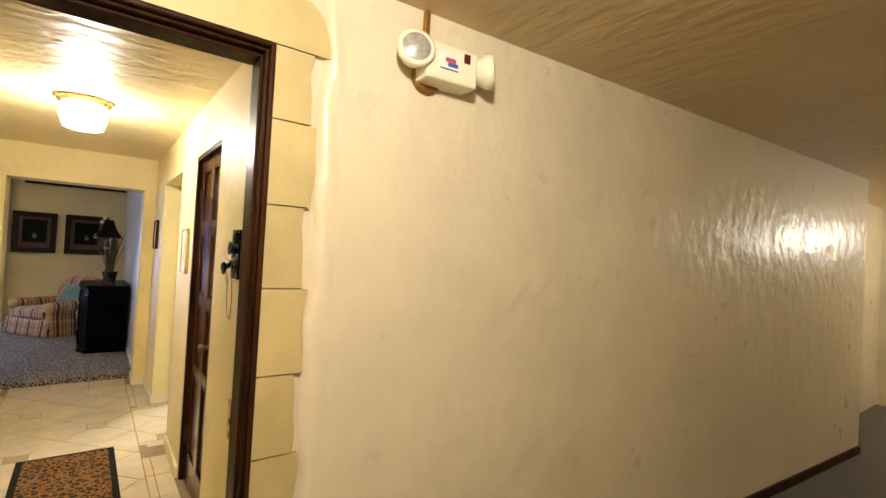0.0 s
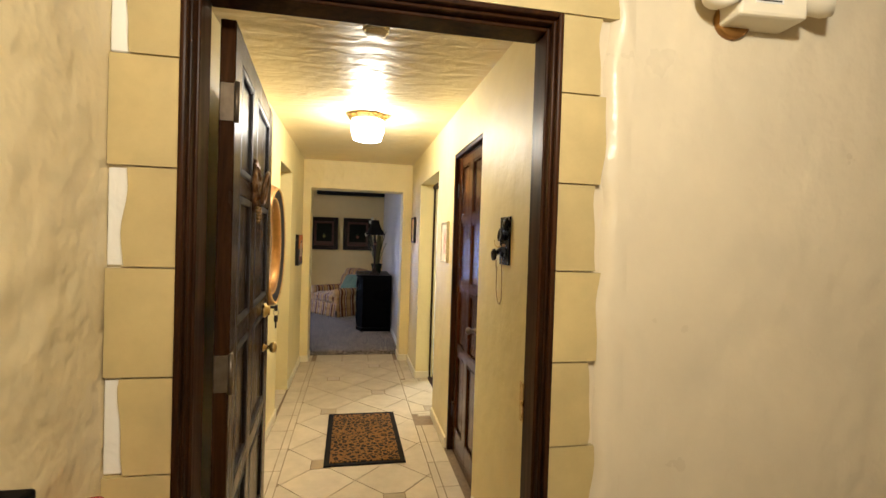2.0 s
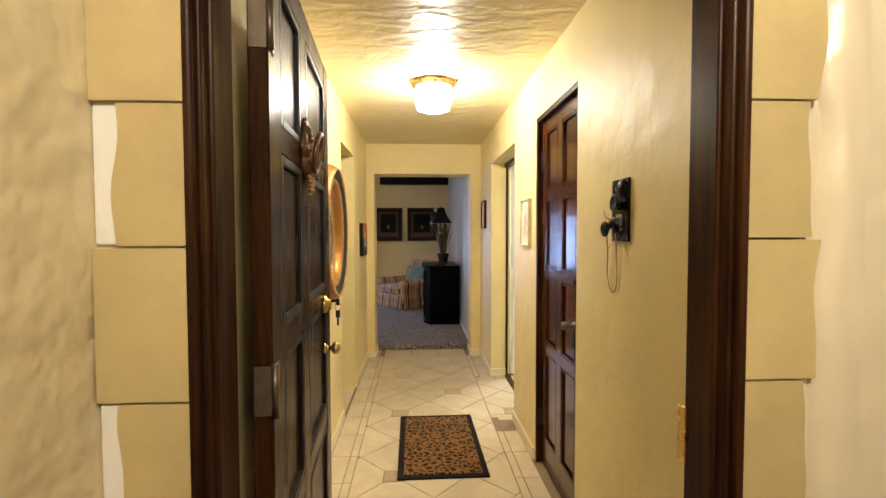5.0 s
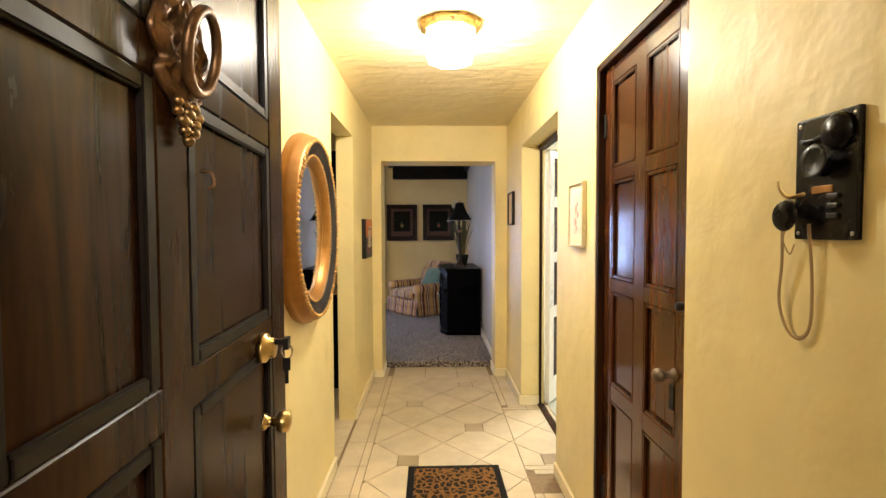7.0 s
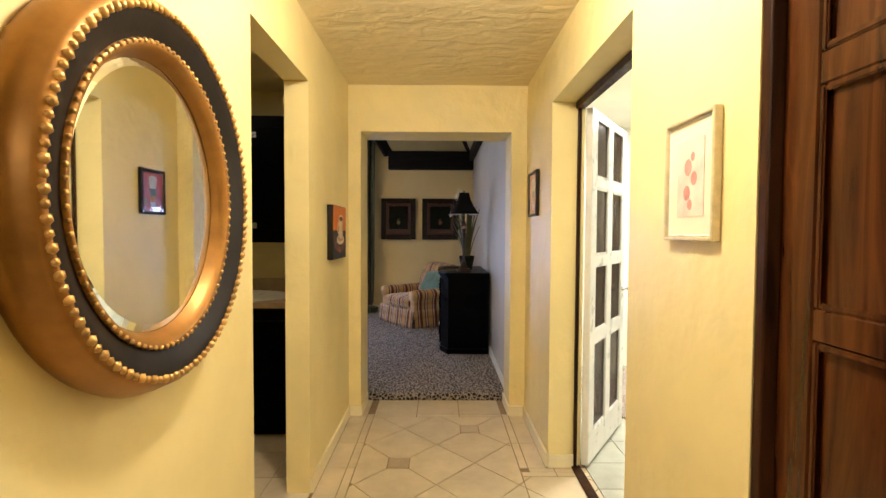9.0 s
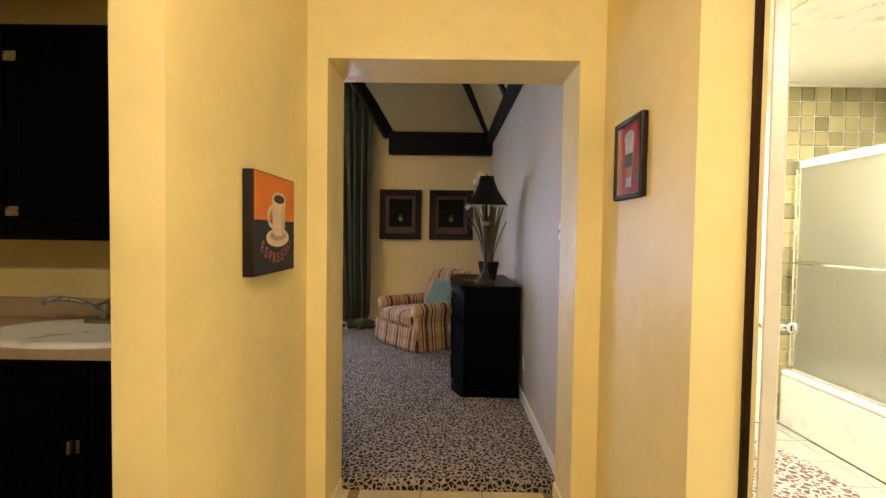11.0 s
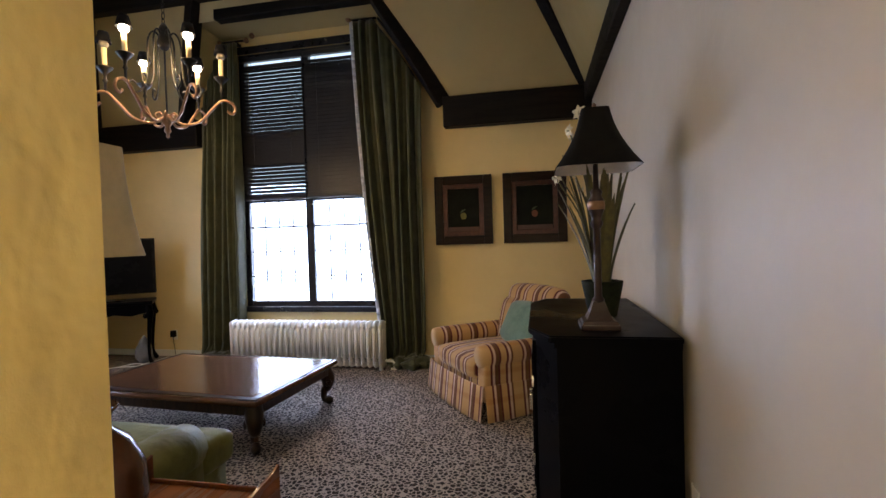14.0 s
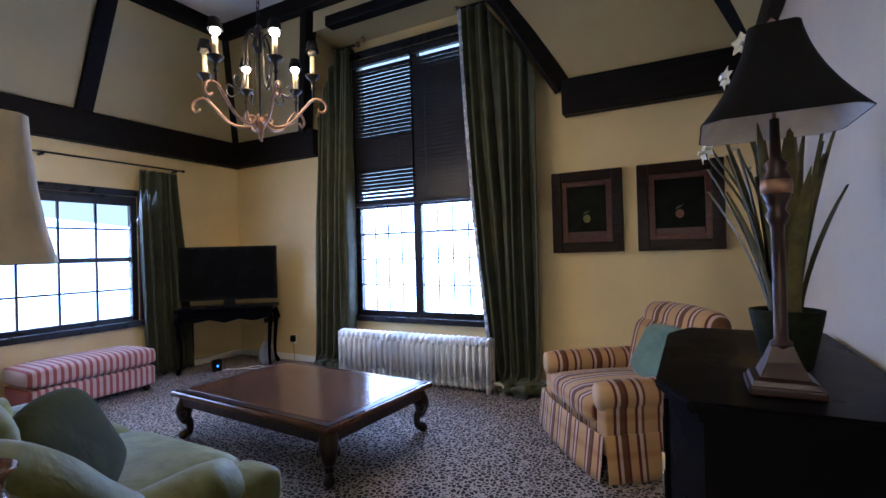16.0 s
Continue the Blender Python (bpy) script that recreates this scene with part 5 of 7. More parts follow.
def window_side():
    w = tagged(new("window_2"), "black framed double hung side window with glazing bars", "window", kind="structure")
    x0, x1 = X0 - 0.08, X0 - 0.01
    mid = (SZ0 + SZ1) / 2
    for n, q in (("window_frame", (x0, x1, SY0, SY0 + 0.06, SZ0, SZ1)), ("window_frame", (x0, x1, SY1 - 0.06, SY1, SZ0, SZ1)),
                 ("window_frame", (x0, x1, SY0 + 0.06, SY1 - 0.06, SZ1 - 0.06, SZ1)), ("window_frame", (x0, x1, SY0 + 0.06, SY1 - 0.06, SZ0, SZ0 + 0.06)),
                 ("meeting_rail", (x0 + 0.004, x1 - 0.002, SY0 + 0.06, SY1 - 0.06, mid - 0.025, mid + 0.025))):
        part(n, rbox(*q, 0.006, 1), WINFRAME, w)
    part("window_sill", rbox(X0 - 0.012, X0 + 0.05, SY0 - 0.08, SY1 + 0.08, SZ0 - 0.05, SZ0 + 0.01, 0.008), WINFRAME, w)
    for q in ((SY0 - 0.07, SY0 - 0.001, SZ0 + 0.011, SZ1 + 0.07), (SY1 + 0.001, SY1 + 0.07, SZ0 + 0.011, SZ1 + 0.07), (SY0 - 0.0005, SY1 + 0.0005, SZ1 + 0.001, SZ1 + 0.07)):
        part("casing", rbox(X0 - 0.004, X0 + 0.022, q[0], q[1], q[2], q[3], 0.006, 1), WINFRAME, w)
    part("roller_blind", rbox(X0 - 0.008, X0 + 0.012, SY0 + 0.06, SY1 - 0.06, SZ1 - 0.10, SZ1 - 0.03, 0.006), BLINDS, w, "dark blind rolled up")
    clear = glass("side_window_glass", 0.0)
    for z0, z1 in ((SZ0 + 0.06, mid - 0.025), (mid + 0.025, SZ1 - 0.06)):
        p = part("pane", boxes((x0 + 0.03, x0 + 0.035, SY0 + 0.06, SY1 - 0.06, z0, z1)), clear, w)
        p.visible_shadow = False
        for i in range(1, 5):
            y = SY0 + 0.06 + (SY1 - SY0 - 0.12) * i / 5
            part("glazing_bar", boxes((x0 + 0.02, x0 + 0.045, y - 0.009, y + 0.009, z0, z1)), WINFRAME, w)
        part("glazing_bar", boxes((x0 + 0.021, x0 + 0.044, SY0 + 0.06, SY1 - 0.06, (z0 + z1) / 2 - 0.009, (z0 + z1) / 2 + 0.009)), WINFRAME, w)
    return w


window_side()
tagged(link("backdrop_north", boxes((-5.5, 1.0, 11.6, 11.65, -1.0, 5.0)), DAYGLOW), "bright overcast daylight outside the tall window", "sky", kind="structure")
tagged(link("backdrop_west", boxes((-6.5, -6.45, 5.5, 11.2, -1.0, 4.0)), DAYGLOW), "bright overcast daylight outside the side window", "sky", kind="structure")


def curtain(name, along, a0, a1, b0, b1, fixed, ztop, zbot, label, folds=7, seed=1, lean=None, pool=True, lining=0):
    """A hanging curtain: spans a0..a1 at the top and b0..b1 at the bottom of one axis."""
    rnd = random.Random(seed)
    c = thing(name, Matrix.Identity(4), label, "curtain")
    nx, nz = 84, 44
    ph = [rnd.uniform(0, 6.28) for _ in range(4)]
    bm = bmesh.new()
    g = []
    for j in range(nz + 1):
        t = j / nz
        line = []
        for i in range(nx + 1):
            s = i / nx
            zt = ztop(s) if callable(ztop) else ztop
            z = zt + (zbot - zt) * t
            u0 = a0 + (a1 - a0) * s
            u1 = b0 + (b1 - b0) * s
            e = t ** 1.3
            u = u0 + (u1 - u0) * e + 0.012 * math.sin(ph[0] + 5 * t + 9 * s)
            amp = 0.022 + 0.028 * min(1, t * 2.2)
            d = amp * math.sin(2 * math.pi * folds * (s + 0.02 * math.sin(3 * t + ph[1]))) + 0.5 * amp * math.sin(2 * math.pi * folds * 1.7 * s + ph[2] + t)
            if pool and t > 0.955:
                k = (t - 0.955) / 0.045
                d -= 0.05 * k * (1 + 0.7 * math.sin(11 * s + ph[3]))
                u += 0.03 * k * math.sin(17 * s)
                z += 0.02 * k * (1 + math.sin(13 * s))
            line.append(bm.verts.new((u, fixed + d, z) if along == "x" else (fixed - d, u, z)))
        g.append(line)
    for j in range(nz):
        for i in range(nx):
            bm.faces.new((g[j][i], g[j][i + 1], g[j + 1][i + 1], g[j + 1][i]))
    ob = part("cloth", bm, CURTAIN, c, "", True)
    sol = ob.modifiers.new("thickness", "SOLIDIFY")
    sol.thickness = 0.006
    if lining:
        i = 0 if lining < 0 else nx
        s = 0.0 if lining < 0 else 1.0
        bm = bmesh.new()
        pts = []
        for j in range(nz + 1):
            t = j / nz
            zt = ztop(s) if callable(ztop) else ztop
            e = t ** 1.3
            u = (a0 + (a1 - a0) * s) * (1 - e) + (b0 + (b1 - b0) * s) * e + 0.012 * math.sin(ph[0] + 5 * t + 9 * s)
            pts.append((u, zt + (zbot - zt) * t))
        for (u, z), (u2, z2) in zip(pts, pts[1:]):
            k = 0.035 * lining
            vs = [bm.verts.new(v) for v in ((u + 0.01, fixed - 0.035, z), (u + k, fixed - 0.005, z), (u2 + k, fixed - 0.005, z2), (u2 + 0.01, fixed - 0.035, z2))]
            bm.faces.new(vs)
        lo = part("lining_edge", bm, LINING, c, "pale lining edge", True)
        lo.modifiers.new("thickness", "SOLIDIFY").thickness = 0.003
    if pool:
        for k in range(14):
            bm = bmesh.new()
            s = 0.75 * rnd.random() + 0.35
            u = b0 + (b1 - b0) * (0.1 + 0.8 * s)
            off = rnd.uniform(-0.17, 0.0)
            q = bmesh.ops.create_icosphere(bm, subdivisions=3, radius=0.075)
            ctr = Vector((u, fixed + off, F + 0.05)) if along == "x" else Vector((fixed - off, u, F + 0.05))
            ax = rnd.uniform(0, 6.28)
            for v in q["verts"]:
                d = v.co.normalized()
                r = 1 + 0.22 * math.sin(5 * d.x + ax) + 0.2 * math.sin(7 * d.y + 2 * ax) + 0.15 * math.sin(9 * d.z + ax)
                v.co = Vector((v.co.x * 1.25 * r, v.co.y * r, v.co.z * 0.75 * r)) + ctr
                v.co.z = max(v.co.z, F)
            part("hem_fold", bm, CURTAIN, c, "gathered hem lying on the carpet", True)
    return c


curtain("curtain", "x", -1.62, -0.90, -1.36, -0.95, Y1 - 0.13, lambda s: 3.56 - 0.72 * max(0, s - 0.35) / 0.65, F + 0.03, "dark green floor length curtain, puddled on the carpet", 6, 3, lining=-1)
curtain("curtain", "x", -3.42, -2.93, -3.55, -2.98, Y1 - 0.13, lambda s: 3.50 - 0.66 * max(0, 0.62 - s) / 0.62, F + 0.03, "dark green floor length curtain beside the window", 6, 8)
curtain("side_curtain", "y", 9.02, 9.42, 9.06, 9.56, X0 + 0.10, 2.24, F + 0.03, "dark green side window curtain", 5, 12, pool=False)
curtain("side_curtain", "y", 7.05, 7.45, 6.95, 7.50, X0 + 0.10, 2.24, F + 0.03, "dark green side window curtain", 5, 15, pool=False)

rod = thing("curtain_rod", pose(0, 0, 0), "dark curtain rods with finials over the tall window", "curtain rod")
part("rod", tube([(-1.62, Y1 - 0.12, 3.58), (-1.36, Y1 - 0.12, 3.58)], 0.012, 10), IRON, rod, "", True)
part("rod", tube([(-1.34, Y1 - 0.13, 3.57), (-0.80, Y1 - 0.13, 2.80)], 0.012, 10), IRON, rod, "", True)
part("rod", tube([(-3.12, Y1 - 0.12, 3.52), (-2.86, Y1 - 0.12, 3.52)], 0.012, 10), IRON, rod, "", True)
part("wall_bracket", rbox(-1.50, -1.47, Y1 - 0.12, Y1 + 0.001, 3.565, 3.595, 0.003), IRON, rod)
part("wall_bracket", rbox(-3.00, -2.97, Y1 - 0.12, Y1 + 0.001, 3.505, 3.535, 0.003), IRON, rod)
for x, z in ((-2.83, 3.52), (-2.76, 3.56), (-1.66, 3.60), (-0.82, 2.84), (-3.15, 3.52)):
    part("finial", lathe([(0.008, -0.03), (0.022, -0.02), (0.03, 0.0), (0.018, 0.022), (0.0, 0.034)], 14, Matrix.Translation((x, Y1 - 0.12, z))), BRONZE, rod, "", True)
rod2 = thing("curtain_rod", pose(0, 0, 0), "thin dark curtain rod over the side window", "curtain rod")
part("rod", tube([(X0 + 0.09, 6.85, 2.285), (X0 + 0.09, 9.48, 2.285)], 0.009, 10), IRON, rod2, "", True)
for y in (6.95, 8.2, 9.42):
    part("wall_bracket", rbox(X0 - 0.001, X0 + 0.09, y - 0.01, y + 0.01, 2.26, 2.28, 0.003), IRON, rod2)
part("finial", lathe([(0.006, 0), (0.017, 0.015), (0.012, 0.03), (0.0, 0.036)], 14, pose(X0 + 0.09, 9.48, 2.285, -90, 0, 0)), IRON, rod2, "", True)

# radiator
RXA, RXB, RY0, RY1 = -3.00, -1.31, 9.90, 10.08
rad = thing("radiator", pose(0, 0, 0), "white cast iron column radiator under the window", "radiator")
n = 27
fin = None
for i in range(n):
    x = RXA + 0.03 + (RXB - RXA - 0.06) * i / (n - 1)
    if fin is None:
        bm = bmesh.new()
        for y in (RY0 + 0.03, (RY0 + RY1) / 2, RY1 - 0.03):
            cyl(bm, 0.019, 0.019, 0.39, Matrix.Translation((0, y, F + 0.07)), 10)
        for z in (F + 0.06, 0.485):
            q = bmesh.ops.create_uvsphere(bm, u_segments=12, v_segments=8, radius=1.0)
            bmesh.ops.transform(bm, matrix=Matrix.Translation((0, (RY0 + RY1) / 2, z)) @ Matrix.Diagonal((0.025, (RY1 - RY0) / 2, 0.05, 1)), verts=q["verts"])
        fin = part("section", bm, ENAMEL, rad, "", True)
        fin.location.x = x
    else:
        o = new("section", fin.data)
        o.parent = rad
        o.location.x = x
for x in (RXA + 0.03, RXB - 0.03):
    for y in (RY0 + 0.03, RY1 - 0.03):
        bm = bmesh.new()
        cyl(bm, 0.022, 0.014, 0.08, Matrix.Translation((x, y, F)), 12)
        part("foot", bm, ENAMEL, rad, "", True)
part("pipe", tube([(RXB, 9.99, F + 0.08), (RXB + 0.07, 9.99, F + 0.08), (RXB + 0.09, 9.99, F + 0.06), (RXB + 0.09, 9.99, F)], 0.014, 10), ENAMEL, rad, "", True)
bm = bmesh.new()
cyl(bm, 0.04, 0.04, 0.008, Matrix.Translation((RXB + 0.09, 9.99, F)), 18)
part("pipe_collar", bm, ENAMEL, rad)

# pictures on the far wall
DARKFR = wood("dark_picture_frame_wood", (0.005, 0.0025, 0.0015), (0.022, 0.009, 0.005), 0.35, 2, "X", 0.1)
LINER = plain("worn_copper_liner", (0.070, 0.022, 0.012), 0.4, 0.2, 0.5, 30)
DUSK = plain("dark_still_life", (0.006, 0.007, 0.004), 0.5, 0, 0.5, 9, 0.05, 0.08)
for x0, x1, fruit, group in ((-0.825, -0.245, (0.13, 0.12, 0.015), "pear"), (-0.135, 0.475, (0.17, 0.045, 0.015), "orange")):
    p = framed("fruit_picture", Matrix.Translation(((x0 + x1) / 2, Y1, 1.605)) @ FACE_NEAR, x1 - x0, 0.69, 0.045, 0.085, DARKFR, DUSK,
               "dark still life of a %s in broad wooden frame" % group, inner=(LINER, 0.045, 0.72))
    p["group"] = "fruit pictures"
    fm = plain(group + "_paint", fruit, 0.5, 0, 0.3, 30)
    flat("painted_fruit", disc(0, -0.06, 0.030, 0.034, 20), 0.0205, fm, p, "painted " + group, t=0.0006)
    flat("painted_leaf", [(-0.035, -0.028), (-0.005, -0.018), (0.03, 0.012), (-0.015, 0.0)], 0.0205, plain("leaf_paint", (0.03, 0.05, 0.015), 0.5), p, t=0.0006)
    flat("painted_shelf", [(-0.17, -0.22), (0.17, -0.22), (0.17, -0.17), (-0.17, -0.17)], 0.0205, plain("shelf_paint", (0.06, 0.022, 0.012), 0.5), p, t=0.0005)

# ---- armchair ----
CH = pose(-0.465, 9.13, F, 0, 0, -54.4)   # origin at the middle of the front edge, front towards local -y
ch = thing("armchair", CH, "low striped upholstered armchair with skirt and rolled arms", "armchair")


def puff(bm, x0, x1, y0, y1, z0, z1, r, crown=0.02, m=None):
    """A stuffed cushion block with domed faces."""
    before = len(bm.verts)
    q = bmesh.ops.create_cube(bm, size=1.0)
    geom = list({e for v in q["verts"] for e in v.link_edges})
    bmesh.ops.subdivide_edges(bm, edges=geom, cuts=9, use_grid_fill=True)
    bm.verts.ensure_lookup_table()
    vs = bm.verts[before:]
    sx, sy, sz = (x1 - x0) / 2, (y1 - y0) / 2, (z1 - z0) / 2
    for v in vs:
        p = Vector((v.co.x * 2 * sx, v.co.y * 2 * sy, v.co.z * 2 * sz))
        c = Vector((max(-sx + r, min(sx - r, p.x)), max(-sy + r, min(sy - r, p.y)), max(-sz + r, min(sz - r, p.z))))
        d = p - c
        if d.length > 1e-6:
            p = c + d.normalized() * r
        k = (1 - (p.x / sx) ** 2) * (1 - (p.y / sy) ** 2)
        p.z += crown * k * (1 if p.z > 0 else -1)
        k2 = (1 - (p.x / sx) ** 2) * (1 - (p.z / (sz + crown)) ** 2)
        p.y += 0.4 * crown * max(0, k2) * (1 if p.y > 0 else -1)
        p += Vector((x0 + sx, y0 + sy, z0 + sz))
        v.co = m @ p if m else p
    return vs


def rolled_arm(bm, x, w, y0, y1, z0, z1, r):
    """An upright arm panel that ends in a roll on top."""
    puff(bm, x - w / 2, x + w / 2, y0, y1, z0, z1, 0.03, 0.0)
    seg, steps = 20, 8
    prev = None
    for k in range(steps + 1):
        t = k / steps
        y = y0 - 0.012 + (y1 - y0 + 0.012) * t
        rr = r * (1 if 0 < k < steps else 0.88)
        ring = [bm.verts.new((x + rr * math.cos(2 * math.pi * i / seg), y, z1 + rr * math.sin(2 * math.pi * i / seg))) for i in range(seg)]
        if prev:
            for i in range(seg):
                bm.faces.new((prev[i], prev[(i + 1) % seg], ring[(i + 1) % seg], ring[i]))
        else:
            bm.faces.new(ring)
        prev = ring
    bm.faces.new(prev[::-1])


bm = bmesh.new()
puff(bm, -0.46, 0.46, 0.03, 0.82, 0.10, 0.28, 0.03, 0.0)
part("base", bm, PLAID, ch, "", True)
bm = bmesh.new()
puff(bm, -0.325, 0.325, -0.01, 0.66, 0.25, 0.40, 0.05, 0.025)
part("seat_cushion", bm, PLAID, ch, "", True)
for x in (-0.395, 0.395):
    bm = bmesh.new()
    rolled_arm(bm, x, 0.13, 0.02, 0.74, 0.12, 0.435, 0.085)
    part("arm", bm, PLAIDSIDE, ch, "", True)
bm = bmesh.new()
puff(bm, -0.40, 0.40, -0.10, 0.10, -0.30, 0.26, 0.09, 0.03, Matrix.Translation((0, 0.70, 0.48)) @ pose(0, 0, 0, -14, 0, 0))
part("backrest", bm, PLAID, ch, "", True)
bm = bmesh.new()
puff(bm, -0.37, 0.37, -0.09, 0.09, -0.10, 0.10, 0.085, 0.02, Matrix.Translation((0, 0.79, 0.745)) @ pose(0, 0, 0, -14, 0, 0))
part("back_roll", bm, PLAID, ch, "", True)


def skirt(name, parent, path, z0, z1, mat, flare=0.03, wave=0.004, closed=False):
    bm = bmesh.new()
    pts = []
    for (ax, ay), (bx, by) in zip(path, path[1:]):
        for k in range(14):
            t = k / 14
            pts.append((ax + (bx - ax) * t, ay + (by - ay) * t, (ax, ay, bx, by)))
    pts.append((*path[-1], (*path[-2], *path[-1])))
    g = []
    for j in range(6):
        t = j / 5
        line = []
        for i, (x, y, (ax, ay, bx, by)) in enumerate(pts):
            L = math.hypot(bx - ax, by - ay)
            nx, ny = (by - ay) / L, -(bx - ax) / L
            o = flare * t + wave * t * math.sin(i * 0.9) + 0.006
            line.append(bm.verts.new((x + nx * o, y + ny * o, z1 + (z0 - z1) * t)))
        g.append(line)
    for j in range(5):
        for i in range(len(pts) - 1):
            bm.faces.new((g[j][i], g[j][i + 1], g[j + 1][i + 1], g[j + 1][i]))
    ob = part(name, bm, mat, parent, "", True)
    ob.modifiers.new("thickness", "SOLIDIFY").thickness = 0.006


skirt("front_skirt", ch, [(-0.465, 0.0), (-0.2, -0.03), (0.2, -0.03), (0.465, 0.0)], 0.004, 0.245, PLAID)
skirt("side_skirt", ch, [(0.462, 0.01), (0.462, 0.83)], 0.004, 0.245, PLAIDSIDE)
skirt("side_skirt", ch, [(-0.462, 0.83), (-0.462, 0.01)], 0.004, 0.245, PLAIDSIDE)
skirt("back_skirt", ch, [(0.46, 0.835), (-0.46, 0.835)], 0.004, 0.245, PLAID)
cu = thing("teal_cushion", CH @ pose(0.10, 0.50, 0.415, 0, 0, 0), "teal green cushion leaning on the striped armchair", "cushion")
bm = bmesh.new()
vs = puff(bm, -0.23, 0.23, -0.06, 0.06, -0.02, 0.30, 0.055, 0.035, pose(0, 0.03, 0.02, -28, 4, 6))
part("cover", bm, TEAL, cu, "", True)

# ---- black cabinet with lamp and flowers ----
cab = thing("black_cabinet", pose(0, 0, F), "tall black lacquered cabinet with clipped corners against the wall", "cabinet")
OUT = [(0.70, 7.42), (0.255, 7.42), (0.175, 7.60), (0.175, 8.28), (0.255, 8.46), (0.70, 8.46)]


def inset(pts, d, cx=0.45, cy=7.94):
    return [(x + (cx - x) * d / abs(cx - x) if abs(x - 0.70) > 1e-6 else x, y + (cy - y) * d / abs(cy - y)) for x, y in pts]


part("plinth", prism(inset(OUT, -0.012), 0.0, 0.055), BLACKWOOD, cab)
part("body", prism(OUT, 0.055, 0.845), BLACKWOOD, cab)
part("cornice", prism(inset(OUT, -0.010), 0.835, 0.858), BLACKWOOD, cab)
bm = prism(inset(OUT, -0.03), 0.858, 0.886)
bmesh.ops.bevel(bm, geom=[e for e in bm.edges], offset=0.006, segments=2, affect="EDGES")
part("top", bm, BLACKWOOD, cab)
for y0, y1 in ((7.615, 7.935), (7.945, 8.265)):
    d = part("door", rbox(0.160, 0.177, y0, y1, 0.09, 0.82, 0.004), BLACKWOOD, cab)
    part("door_panel", rbox(0.153, 0.162, y0 + 0.06, y1 - 0.06, 0.16, 0.75, 0.006), BLACKWOOD, d)
    yk = 7.90 if y1 < 7.94 else 7.98
    part("pull", rbox(0.135, 0.158, yk - 0.012, yk + 0.012, 0.42, 0.50, 0.005), CHROME, d, "small metal pull")
for z in (0.28, 0.62):
    part("hinge", rbox(0.152, 0.163, 7.612, 7.628, z, z + 0.05, 0.002, 1), CHROME, cab, "small metal hinge")
CT = F + 0.886
tl = thing("table_lamp", pose(0.428, 7.565, CT), "bronze column table lamp with black bell shade on the cabinet", "lamp")
bm = rbox(-0.075, 0.075, -0.075, 0.075, 0, 0.022, 0.005)
part("plinth", bm, POLE, tl)
bm = bmesh.new()
prev = None
for r, z in ((0.068, 0.022), (0.064, 0.034), (0.050, 0.040), (0.034, 0.075), (0.022, 0.11)):
    ring = [bm.verts.new((r * sx, r * sy, z)) for sx, sy in ((-1, -1), (1, -1), (1, 1), (-1, 1))]
    if prev:
        for i in range(4):
            bm.faces.new((prev[i], prev[(i + 1) % 4], ring[(i + 1) % 4], ring[i]))
    prev = ring
bm.faces.new(prev)
part("stepped_foot", bm, POLE, tl)
part("column", lathe([(0.024, 0.105), (0.024, 0.118), (0.015, 0.125), (0.014, 0.40), (0.020, 0.41), (0.026, 0.425), (0.018, 0.44), (0.022, 0.455), (0.030, 0.475), (0.032, 0.515), (0.020, 0.535), (0.026, 0.55), (0.012, 0.565), (0.010, 0.66)], 20), POLE, tl, "", True)
part("collar", lathe([(0.033, 0.478), (0.0345, 0.495), (0.033, 0.512)], 20), BRONZE, tl, "", True)


def bell_shade(parent, z0, z1, r0, r1, mat, lining, bow=0.55, seg=8, square=False, sy=1.0):
    """A shade that flares towards its lower rim in a hollow curve, with a pale inside."""
    n = 10
    sgm = 40
    for name, mt, off in (("shade", mat, 0.0), ("shade_lining", lining, -0.004)):
        bm = bmesh.new()
        prev = None
        for j in range(n + 1):
            t = j / n
            r = r1 + (r0 - r1) * (t ** (1 / bow) * 0.65 + t * 0.35) + off
            ring = []
            for i in range(sgm):
                a = 2 * math.pi * i / sgm
                f = 1.0
                if square:
                    c, s = abs(math.cos(a)), abs(math.sin(a))
                    f = 0.80 / max(c, s) if max(c, s) > 0.80 else 1.0
                    f = min(f, 1.10)
                ring.append(bm.verts.new((r * f * math.cos(a), r * f * sy * math.sin(a), z1 + (z0 - z1) * t)))
            if prev:
                for i in range(sgm):
                    bm.faces.new((prev[i], prev[(i + 1) % sgm], ring[(i + 1) % sgm], ring[i]))
            prev = ring
        part(name, bm, mt, parent, "", True)


bell_shade(tl, 0.640, 0.878, 0.200, 0.066, BLACKSHADE, SHADELINE, 0.5, square=True)
part("finial", lathe([(0.004, 0.66), (0.004, 0.86), (0.012, 0.88), (0.008, 0.90), (0.0, 0.908)], 12), BRONZE, tl, "", True)

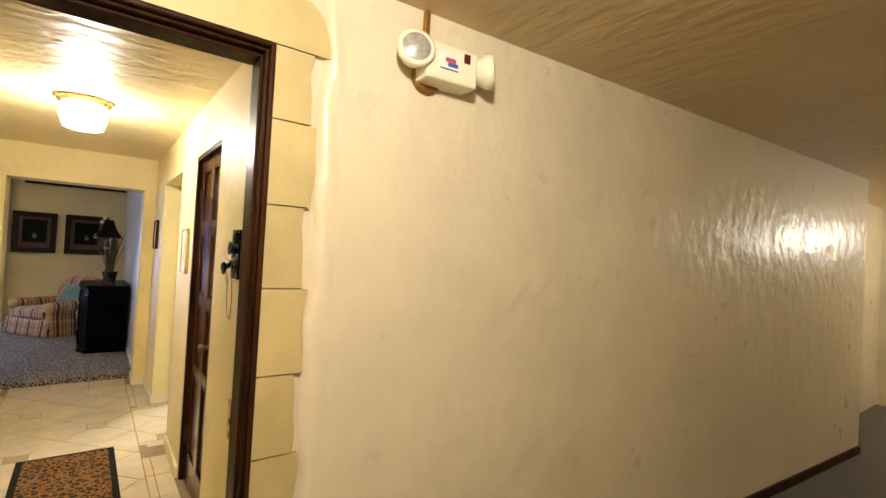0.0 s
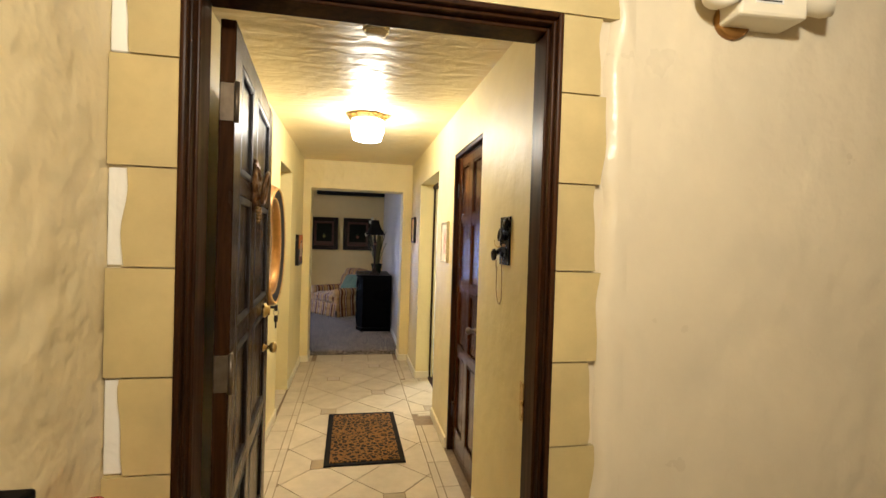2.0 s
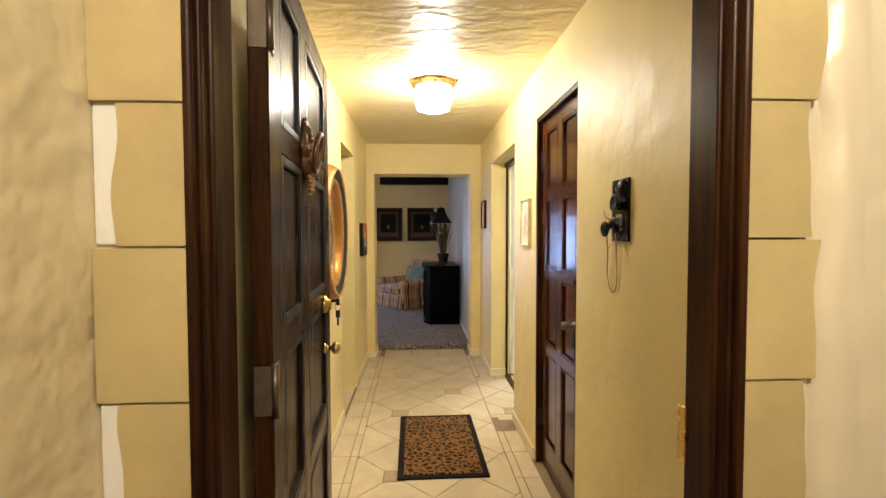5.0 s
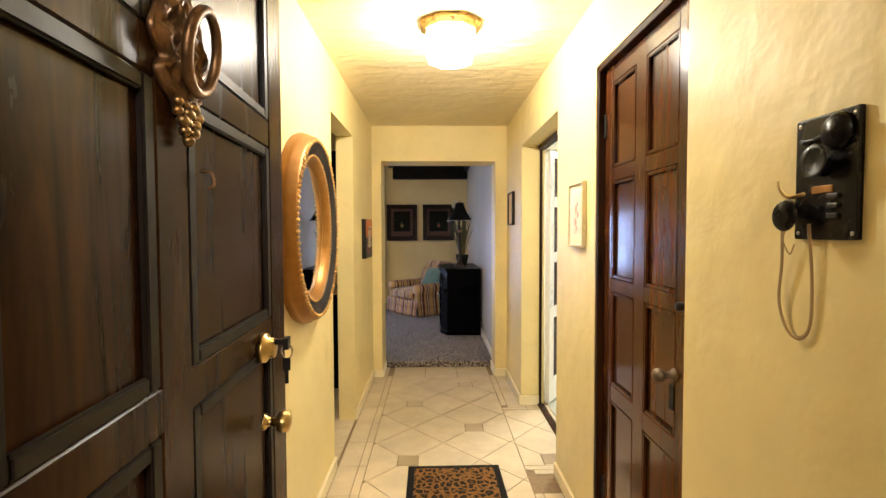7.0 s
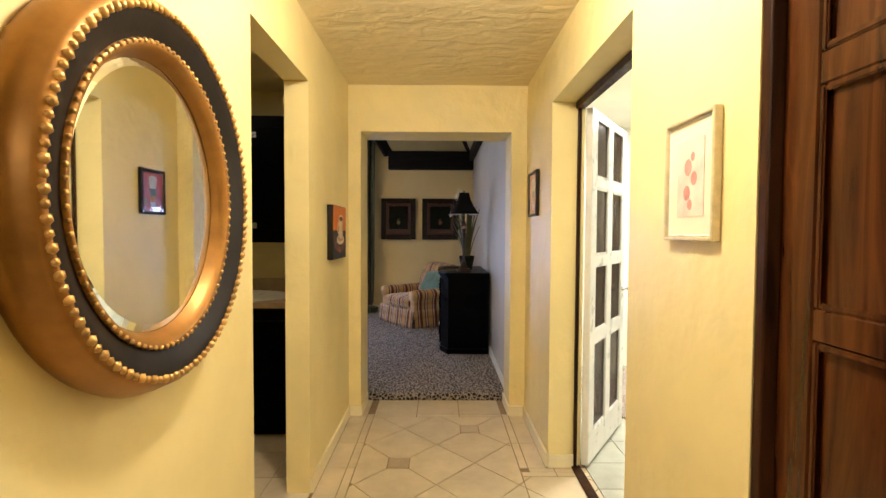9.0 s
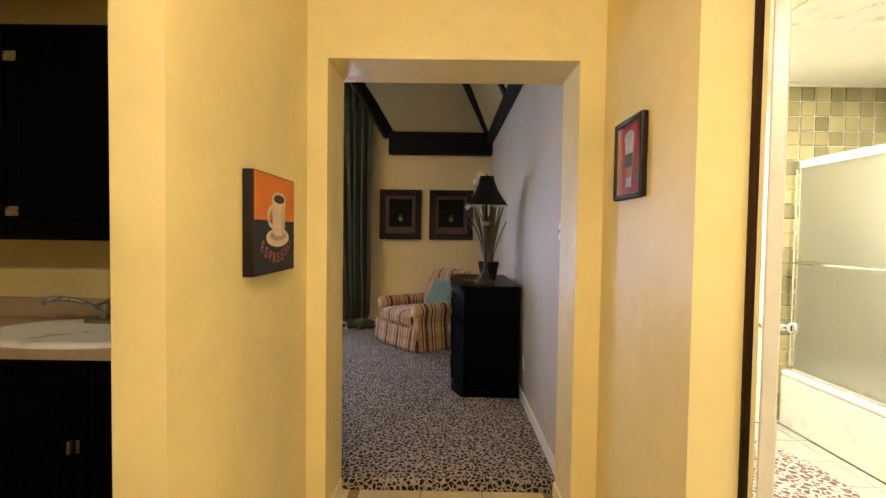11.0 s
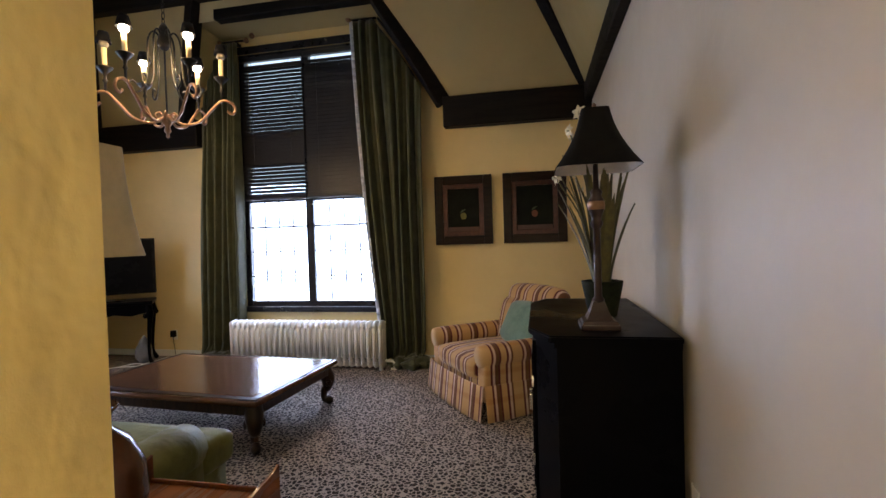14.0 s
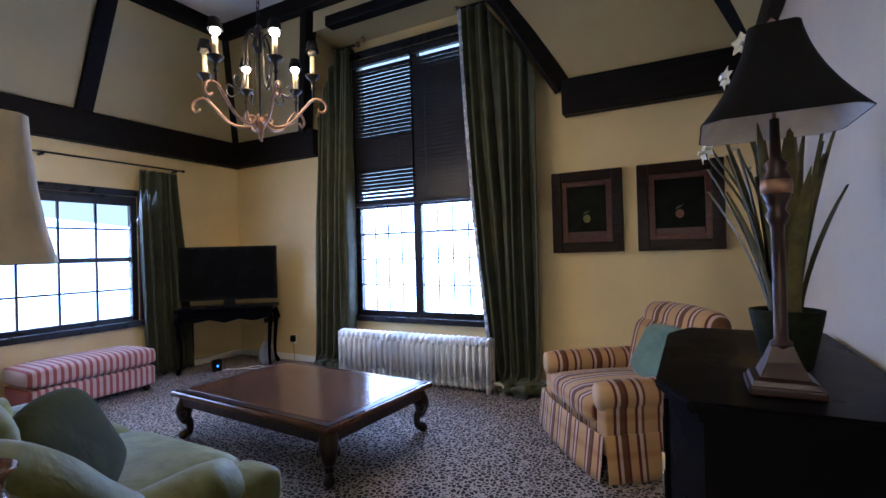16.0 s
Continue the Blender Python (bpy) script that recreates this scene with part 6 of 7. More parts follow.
pl = thing("flower_pot", pose(0.478, 7.835, CT), "dark pot of pale artificial daffodils on the cabinet", "plant")
part("pot", lathe([(0.055, 0), (0.062, 0.01), (0.086, 0.13), (0.092, 0.165), (0.080, 0.167), (0.076, 0.14), (0.0, 0.135)], 26), plain("mossy_dark_pot", (0.013, 0.016, 0.008), 0.8, 0, 0.5, 30, 0.6, 0.1), pl, "", True)
LEAF = plain("dry_green_leaf", (0.088, 0.078, 0.022), 0.6, 0, 0.4, 30)
PETAL = plain("cream_petal", (0.70, 0.64, 0.46), 0.6, 0, 0.15, 30)
rnd = random.Random(21)
for k in range(26):
    a = rnd.uniform(0, 6.28)
    L = rnd.uniform(0.38, 0.66)
    out = rnd.uniform(0.03, 0.16)
    wide = rnd.uniform(0.010, 0.020)
    bm = bmesh.new()
    prev = None
    for j in range(9):
        t = j / 8
        w = wide * (0.6 + 0.8 * t) * (1 - t ** 4) + 0.001
        c = Vector((0.03 * math.cos(a) + out * t ** 1.6 * math.cos(a), 0.03 * math.sin(a) + out * t ** 1.6 * math.sin(a), 0.11 + L * t))
        side = Vector((-math.sin(a), math.cos(a), 0))
        pr = [bm.verts.new(c - side * w), bm.verts.new(c + Vector((math.cos(a), math.sin(a), 0)) * 0.006), bm.verts.new(c + side * w)]
        if prev:
            bm.faces.new((prev[0], prev[1], pr[1], pr[0]))
            bm.faces.new((prev[1], prev[2], pr[2], pr[1]))
        prev = pr
    part("leaf", bm, LEAF, pl, "", True)
for k in range(9):
    a = rnd.uniform(1.6, 4.4)
    h = rnd.uniform(0.45, 0.80)
    out = rnd.uniform(0.10, 0.20)
    top = Vector((out * math.cos(a), out * math.sin(a), 0.11 + h))
    st = part("stem", tube(smooth_curve([(0.02 * math.cos(a), 0.02 * math.sin(a), 0.11), (0.4 * out * math.cos(a), 0.4 * out * math.sin(a), 0.11 + h * 0.6), top], 5), 0.0035, 6), LEAF, pl, "", True)
    bm = bmesh.new()
    face = Vector((math.cos(a) - 0.5, math.sin(a) - 0.6, 0.1)).normalized()
    u = face.orthogonal().normalized()
    v = face.cross(u)
    for i in range(6):
        b = 2 * math.pi * i / 6
        d = u * math.cos(b) + v * math.sin(b)
        e = face.cross(d)
        q = [top, top + d * 0.017 + e * 0.012 + face * 0.004, top + d * 0.037, top + d * 0.017 - e * 0.012 + face * 0.004]
        bm.faces.new([bm.verts.new(p) for p in q])
    tube([top, top + face * 0.009, top + face * 0.018], [0.004, 0.006, 0.009], 8, bm)
    part("blossom", bm, PETAL, st, "cream daffodil blossom")

# ---- coffee table ----
tb = thing("coffee_table", pose(-2.165, 8.585, F, 0, 0, -4.0), "large dark polished coffee table with carved cabriole legs", "coffee table")
TW, TD, TH = 0.755, 0.50, 0.345
bm = rbox(-TW, TW, -TD, TD, TH - 0.042, TH - 0.006, 0.016, 4)
part("top_edge", bm, TABLEWOOD, tb, "moulded table edge", True)
part("tabletop", rbox(-TW + 0.075, TW - 0.075, -TD + 0.075, TD - 0.075, TH - 0.02, TH, 0.003, 1), TABLEWOOD, tb, "polished veneer top")
part("top_border", boxes((-TW + 0.03, TW - 0.03, -TD + 0.03, -TD + 0.074, TH - 0.01, TH - 0.002), (-TW + 0.03, TW - 0.03, TD - 0.074, TD - 0.03, TH - 0.01, TH - 0.002), (-TW + 0.03, -TW + 0.074, -TD + 0.074, TD - 0.074, TH - 0.01, TH - 0.002), (TW - 0.074, TW - 0.03, -TD + 0.074, TD - 0.074, TH - 0.01, TH - 0.002)), TABLELEG, tb)
for q in ((-TW + 0.08, TW - 0.08, -TD + 0.03, -TD + 0.055), (-TW + 0.08, TW - 0.08, TD - 0.055, TD - 0.03), (-TW + 0.03, -TW + 0.055, -TD + 0.08, TD - 0.08), (TW - 0.055, TW - 0.03, -TD + 0.08, TD - 0.08)):
    part("apron", rbox(q[0], q[1], q[2], q[3], TH - 0.105, TH - 0.04, 0.006), TABLELEG, tb)


def cabriole(h, knee, foot, d):
    """A leg that swells out along the diagonal d at the knee and curls at the foot."""
    pts = [(0.0, h), (0.012, h - 0.05), (0.032, h - 0.10), (0.022, h - 0.16), (0.0, h * 0.38), (0.002, h * 0.16), (0.026, 0.045), (0.045, 0.028)]
    rad_ = [knee, knee * 1.05, knee * 1.0, knee * 0.72, knee * 0.50, knee * 0.42, foot, foot * 0.7]
    c = smooth_curve([(p * d[0], p * d[1], z) for p, z in pts], 4)
    rr = []
    for i in range(len(pts) - 1):
        for k in range(4):
            rr.append(rad_[i] + (rad_[i + 1] - rad_[i]) * k / 4)
    rr.append(rad_[-1])
    bm = tube(c, rr, 12)
    q = bmesh.ops.create_uvsphere(bm, u_segments=12, v_segments=8, radius=foot * 1.15)
    bmesh.ops.translate(bm, verts=q["verts"], vec=(0.036 * d[0], 0.036 * d[1], foot * 1.15))
    for s in (-1, 1):
        c2 = [(d[0] * (0.018 + 0.018 * math.cos(a)) - d[1] * s * 0.05, d[1] * (0.018 + 0.018 * math.cos(a)) + d[0] * s * 0.05, h - 0.115 + 0.02 * math.sin(a)) for a in [i / 10 * 6.28 for i in range(10)]]
        tube(c2, 0.010, 6, bm, True)
    return bm


for sx in (-1, 1):
    for sy in (-1, 1):
        leg = part("leg", cabriole(TH - 0.045, 0.054, 0.029, (sx * 0.75, sy * 0.75)), TABLELEG, tb, "carved cabriole leg", True)
        leg.location = (sx * (TW - 0.085), sy * (TD - 0.085), 0)

# ---- sofa, end table, lamp ----
so = thing("sofa", pose(-2.25, 6.87, F, 0, 0, 180), "green velvet sofa with rolled arms and loose cushions", "sofa")
# local front is -y, turned towards the windows; local +x is the far arm
bm = bmesh.new()
puff(bm, -1.02, 1.02, -0.62, 0.30, 0.06, 0.30, 0.04, 0.0)
part("base", bm, GREENVELVET, so, "", True)
for x0, x1 in ((-0.80, 0.0), (0.0, 0.80)):
    bm = bmesh.new()
    puff(bm, x0 + 0.003, x1 - 0.003, -0.66, 0.16, 0.28, 0.42, 0.05, 0.03)
    part("seat_cushion", bm, GREENVELVET, so, "", True)
    bm = bmesh.new()
    puff(bm, x0 + 0.01, x1 - 0.01, -0.09, 0.09, -0.20, 0.22, 0.07, 0.035, Matrix.Translation((0, 0.12, 0.60)) @ pose(0, 0, 0, -12, 0, 0))
    part("back_cushion", bm, GREENVELVET, so, "", True)
bm = bmesh.new()
puff(bm, -0.98, 0.98, 0.20, 0.40, 0.06, 0.72, 0.07, 0.01)
part("backrest", bm, GREENVELVET, so, "", True)
for x in (-0.93, 0.93):
    bm = bmesh.new()
    rolled_arm(bm, x, 0.20, -0.46, 0.32, 0.06, 0.395, 0.115)
    part("arm", bm, GREENVELVET, so, "", True)
    bm = bmesh.new()
    puff(bm, x - 0.11, x + 0.11, -0.655, -0.44, 0.27, 0.415, 0.045, 0.01)
    part("cushion_corner", bm, GREENVELVET, so, "", True)
    k = 1 if x > 0 else -1
    wing = smooth_curve([(0.90 * k, 0.36, 0.70), (0.915 * k, 0.22, 0.705), (0.925 * k, 0.10, 0.63), (0.93 * k, -0.01, 0.51), (0.93 * k, -0.12, 0.405)], 6)
    part("arm_wing", tube(wing, 0.105, 18), GREENVELVET, so, "curved end of the sofa back", True)
for i, (x, ry, mt) in enumerate(((-0.66, -48, DARKGREEN), (-0.42, -15, GREENVELVET))):
    th = thing("throw_pillow", so.matrix_basis @ pose(x, -0.16 + 0.10 * i, 0.45), "dark green throw pillow on the sofa" if i == 0 else "green velvet throw pillow on the sofa", "cushion")
    bm = bmesh.new()
    puff(bm, -0.21, 0.21, -0.065, 0.065, 0.0, 0.33, 0.06, 0.05, pose(0, 0, 0.0, -24, ry * 0.2, ry))
    part("cover", bm, mt, th, "", True)

et = thing("end_table", pose(-0.89, 6.64, F), "reddish wooden tray top end table with scalloped pierced sides", "end table")
part("tabletop", rbox(-0.235, 0.235, -0.31, 0.31, 0.44, 0.462, 0.004), ENDWOOD, et)


def gallery(length, h):
    n = 28
    top = []
    for i in range(n + 1):
        t = i / n
        s = abs(2 * t - 1)
        top.append((-length / 2 + length * t, h * (0.42 + 0.58 * s ** 1.6) + 0.006 * math.sin(18 * t)))
    return [(-length / 2, -0.10), (length / 2, -0.10)] + top[::-1]


for x in (-0.243, 0.235):
    bm = prism(gallery(0.62, 0.10), 0, 0.010)
    bm.transform(Matrix.Translation((x, 0, 0.455)) @ Matrix(((0, 0, 1, 0), (1, 0, 0, 0), (0, 1, 0, 0), (0, 0, 0, 1))))
    g = part("gallery_side", bm, ENDWOOD, et, "scalloped side board")
    # the board is uncut; a black oval paints the dark of the hand hole
    bm = prism(disc(0, 0, 0.05, 0.016, 20), 0, 0.0125)
    bm.transform(Matrix.Translation((x - 0.001, 0, 0.405)) @ Matrix(((0, 0, 1, 0), (1, 0, 0, 0), (0, 1, 0, 0), (0, 0, 0, 1))))
    part("hand_hole_shade", bm, BLACKFRAME, g, "black oval standing for the shade inside a hand hole")
for y in (-0.305, 0.297):
    part("gallery_end", rbox(-0.233, 0.233, y, y + 0.010, 0.40, 0.475, 0.003), ENDWOOD, et)
for sx in (-1, 1):
    for sy in (-1, 1):
        part("leg", rbox(sx * 0.215 - 0.02, sx * 0.215 + 0.02, sy * 0.285 - 0.02, sy * 0.285 + 0.02, 0.0, 0.44, 0.005), ENDWOOD, et)
part("lower_shelf", rbox(-0.20, 0.20, -0.27, 0.27, 0.14, 0.158, 0.004), ENDWOOD, et)
vl = thing("vase_lamp", pose(-0.875, 6.50, F + 0.462), "brown glazed vase lamp with cream shade on end table", "lamp")
part("vase", lathe([(0.07, 0), (0.075, 0.015), (0.11, 0.10), (0.126, 0.20), (0.12, 0.27), (0.09, 0.335), (0.056, 0.365), (0.050, 0.385), (0.058, 0.408), (0.070, 0.420), (0.067, 0.423), (0.045, 0.405), (0.028, 0.37)], 34), POTTERY, vl, "", True)
part("candle_tube", lathe([(0.028, 0.38), (0.027, 0.80), (0.006, 0.80)], 18), IVORY, vl, "ivory tube", True)
bell_shade(vl, 0.783, 1.05, 0.138, 0.098, SHADE, SHADE, 0.42, square=True)
part("finial", lathe([(0.004, 1.03), (0.016, 1.065), (0.022, 1.085), (0.010, 1.105), (0.0, 1.115)], 14), IRON, vl, "", True)

# ---- ottoman, television ----
ot = thing("ottoman", pose(-4.56, 8.38, F), "red and cream striped ottoman on bun feet", "ottoman")
bm = bmesh.new()
puff(bm, -0.26, 0.22, -0.49, 0.49, 0.05, 0.24, 0.03, 0.0)
part("base", bm, TICKING, ot, "", True)
bm = bmesh.new()
puff(bm, -0.27, 0.23, -0.50, 0.50, 0.245, 0.40, 0.05, 0.02)
part("lid_cushion", bm, TICKING, ot, "", True)
for sx in (-0.21, 0.17):
    for sy in (-0.42, 0.42):
        part("bun_foot", lathe([(0.02, 0), (0.032, 0.02), (0.03, 0.045), (0.018, 0.055)], 14, Matrix.Translation((sx, sy, 0))), TABLELEG, ot, "", True)

TVM = pose(-4.36, 9.70, F, 0, 0, 38)
ts = thing("tv_stand", TVM, "black carved television stand with cabriole legs", "stand")
part("top", rbox(-0.50, 0.50, -0.20, 0.24, 0.66, 0.70, 0.012), BLACKWOOD, ts)
bm = prism([(-0.46, 0.58), (-0.30, 0.55), (-0.15, 0.575), (0.0, 0.54), (0.15, 0.575), (0.30, 0.55), (0.46, 0.58), (0.46, 0.66), (-0.46, 0.66)], 0, 0.02)
bm.transform(Matrix(((1, 0, 0, 0), (0, 0, 1, -0.19), (0, 1, 0, 0), (0, 0, 0, 1))))
part("apron", bm, BLACKWOOD, ts)
for sx in (-1, 1):
    for sy, y in ((-1, -0.16), (1, 0.19)):
        leg = part("leg", cabriole(0.66, 0.034, 0.022, (sx * 0.7, sy * 0.7)), BLACKWOOD, ts, "", True)
        leg.location = (sx * 0.45, y, 0)
tv = thing("television", TVM @ pose(0, 0.02, 0.70), "black flat television on the carved stand", "television")
part("screen_case", rbox(-0.52, 0.52, -0.02, 0.03, 0.07, 0.67, 0.008), BAKELITE, tv)
part("screen", boxes((-0.495, 0.495, -0.0225, -0.019, 0.10, 0.65)), SCREEN, tv)
part("neck", rbox(-0.06, 0.06, -0.005, 0.02, 0.012, 0.08, 0.004), BAKELITE, tv)
part("foot", rbox(-0.22, 0.22, -0.11, 0.12, 0.0, 0.014, 0.006), BAKELITE, tv)
box_ = thing("set_top_box", TVM @ pose(0.0, -0.13, 0.70), "small black box with a dial before the television", "box")
part("case", rbox(-0.03, 0.03, -0.02, 0.02, 0, 0.035, 0.006), BAKELITE, box_)
modem = thing("modem", pose(-4.40, 9.56, F), "small black modem with a blue light on the carpet", "modem")
part("case", rbox(-0.025, 0.025, -0.05, 0.05, 0, 0.13, 0.008), BAKELITE, modem)
part("status_light", rbox(0.0245, 0.0275, -0.02, 0.0, 0.05, 0.07, 0.001, 1), glow("blue_status_light", (0.05, 0.25, 1.0), 4), modem, "blue status light")
for k, pts in enumerate(([(-4.36, 9.60, F + 0.006), (-4.20, 9.75, F + 0.006), (-4.05, 9.80, F + 0.006), (-4.02, 9.95, F + 0.006), (-3.99, 10.2, F + 0.006)],
                         [(-4.38, 9.66, F + 0.006), (-4.25, 9.70, F + 0.006), (-4.15, 9.90, F + 0.006), (-4.0, 9.88, F + 0.006)])):
    solo("cable", tube(smooth_curve(pts, 6), 0.005, 6), ENAMEL, "white cable trailing over the carpet", "cable", smooth=True)
pg = thing("wall_plug", Matrix.Translation((-3.97, Y1, 0.30)) @ FACE_NEAR, "black plug adapter in a wall outlet", "plug")
part("plate", rbox(-0.037, 0.037, -0.058, 0.058, 0, 0.006, 0.002), PLASTIC, pg)
part("adapter", rbox(-0.028, 0.028, -0.02, 0.055, 0.006, 0.05, 0.008), BAKELITE, pg)
part("cord", tube(smooth_curve([(0, -0.02, 0.03), (0.0, -0.10, 0.02), (0.01, -0.20, 0.02), (0.02, -0.238, 0.03)]), 0.003, 6), BAKELITE, pg)
dk = thing("cable_bag", pose(-4.10, 9.98, F), "crumpled grey bag on the carpet beside the stand", "bag")
bm = bmesh.new()
q = bmesh.ops.create_icosphere(bm, subdivisions=3, radius=1.0)
for v in q["verts"]:
    d = v.co.copy()
    r = 1 + 0.12 * math.sin(6 * d.x + 1) + 0.1 * math.sin(8 * d.y) + 0.08 * math.sin(11 * d.z)
    t = (d.z + 1) / 2
    v.co = Vector((d.x * 0.12 * r * (1 - 0.6 * t), d.y * 0.09 * r * (1 - 0.6 * t), 0.30 * t ** 1.2))
part("bag_cloth", bm, cloth("grey_bag_cloth", (0.22, 0.22, 0.23)), dk, "", True)

# ---- chandelier ----
chd = thing("chandelier", pose(-2.262, 8.37, 2.06), "wrought iron six arm chandelier with small black shades", "chandelier")
part("bottom_finial", lathe([(0.0, 0.0), (0.012, 0.012), (0.008, 0.03), (0.022, 0.05), (0.016, 0.08), (0.036, 0.11), (0.03, 0.13), (0.04, 0.15), (0.012, 0.165)], 18), BRONZE, chd, "", True)
part("centre_rod", lathe([(0.006, 0.16), (0.006, 0.62), (0.02, 0.60), (0.045, 0.64), (0.03, 0.70), (0.035, 0.74), (0.012, 0.78)], 16), IRON, chd, "", True)
for i in range(6):
    a = radians(60 * i + 34)
    ca, sa = math.cos(a), math.sin(a)
    prof = [(0.03, 0.14), (0.10, 0.10), (0.20, 0.13), (0.28, 0.22), (0.345, 0.285), (0.41, 0.27), (0.43, 0.225), (0.405, 0.195), (0.375, 0.215)]
    arm = part("arm", tube(smooth_curve([(r * ca, r * sa, z) for r, z in prof], 6), 0.0095, 8), BRONZE, chd, "scrolled iron arm", True)
    prof2 = [(0.02, 0.13), (0.045, 0.17), (0.075, 0.15), (0.06, 0.12)]
    part("small_scroll", tube(smooth_curve([(r * math.cos(a + 0.5), r * math.sin(a + 0.5), z) for r, z in prof2], 5), 0.007, 6), BRONZE, chd, "", True)
    prof3 = [(0.02, 0.68), (0.06, 0.72), (0.095, 0.66), (0.10, 0.50), (0.12, 0.36), (0.17, 0.30), (0.215, 0.33), (0.20, 0.38), (0.17, 0.36)]
    part("upper_scroll", tube(smooth_curve([(r * ca, r * sa, z) for r, z in prof3], 5), 0.0065, 6), IRON, chd, "", True)
    m = Matrix.Translation((0.345 * ca, 0.345 * sa, 0.385))
    cup = part("drip_cup", lathe([(0.007, -0.105), (0.008, -0.04), (0.016, -0.03), (0.009, -0.01), (0.014, 0.02), (0.03, 0.035), (0.048, 0.055), (0.05, 0.06), (0.02, 0.05)], 18, m), IRON, chd, "", True)
    part("candle_tube", lathe([(0.0155, 0.045), (0.0155, 0.185), (0.004, 0.187)], 14, m), IVORY, cup, "ivory candle tube", True)
    part("bulb", lathe([(0.006, 0.185), (0.026, 0.198), (0.029, 0.214), (0.018, 0.236), (0.0, 0.248)], 12, m), BULBGLOW if i not in (0, 3) else DEADBULB, cup, "lit candle bulb" if i not in (0, 3) else "unlit candle bulb", True).visible_shadow = False
    bm = lathe([(0.046, 0.218), (0.030, 0.288)], 20, m)
    for f in [f for f in bm.faces if len(f.verts) > 4]:
        bm.faces.remove(f)
    sh = part("mini_shade", bm, BLACKSHADE, cup, "small black shade", True)
    sh.modifiers.new("thickness", "SOLIDIFY").thickness = 0.002
links_ = bmesh.new()
for k in range(26):
    z = 0.79 + 0.04 * k
    pts = [((0.011 * math.cos(a)) if k % 2 else 0, 0 if k % 2 else 0.011 * math.cos(a), z + 0.026 * math.sin(a)) for a in [j / 10 * 6.283 for j in range(10)]]
    tube(pts, 0.003, 5, links_, True)
part("chain", links_, IRON, chd, "", True)
part("ceiling_rose", lathe([(0.06, 0.0), (0.055, -0.02), (0.015, -0.03), (0.012, -0.05)], 20, Matrix.Translation((0, 0, TOPZ - 2.06))), IRON, chd, "", True)

sw = thing("light_switch", Matrix.Translation((X1, 6.24, 1.37)) @ FACE_RIGHT @ Matrix.Diagonal((0.85, 0.82, 1, 1)), "white light switch plate on the side wall", "switch")
part("plate", rbox(-0.037, 0.037, -0.058, 0.058, 0, 0.006, 0.002), ENAMEL, sw)
part("toggle", rbox(-0.005, 0.005, -0.010, 0.012, 0.005, 0.018, 0.002), IVORY, sw)
ro = thing("wall_outlet", Matrix.Translation((X1, 7.36, 0.36)) @ FACE_RIGHT, "white outlet plate beside the cabinet", "outlet")
part("plate", rbox(-0.037, 0.037, -0.058, 0.058, 0, 0.006, 0.002), ENAMEL, ro)
structure("baseboard_living", boxes((X1 - 0.014, X1, Y0 + 0.02, Y1 - 0.001, F, F + 0.07), (WX1 + 0.3, X1 - 0.014, Y1 - 0.014, Y1, F, F + 0.07), (X0, WX0 - 0.2, Y1 - 0.014, Y1, F, F + 0.07), (X0, X0 + 0.014, Y0 + 0.02, Y1 - 0.014, F, F + 0.07)), WHITE, "low white living room baseboard", "baseboard")


# ---- floor tiles ----
def clip_poly(poly, a, b, c):
    """Keeps the side of a convex outline where a x + b y <= c."""
    out = []
    for i in range(len(poly)):
        p, q = poly[i], poly[(i + 1) % len(poly)]
        dp, dq = a * p[0] + b * p[1] - c, a * q[0] + b * q[1] - c
        if dp <= 0:
            out.append(p)
        if dp * dq < 0:
            t = dp / (dp - dq)
            out.append((p[0] + (q[0] - p[0]) * t, p[1] + (q[1] - p[1]) * t))
    return out


def shrink(poly, d):
    area = sum(poly[i][0] * poly[(i + 1) % len(poly)][1] - poly[(i + 1) % len(poly)][0] * poly[i][1] for i in range(len(poly)))
    if area < 0:
        poly = poly[::-1]
    res = list(poly)
    for i in range(len(poly)):
        (x0, y0), (x1, y1) = poly[i], poly[(i + 1) % len(poly)]
        L = math.hypot(x1 - x0, y1 - y0)
        if L < 1e-6:
            continue
        nx, ny = (y1 - y0) / L, -(x1 - x0) / L
        res = clip_poly(res, nx, ny, nx * x0 + ny * y0 - d)
        if len(res) < 3:
            return []
    return res


def lay(poly, mat, name="floor_tile"):
    poly = shrink(poly, 0.0028)
    if len(poly) < 3:
        return
    area = abs(sum(poly[i][0] * poly[(i + 1) % len(poly)][1] - poly[(i + 1) % len(poly)][0] * poly[i][1] for i in range(len(poly)))) / 2
    if area < 0.0004:
        return
    clean = [poly[0]]
    for p in poly[1:]:
        if math.hypot(p[0] - clean[-1][0], p[1] - clean[-1][1]) > 1e-4:
            clean.append(p)
    part(name, prism(clean, -0.006, 0.0 + random.uniform(-0.0004, 0.0004)), mat, floor)


def rect(x0, x1, y0, y1):
    return [(x0, y0), (x1, y0), (x1, y1), (x0, y1)]


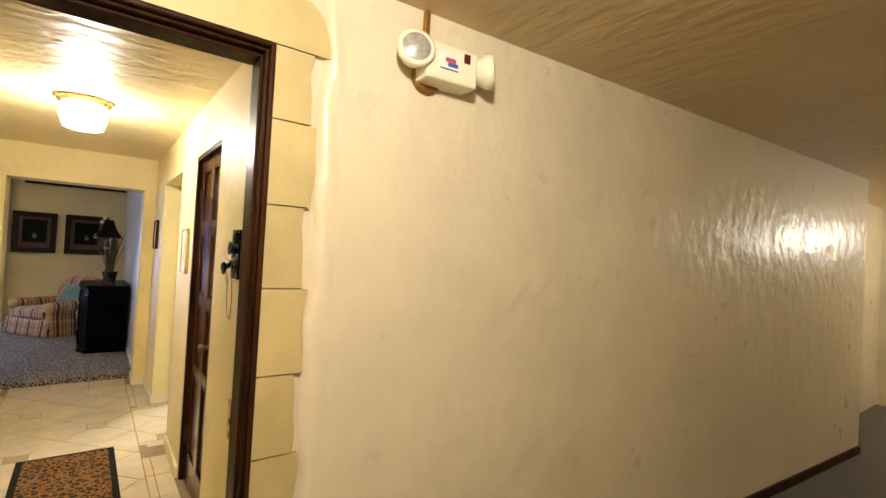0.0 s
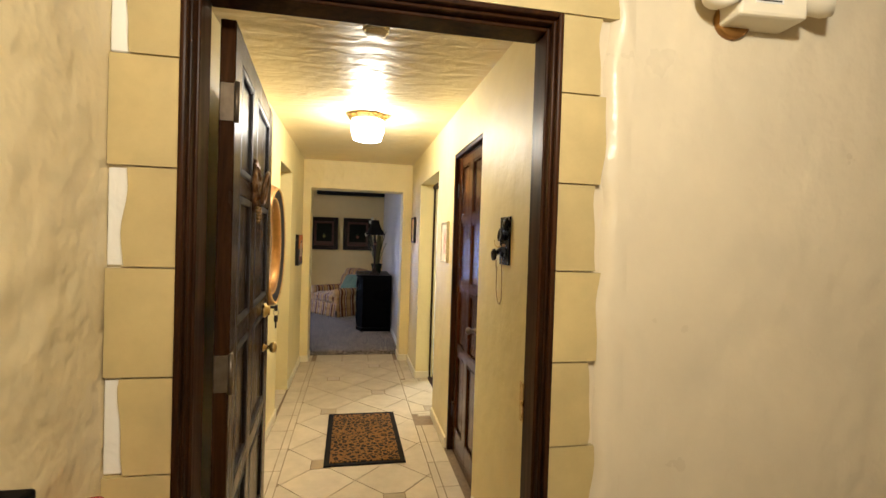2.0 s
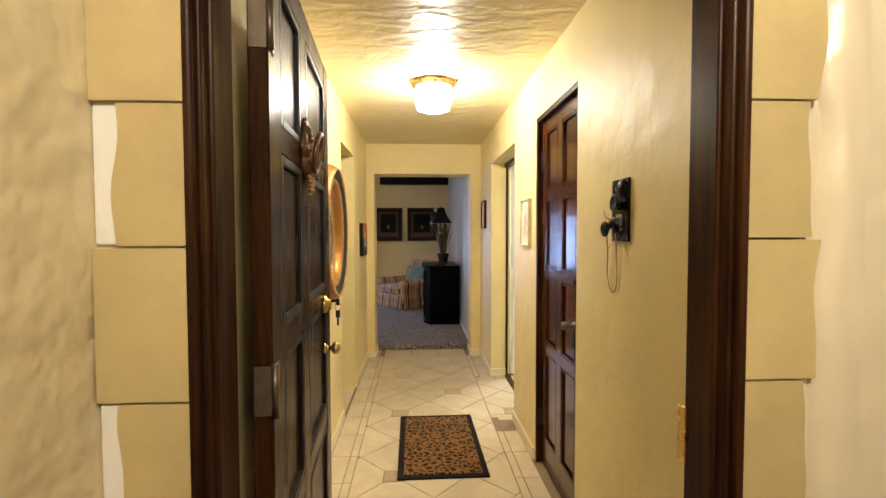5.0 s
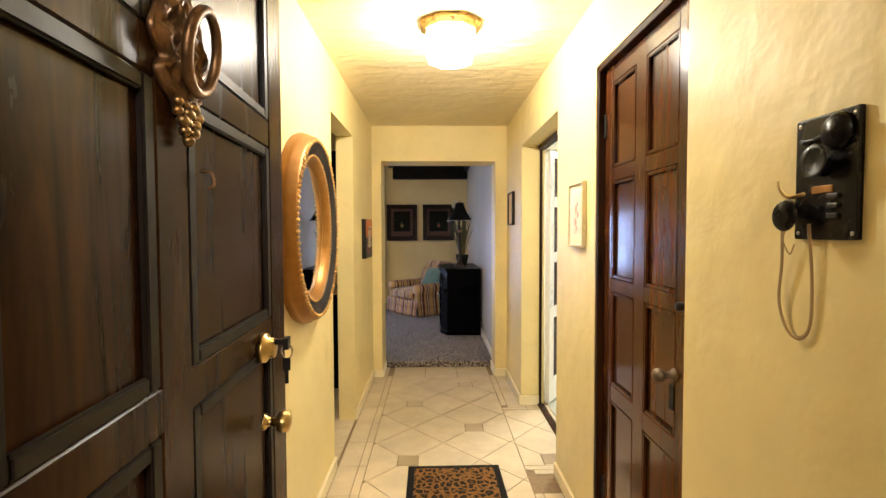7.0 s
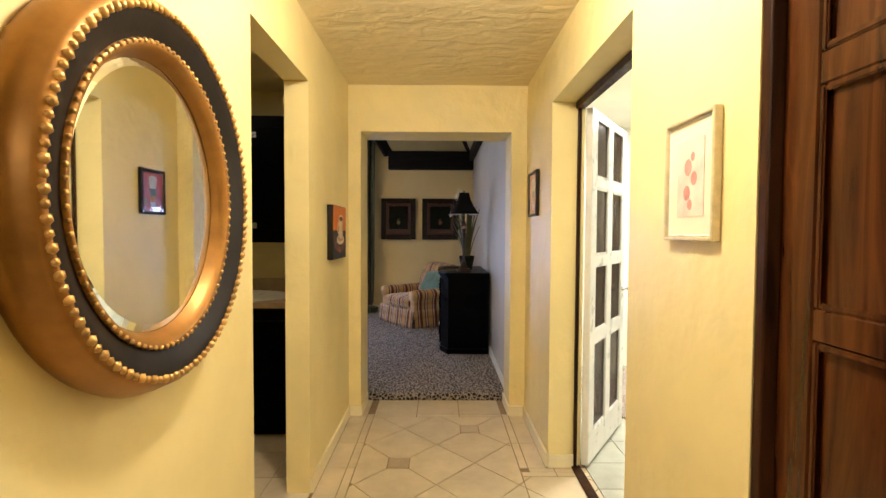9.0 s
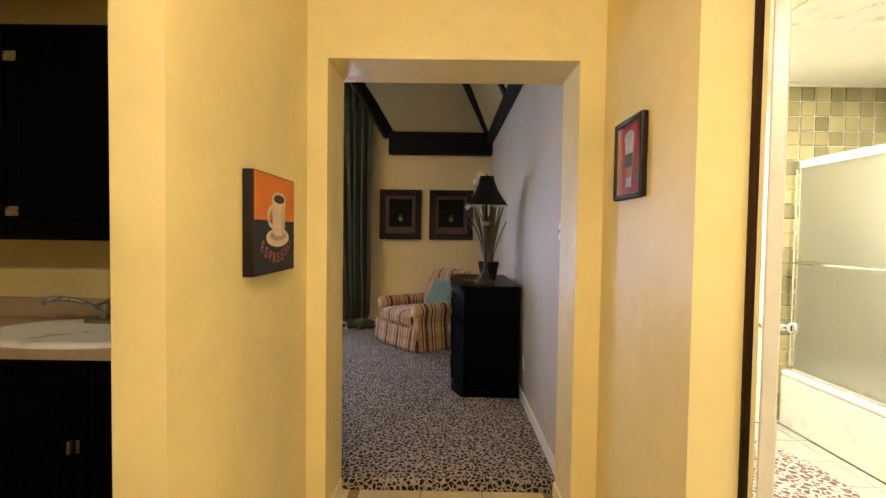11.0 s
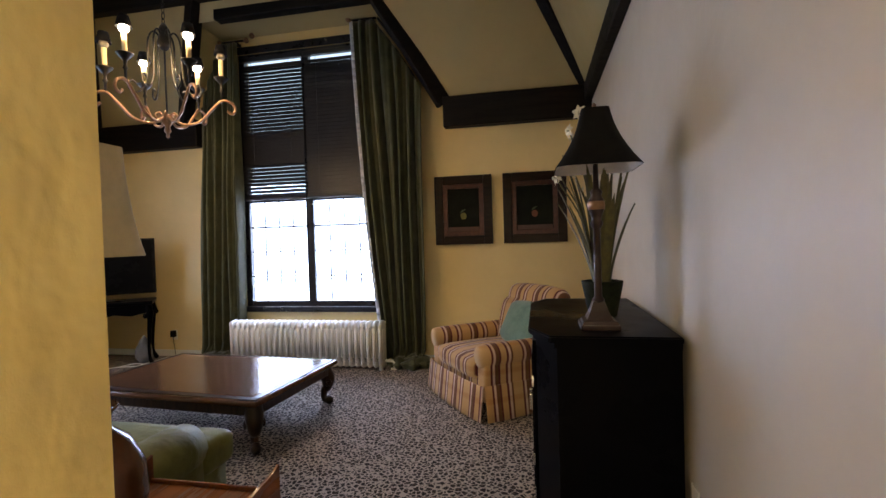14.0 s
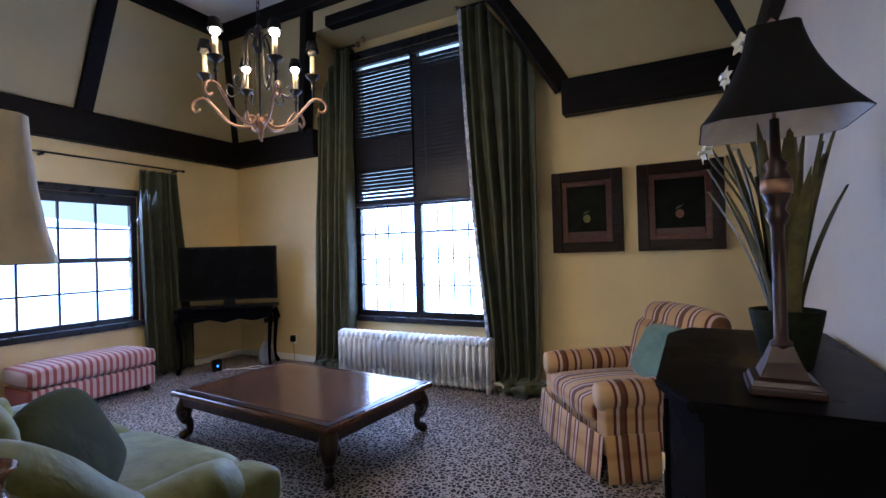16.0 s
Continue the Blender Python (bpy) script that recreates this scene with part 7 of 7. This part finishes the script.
GX, GY = 0.2275, 0.2435          # half diagonals of the tile lattice
OX, OY = -0.083, 4.122           # one accent tile
DOT = 0.064
FX0, FX1, FY0, FY1 = -0.33, 0.63, 1.50, 5.80
regions = [(FX0, FX1, FY0, FY1), (FX1, 1.02, 4.04, 4.94)]
for x0, x1, y0, y1 in regions:
    for u in range(-16, 17):
        for v in range(-16, 17):
            cx, cy = OX + (u + v) * GX, OY + (u - v) * GY
            tile = [(cx, cy), (cx + GX, cy + GY), (cx + 2 * GX, cy), (cx + GX, cy - GY)]
            for (px, py), (du, dv) in zip(tile, ((0, 0), (1, 0), (1, 1), (0, 1))):
                if (u + du) % 2 == 0 and (v + dv) % 2 == 0:
                    sx = 1 if px < cx + GX - 1e-6 else (-1 if px > cx + GX + 1e-6 else 0)
                    sy = 1 if py < cy - 1e-6 else (-1 if py > cy + 1e-6 else 0)
                    if sx:
                        tile = clip_poly(tile, -sx, 0, -sx * (px + sx * DOT))
                    else:
                        tile = clip_poly(tile, 0, -sy, -sy * (py + sy * DOT))
            for a, b, c in ((-1, 0, -x0), (1, 0, x1), (0, -1, -y0), (0, 1, y1)):
                if len(tile) > 2:
                    tile = clip_poly(tile, a, b, c)
            if len(tile) > 2:
                lay(tile, TILE)
            if u % 2 == 0 and v % 2 == 0:
                dot = rect(cx - DOT, cx + DOT, cy - DOT, cy + DOT)
                for a, b, c in ((-1, 0, -x0), (1, 0, x1), (0, -1, -y0), (0, 1, y1)):
                    if len(dot) > 2:
                        dot = clip_poly(dot, a, b, c)
                if len(dot) > 2:
                    lay(dot, TILETAN, "accent_tile")
ST = 0.05
y = 1.46
while y < 6.15:
    y2 = min(y + 0.325, 6.15)
    lay(rect(FX0 - ST, FX0, y, min(y2, 5.80 + ST)), TILE, "border_strip") if y < 5.8 else None
    lay(rect(LX + 0.014 if y < 5.75 else -0.43, FX0 - ST, y, y2), TILE, "border_tile")
    if not 3.80 < (y + y2) / 2 < 5.05:
        lay(rect(FX1, FX1 + ST, y, min(y2, 5.80 + ST)), TILE, "border_strip") if y < 5.8 else None
        lay(rect(FX1 + ST, RX - 0.014 if y < 5.75 else 0.686, y, y2), TILE, "border_tile")
    y = y2
for x0 in (FX0, FX0 + 0.32, FX0 + 0.64):
    lay(rect(x0, x0 + 0.32, 5.80, 5.80 + ST), TILE, "border_strip")
    lay(rect(x0, x0 + 0.32, 5.80 + ST, 6.15), TILE, "border_tile")
for y0, y1 in ((3.99, 4.04), (4.94, 4.99)):
    for x0, x1 in ((FX1, 0.83), (0.83, 1.02)):
        lay(rect(x0, x1, y0, y1), TILE, "border_strip")
for x0, x1 in ((FX1 + ST, 0.83), (0.83, 1.02)):
    lay(rect(x0, x1, 4.99, 5.036), TILE, "border_tile")
    lay(rect(x0, x1, 3.94, 3.99), TILE, "border_tile")
lay(rect(-0.38, 0.69, 1.285, 1.50), TILE, "border_tile")
MARBLE = piece_mat("grey_green_marble_tile", (0.50, 0.50, 0.42), 0.15, 0.12, 7, 0.03)
for i in range(6):
    for j in range(11):
        lay(rect(1.02 + i * 0.29, min(2.55, 1.02 + (i + 1) * 0.29), 3.94 + j * 0.29, 3.94 + (j + 1) * 0.29), MARBLE, "marble_tile")
for i in range(6):
    for j in range(9):
        lay(rect(-2.3 + i * 0.305, min(LX - 0.0, -2.3 + (i + 1) * 0.305), 3.40 + j * 0.305, min(6.0, 3.40 + (j + 1) * 0.305)), TILE, "kitchen_tile")
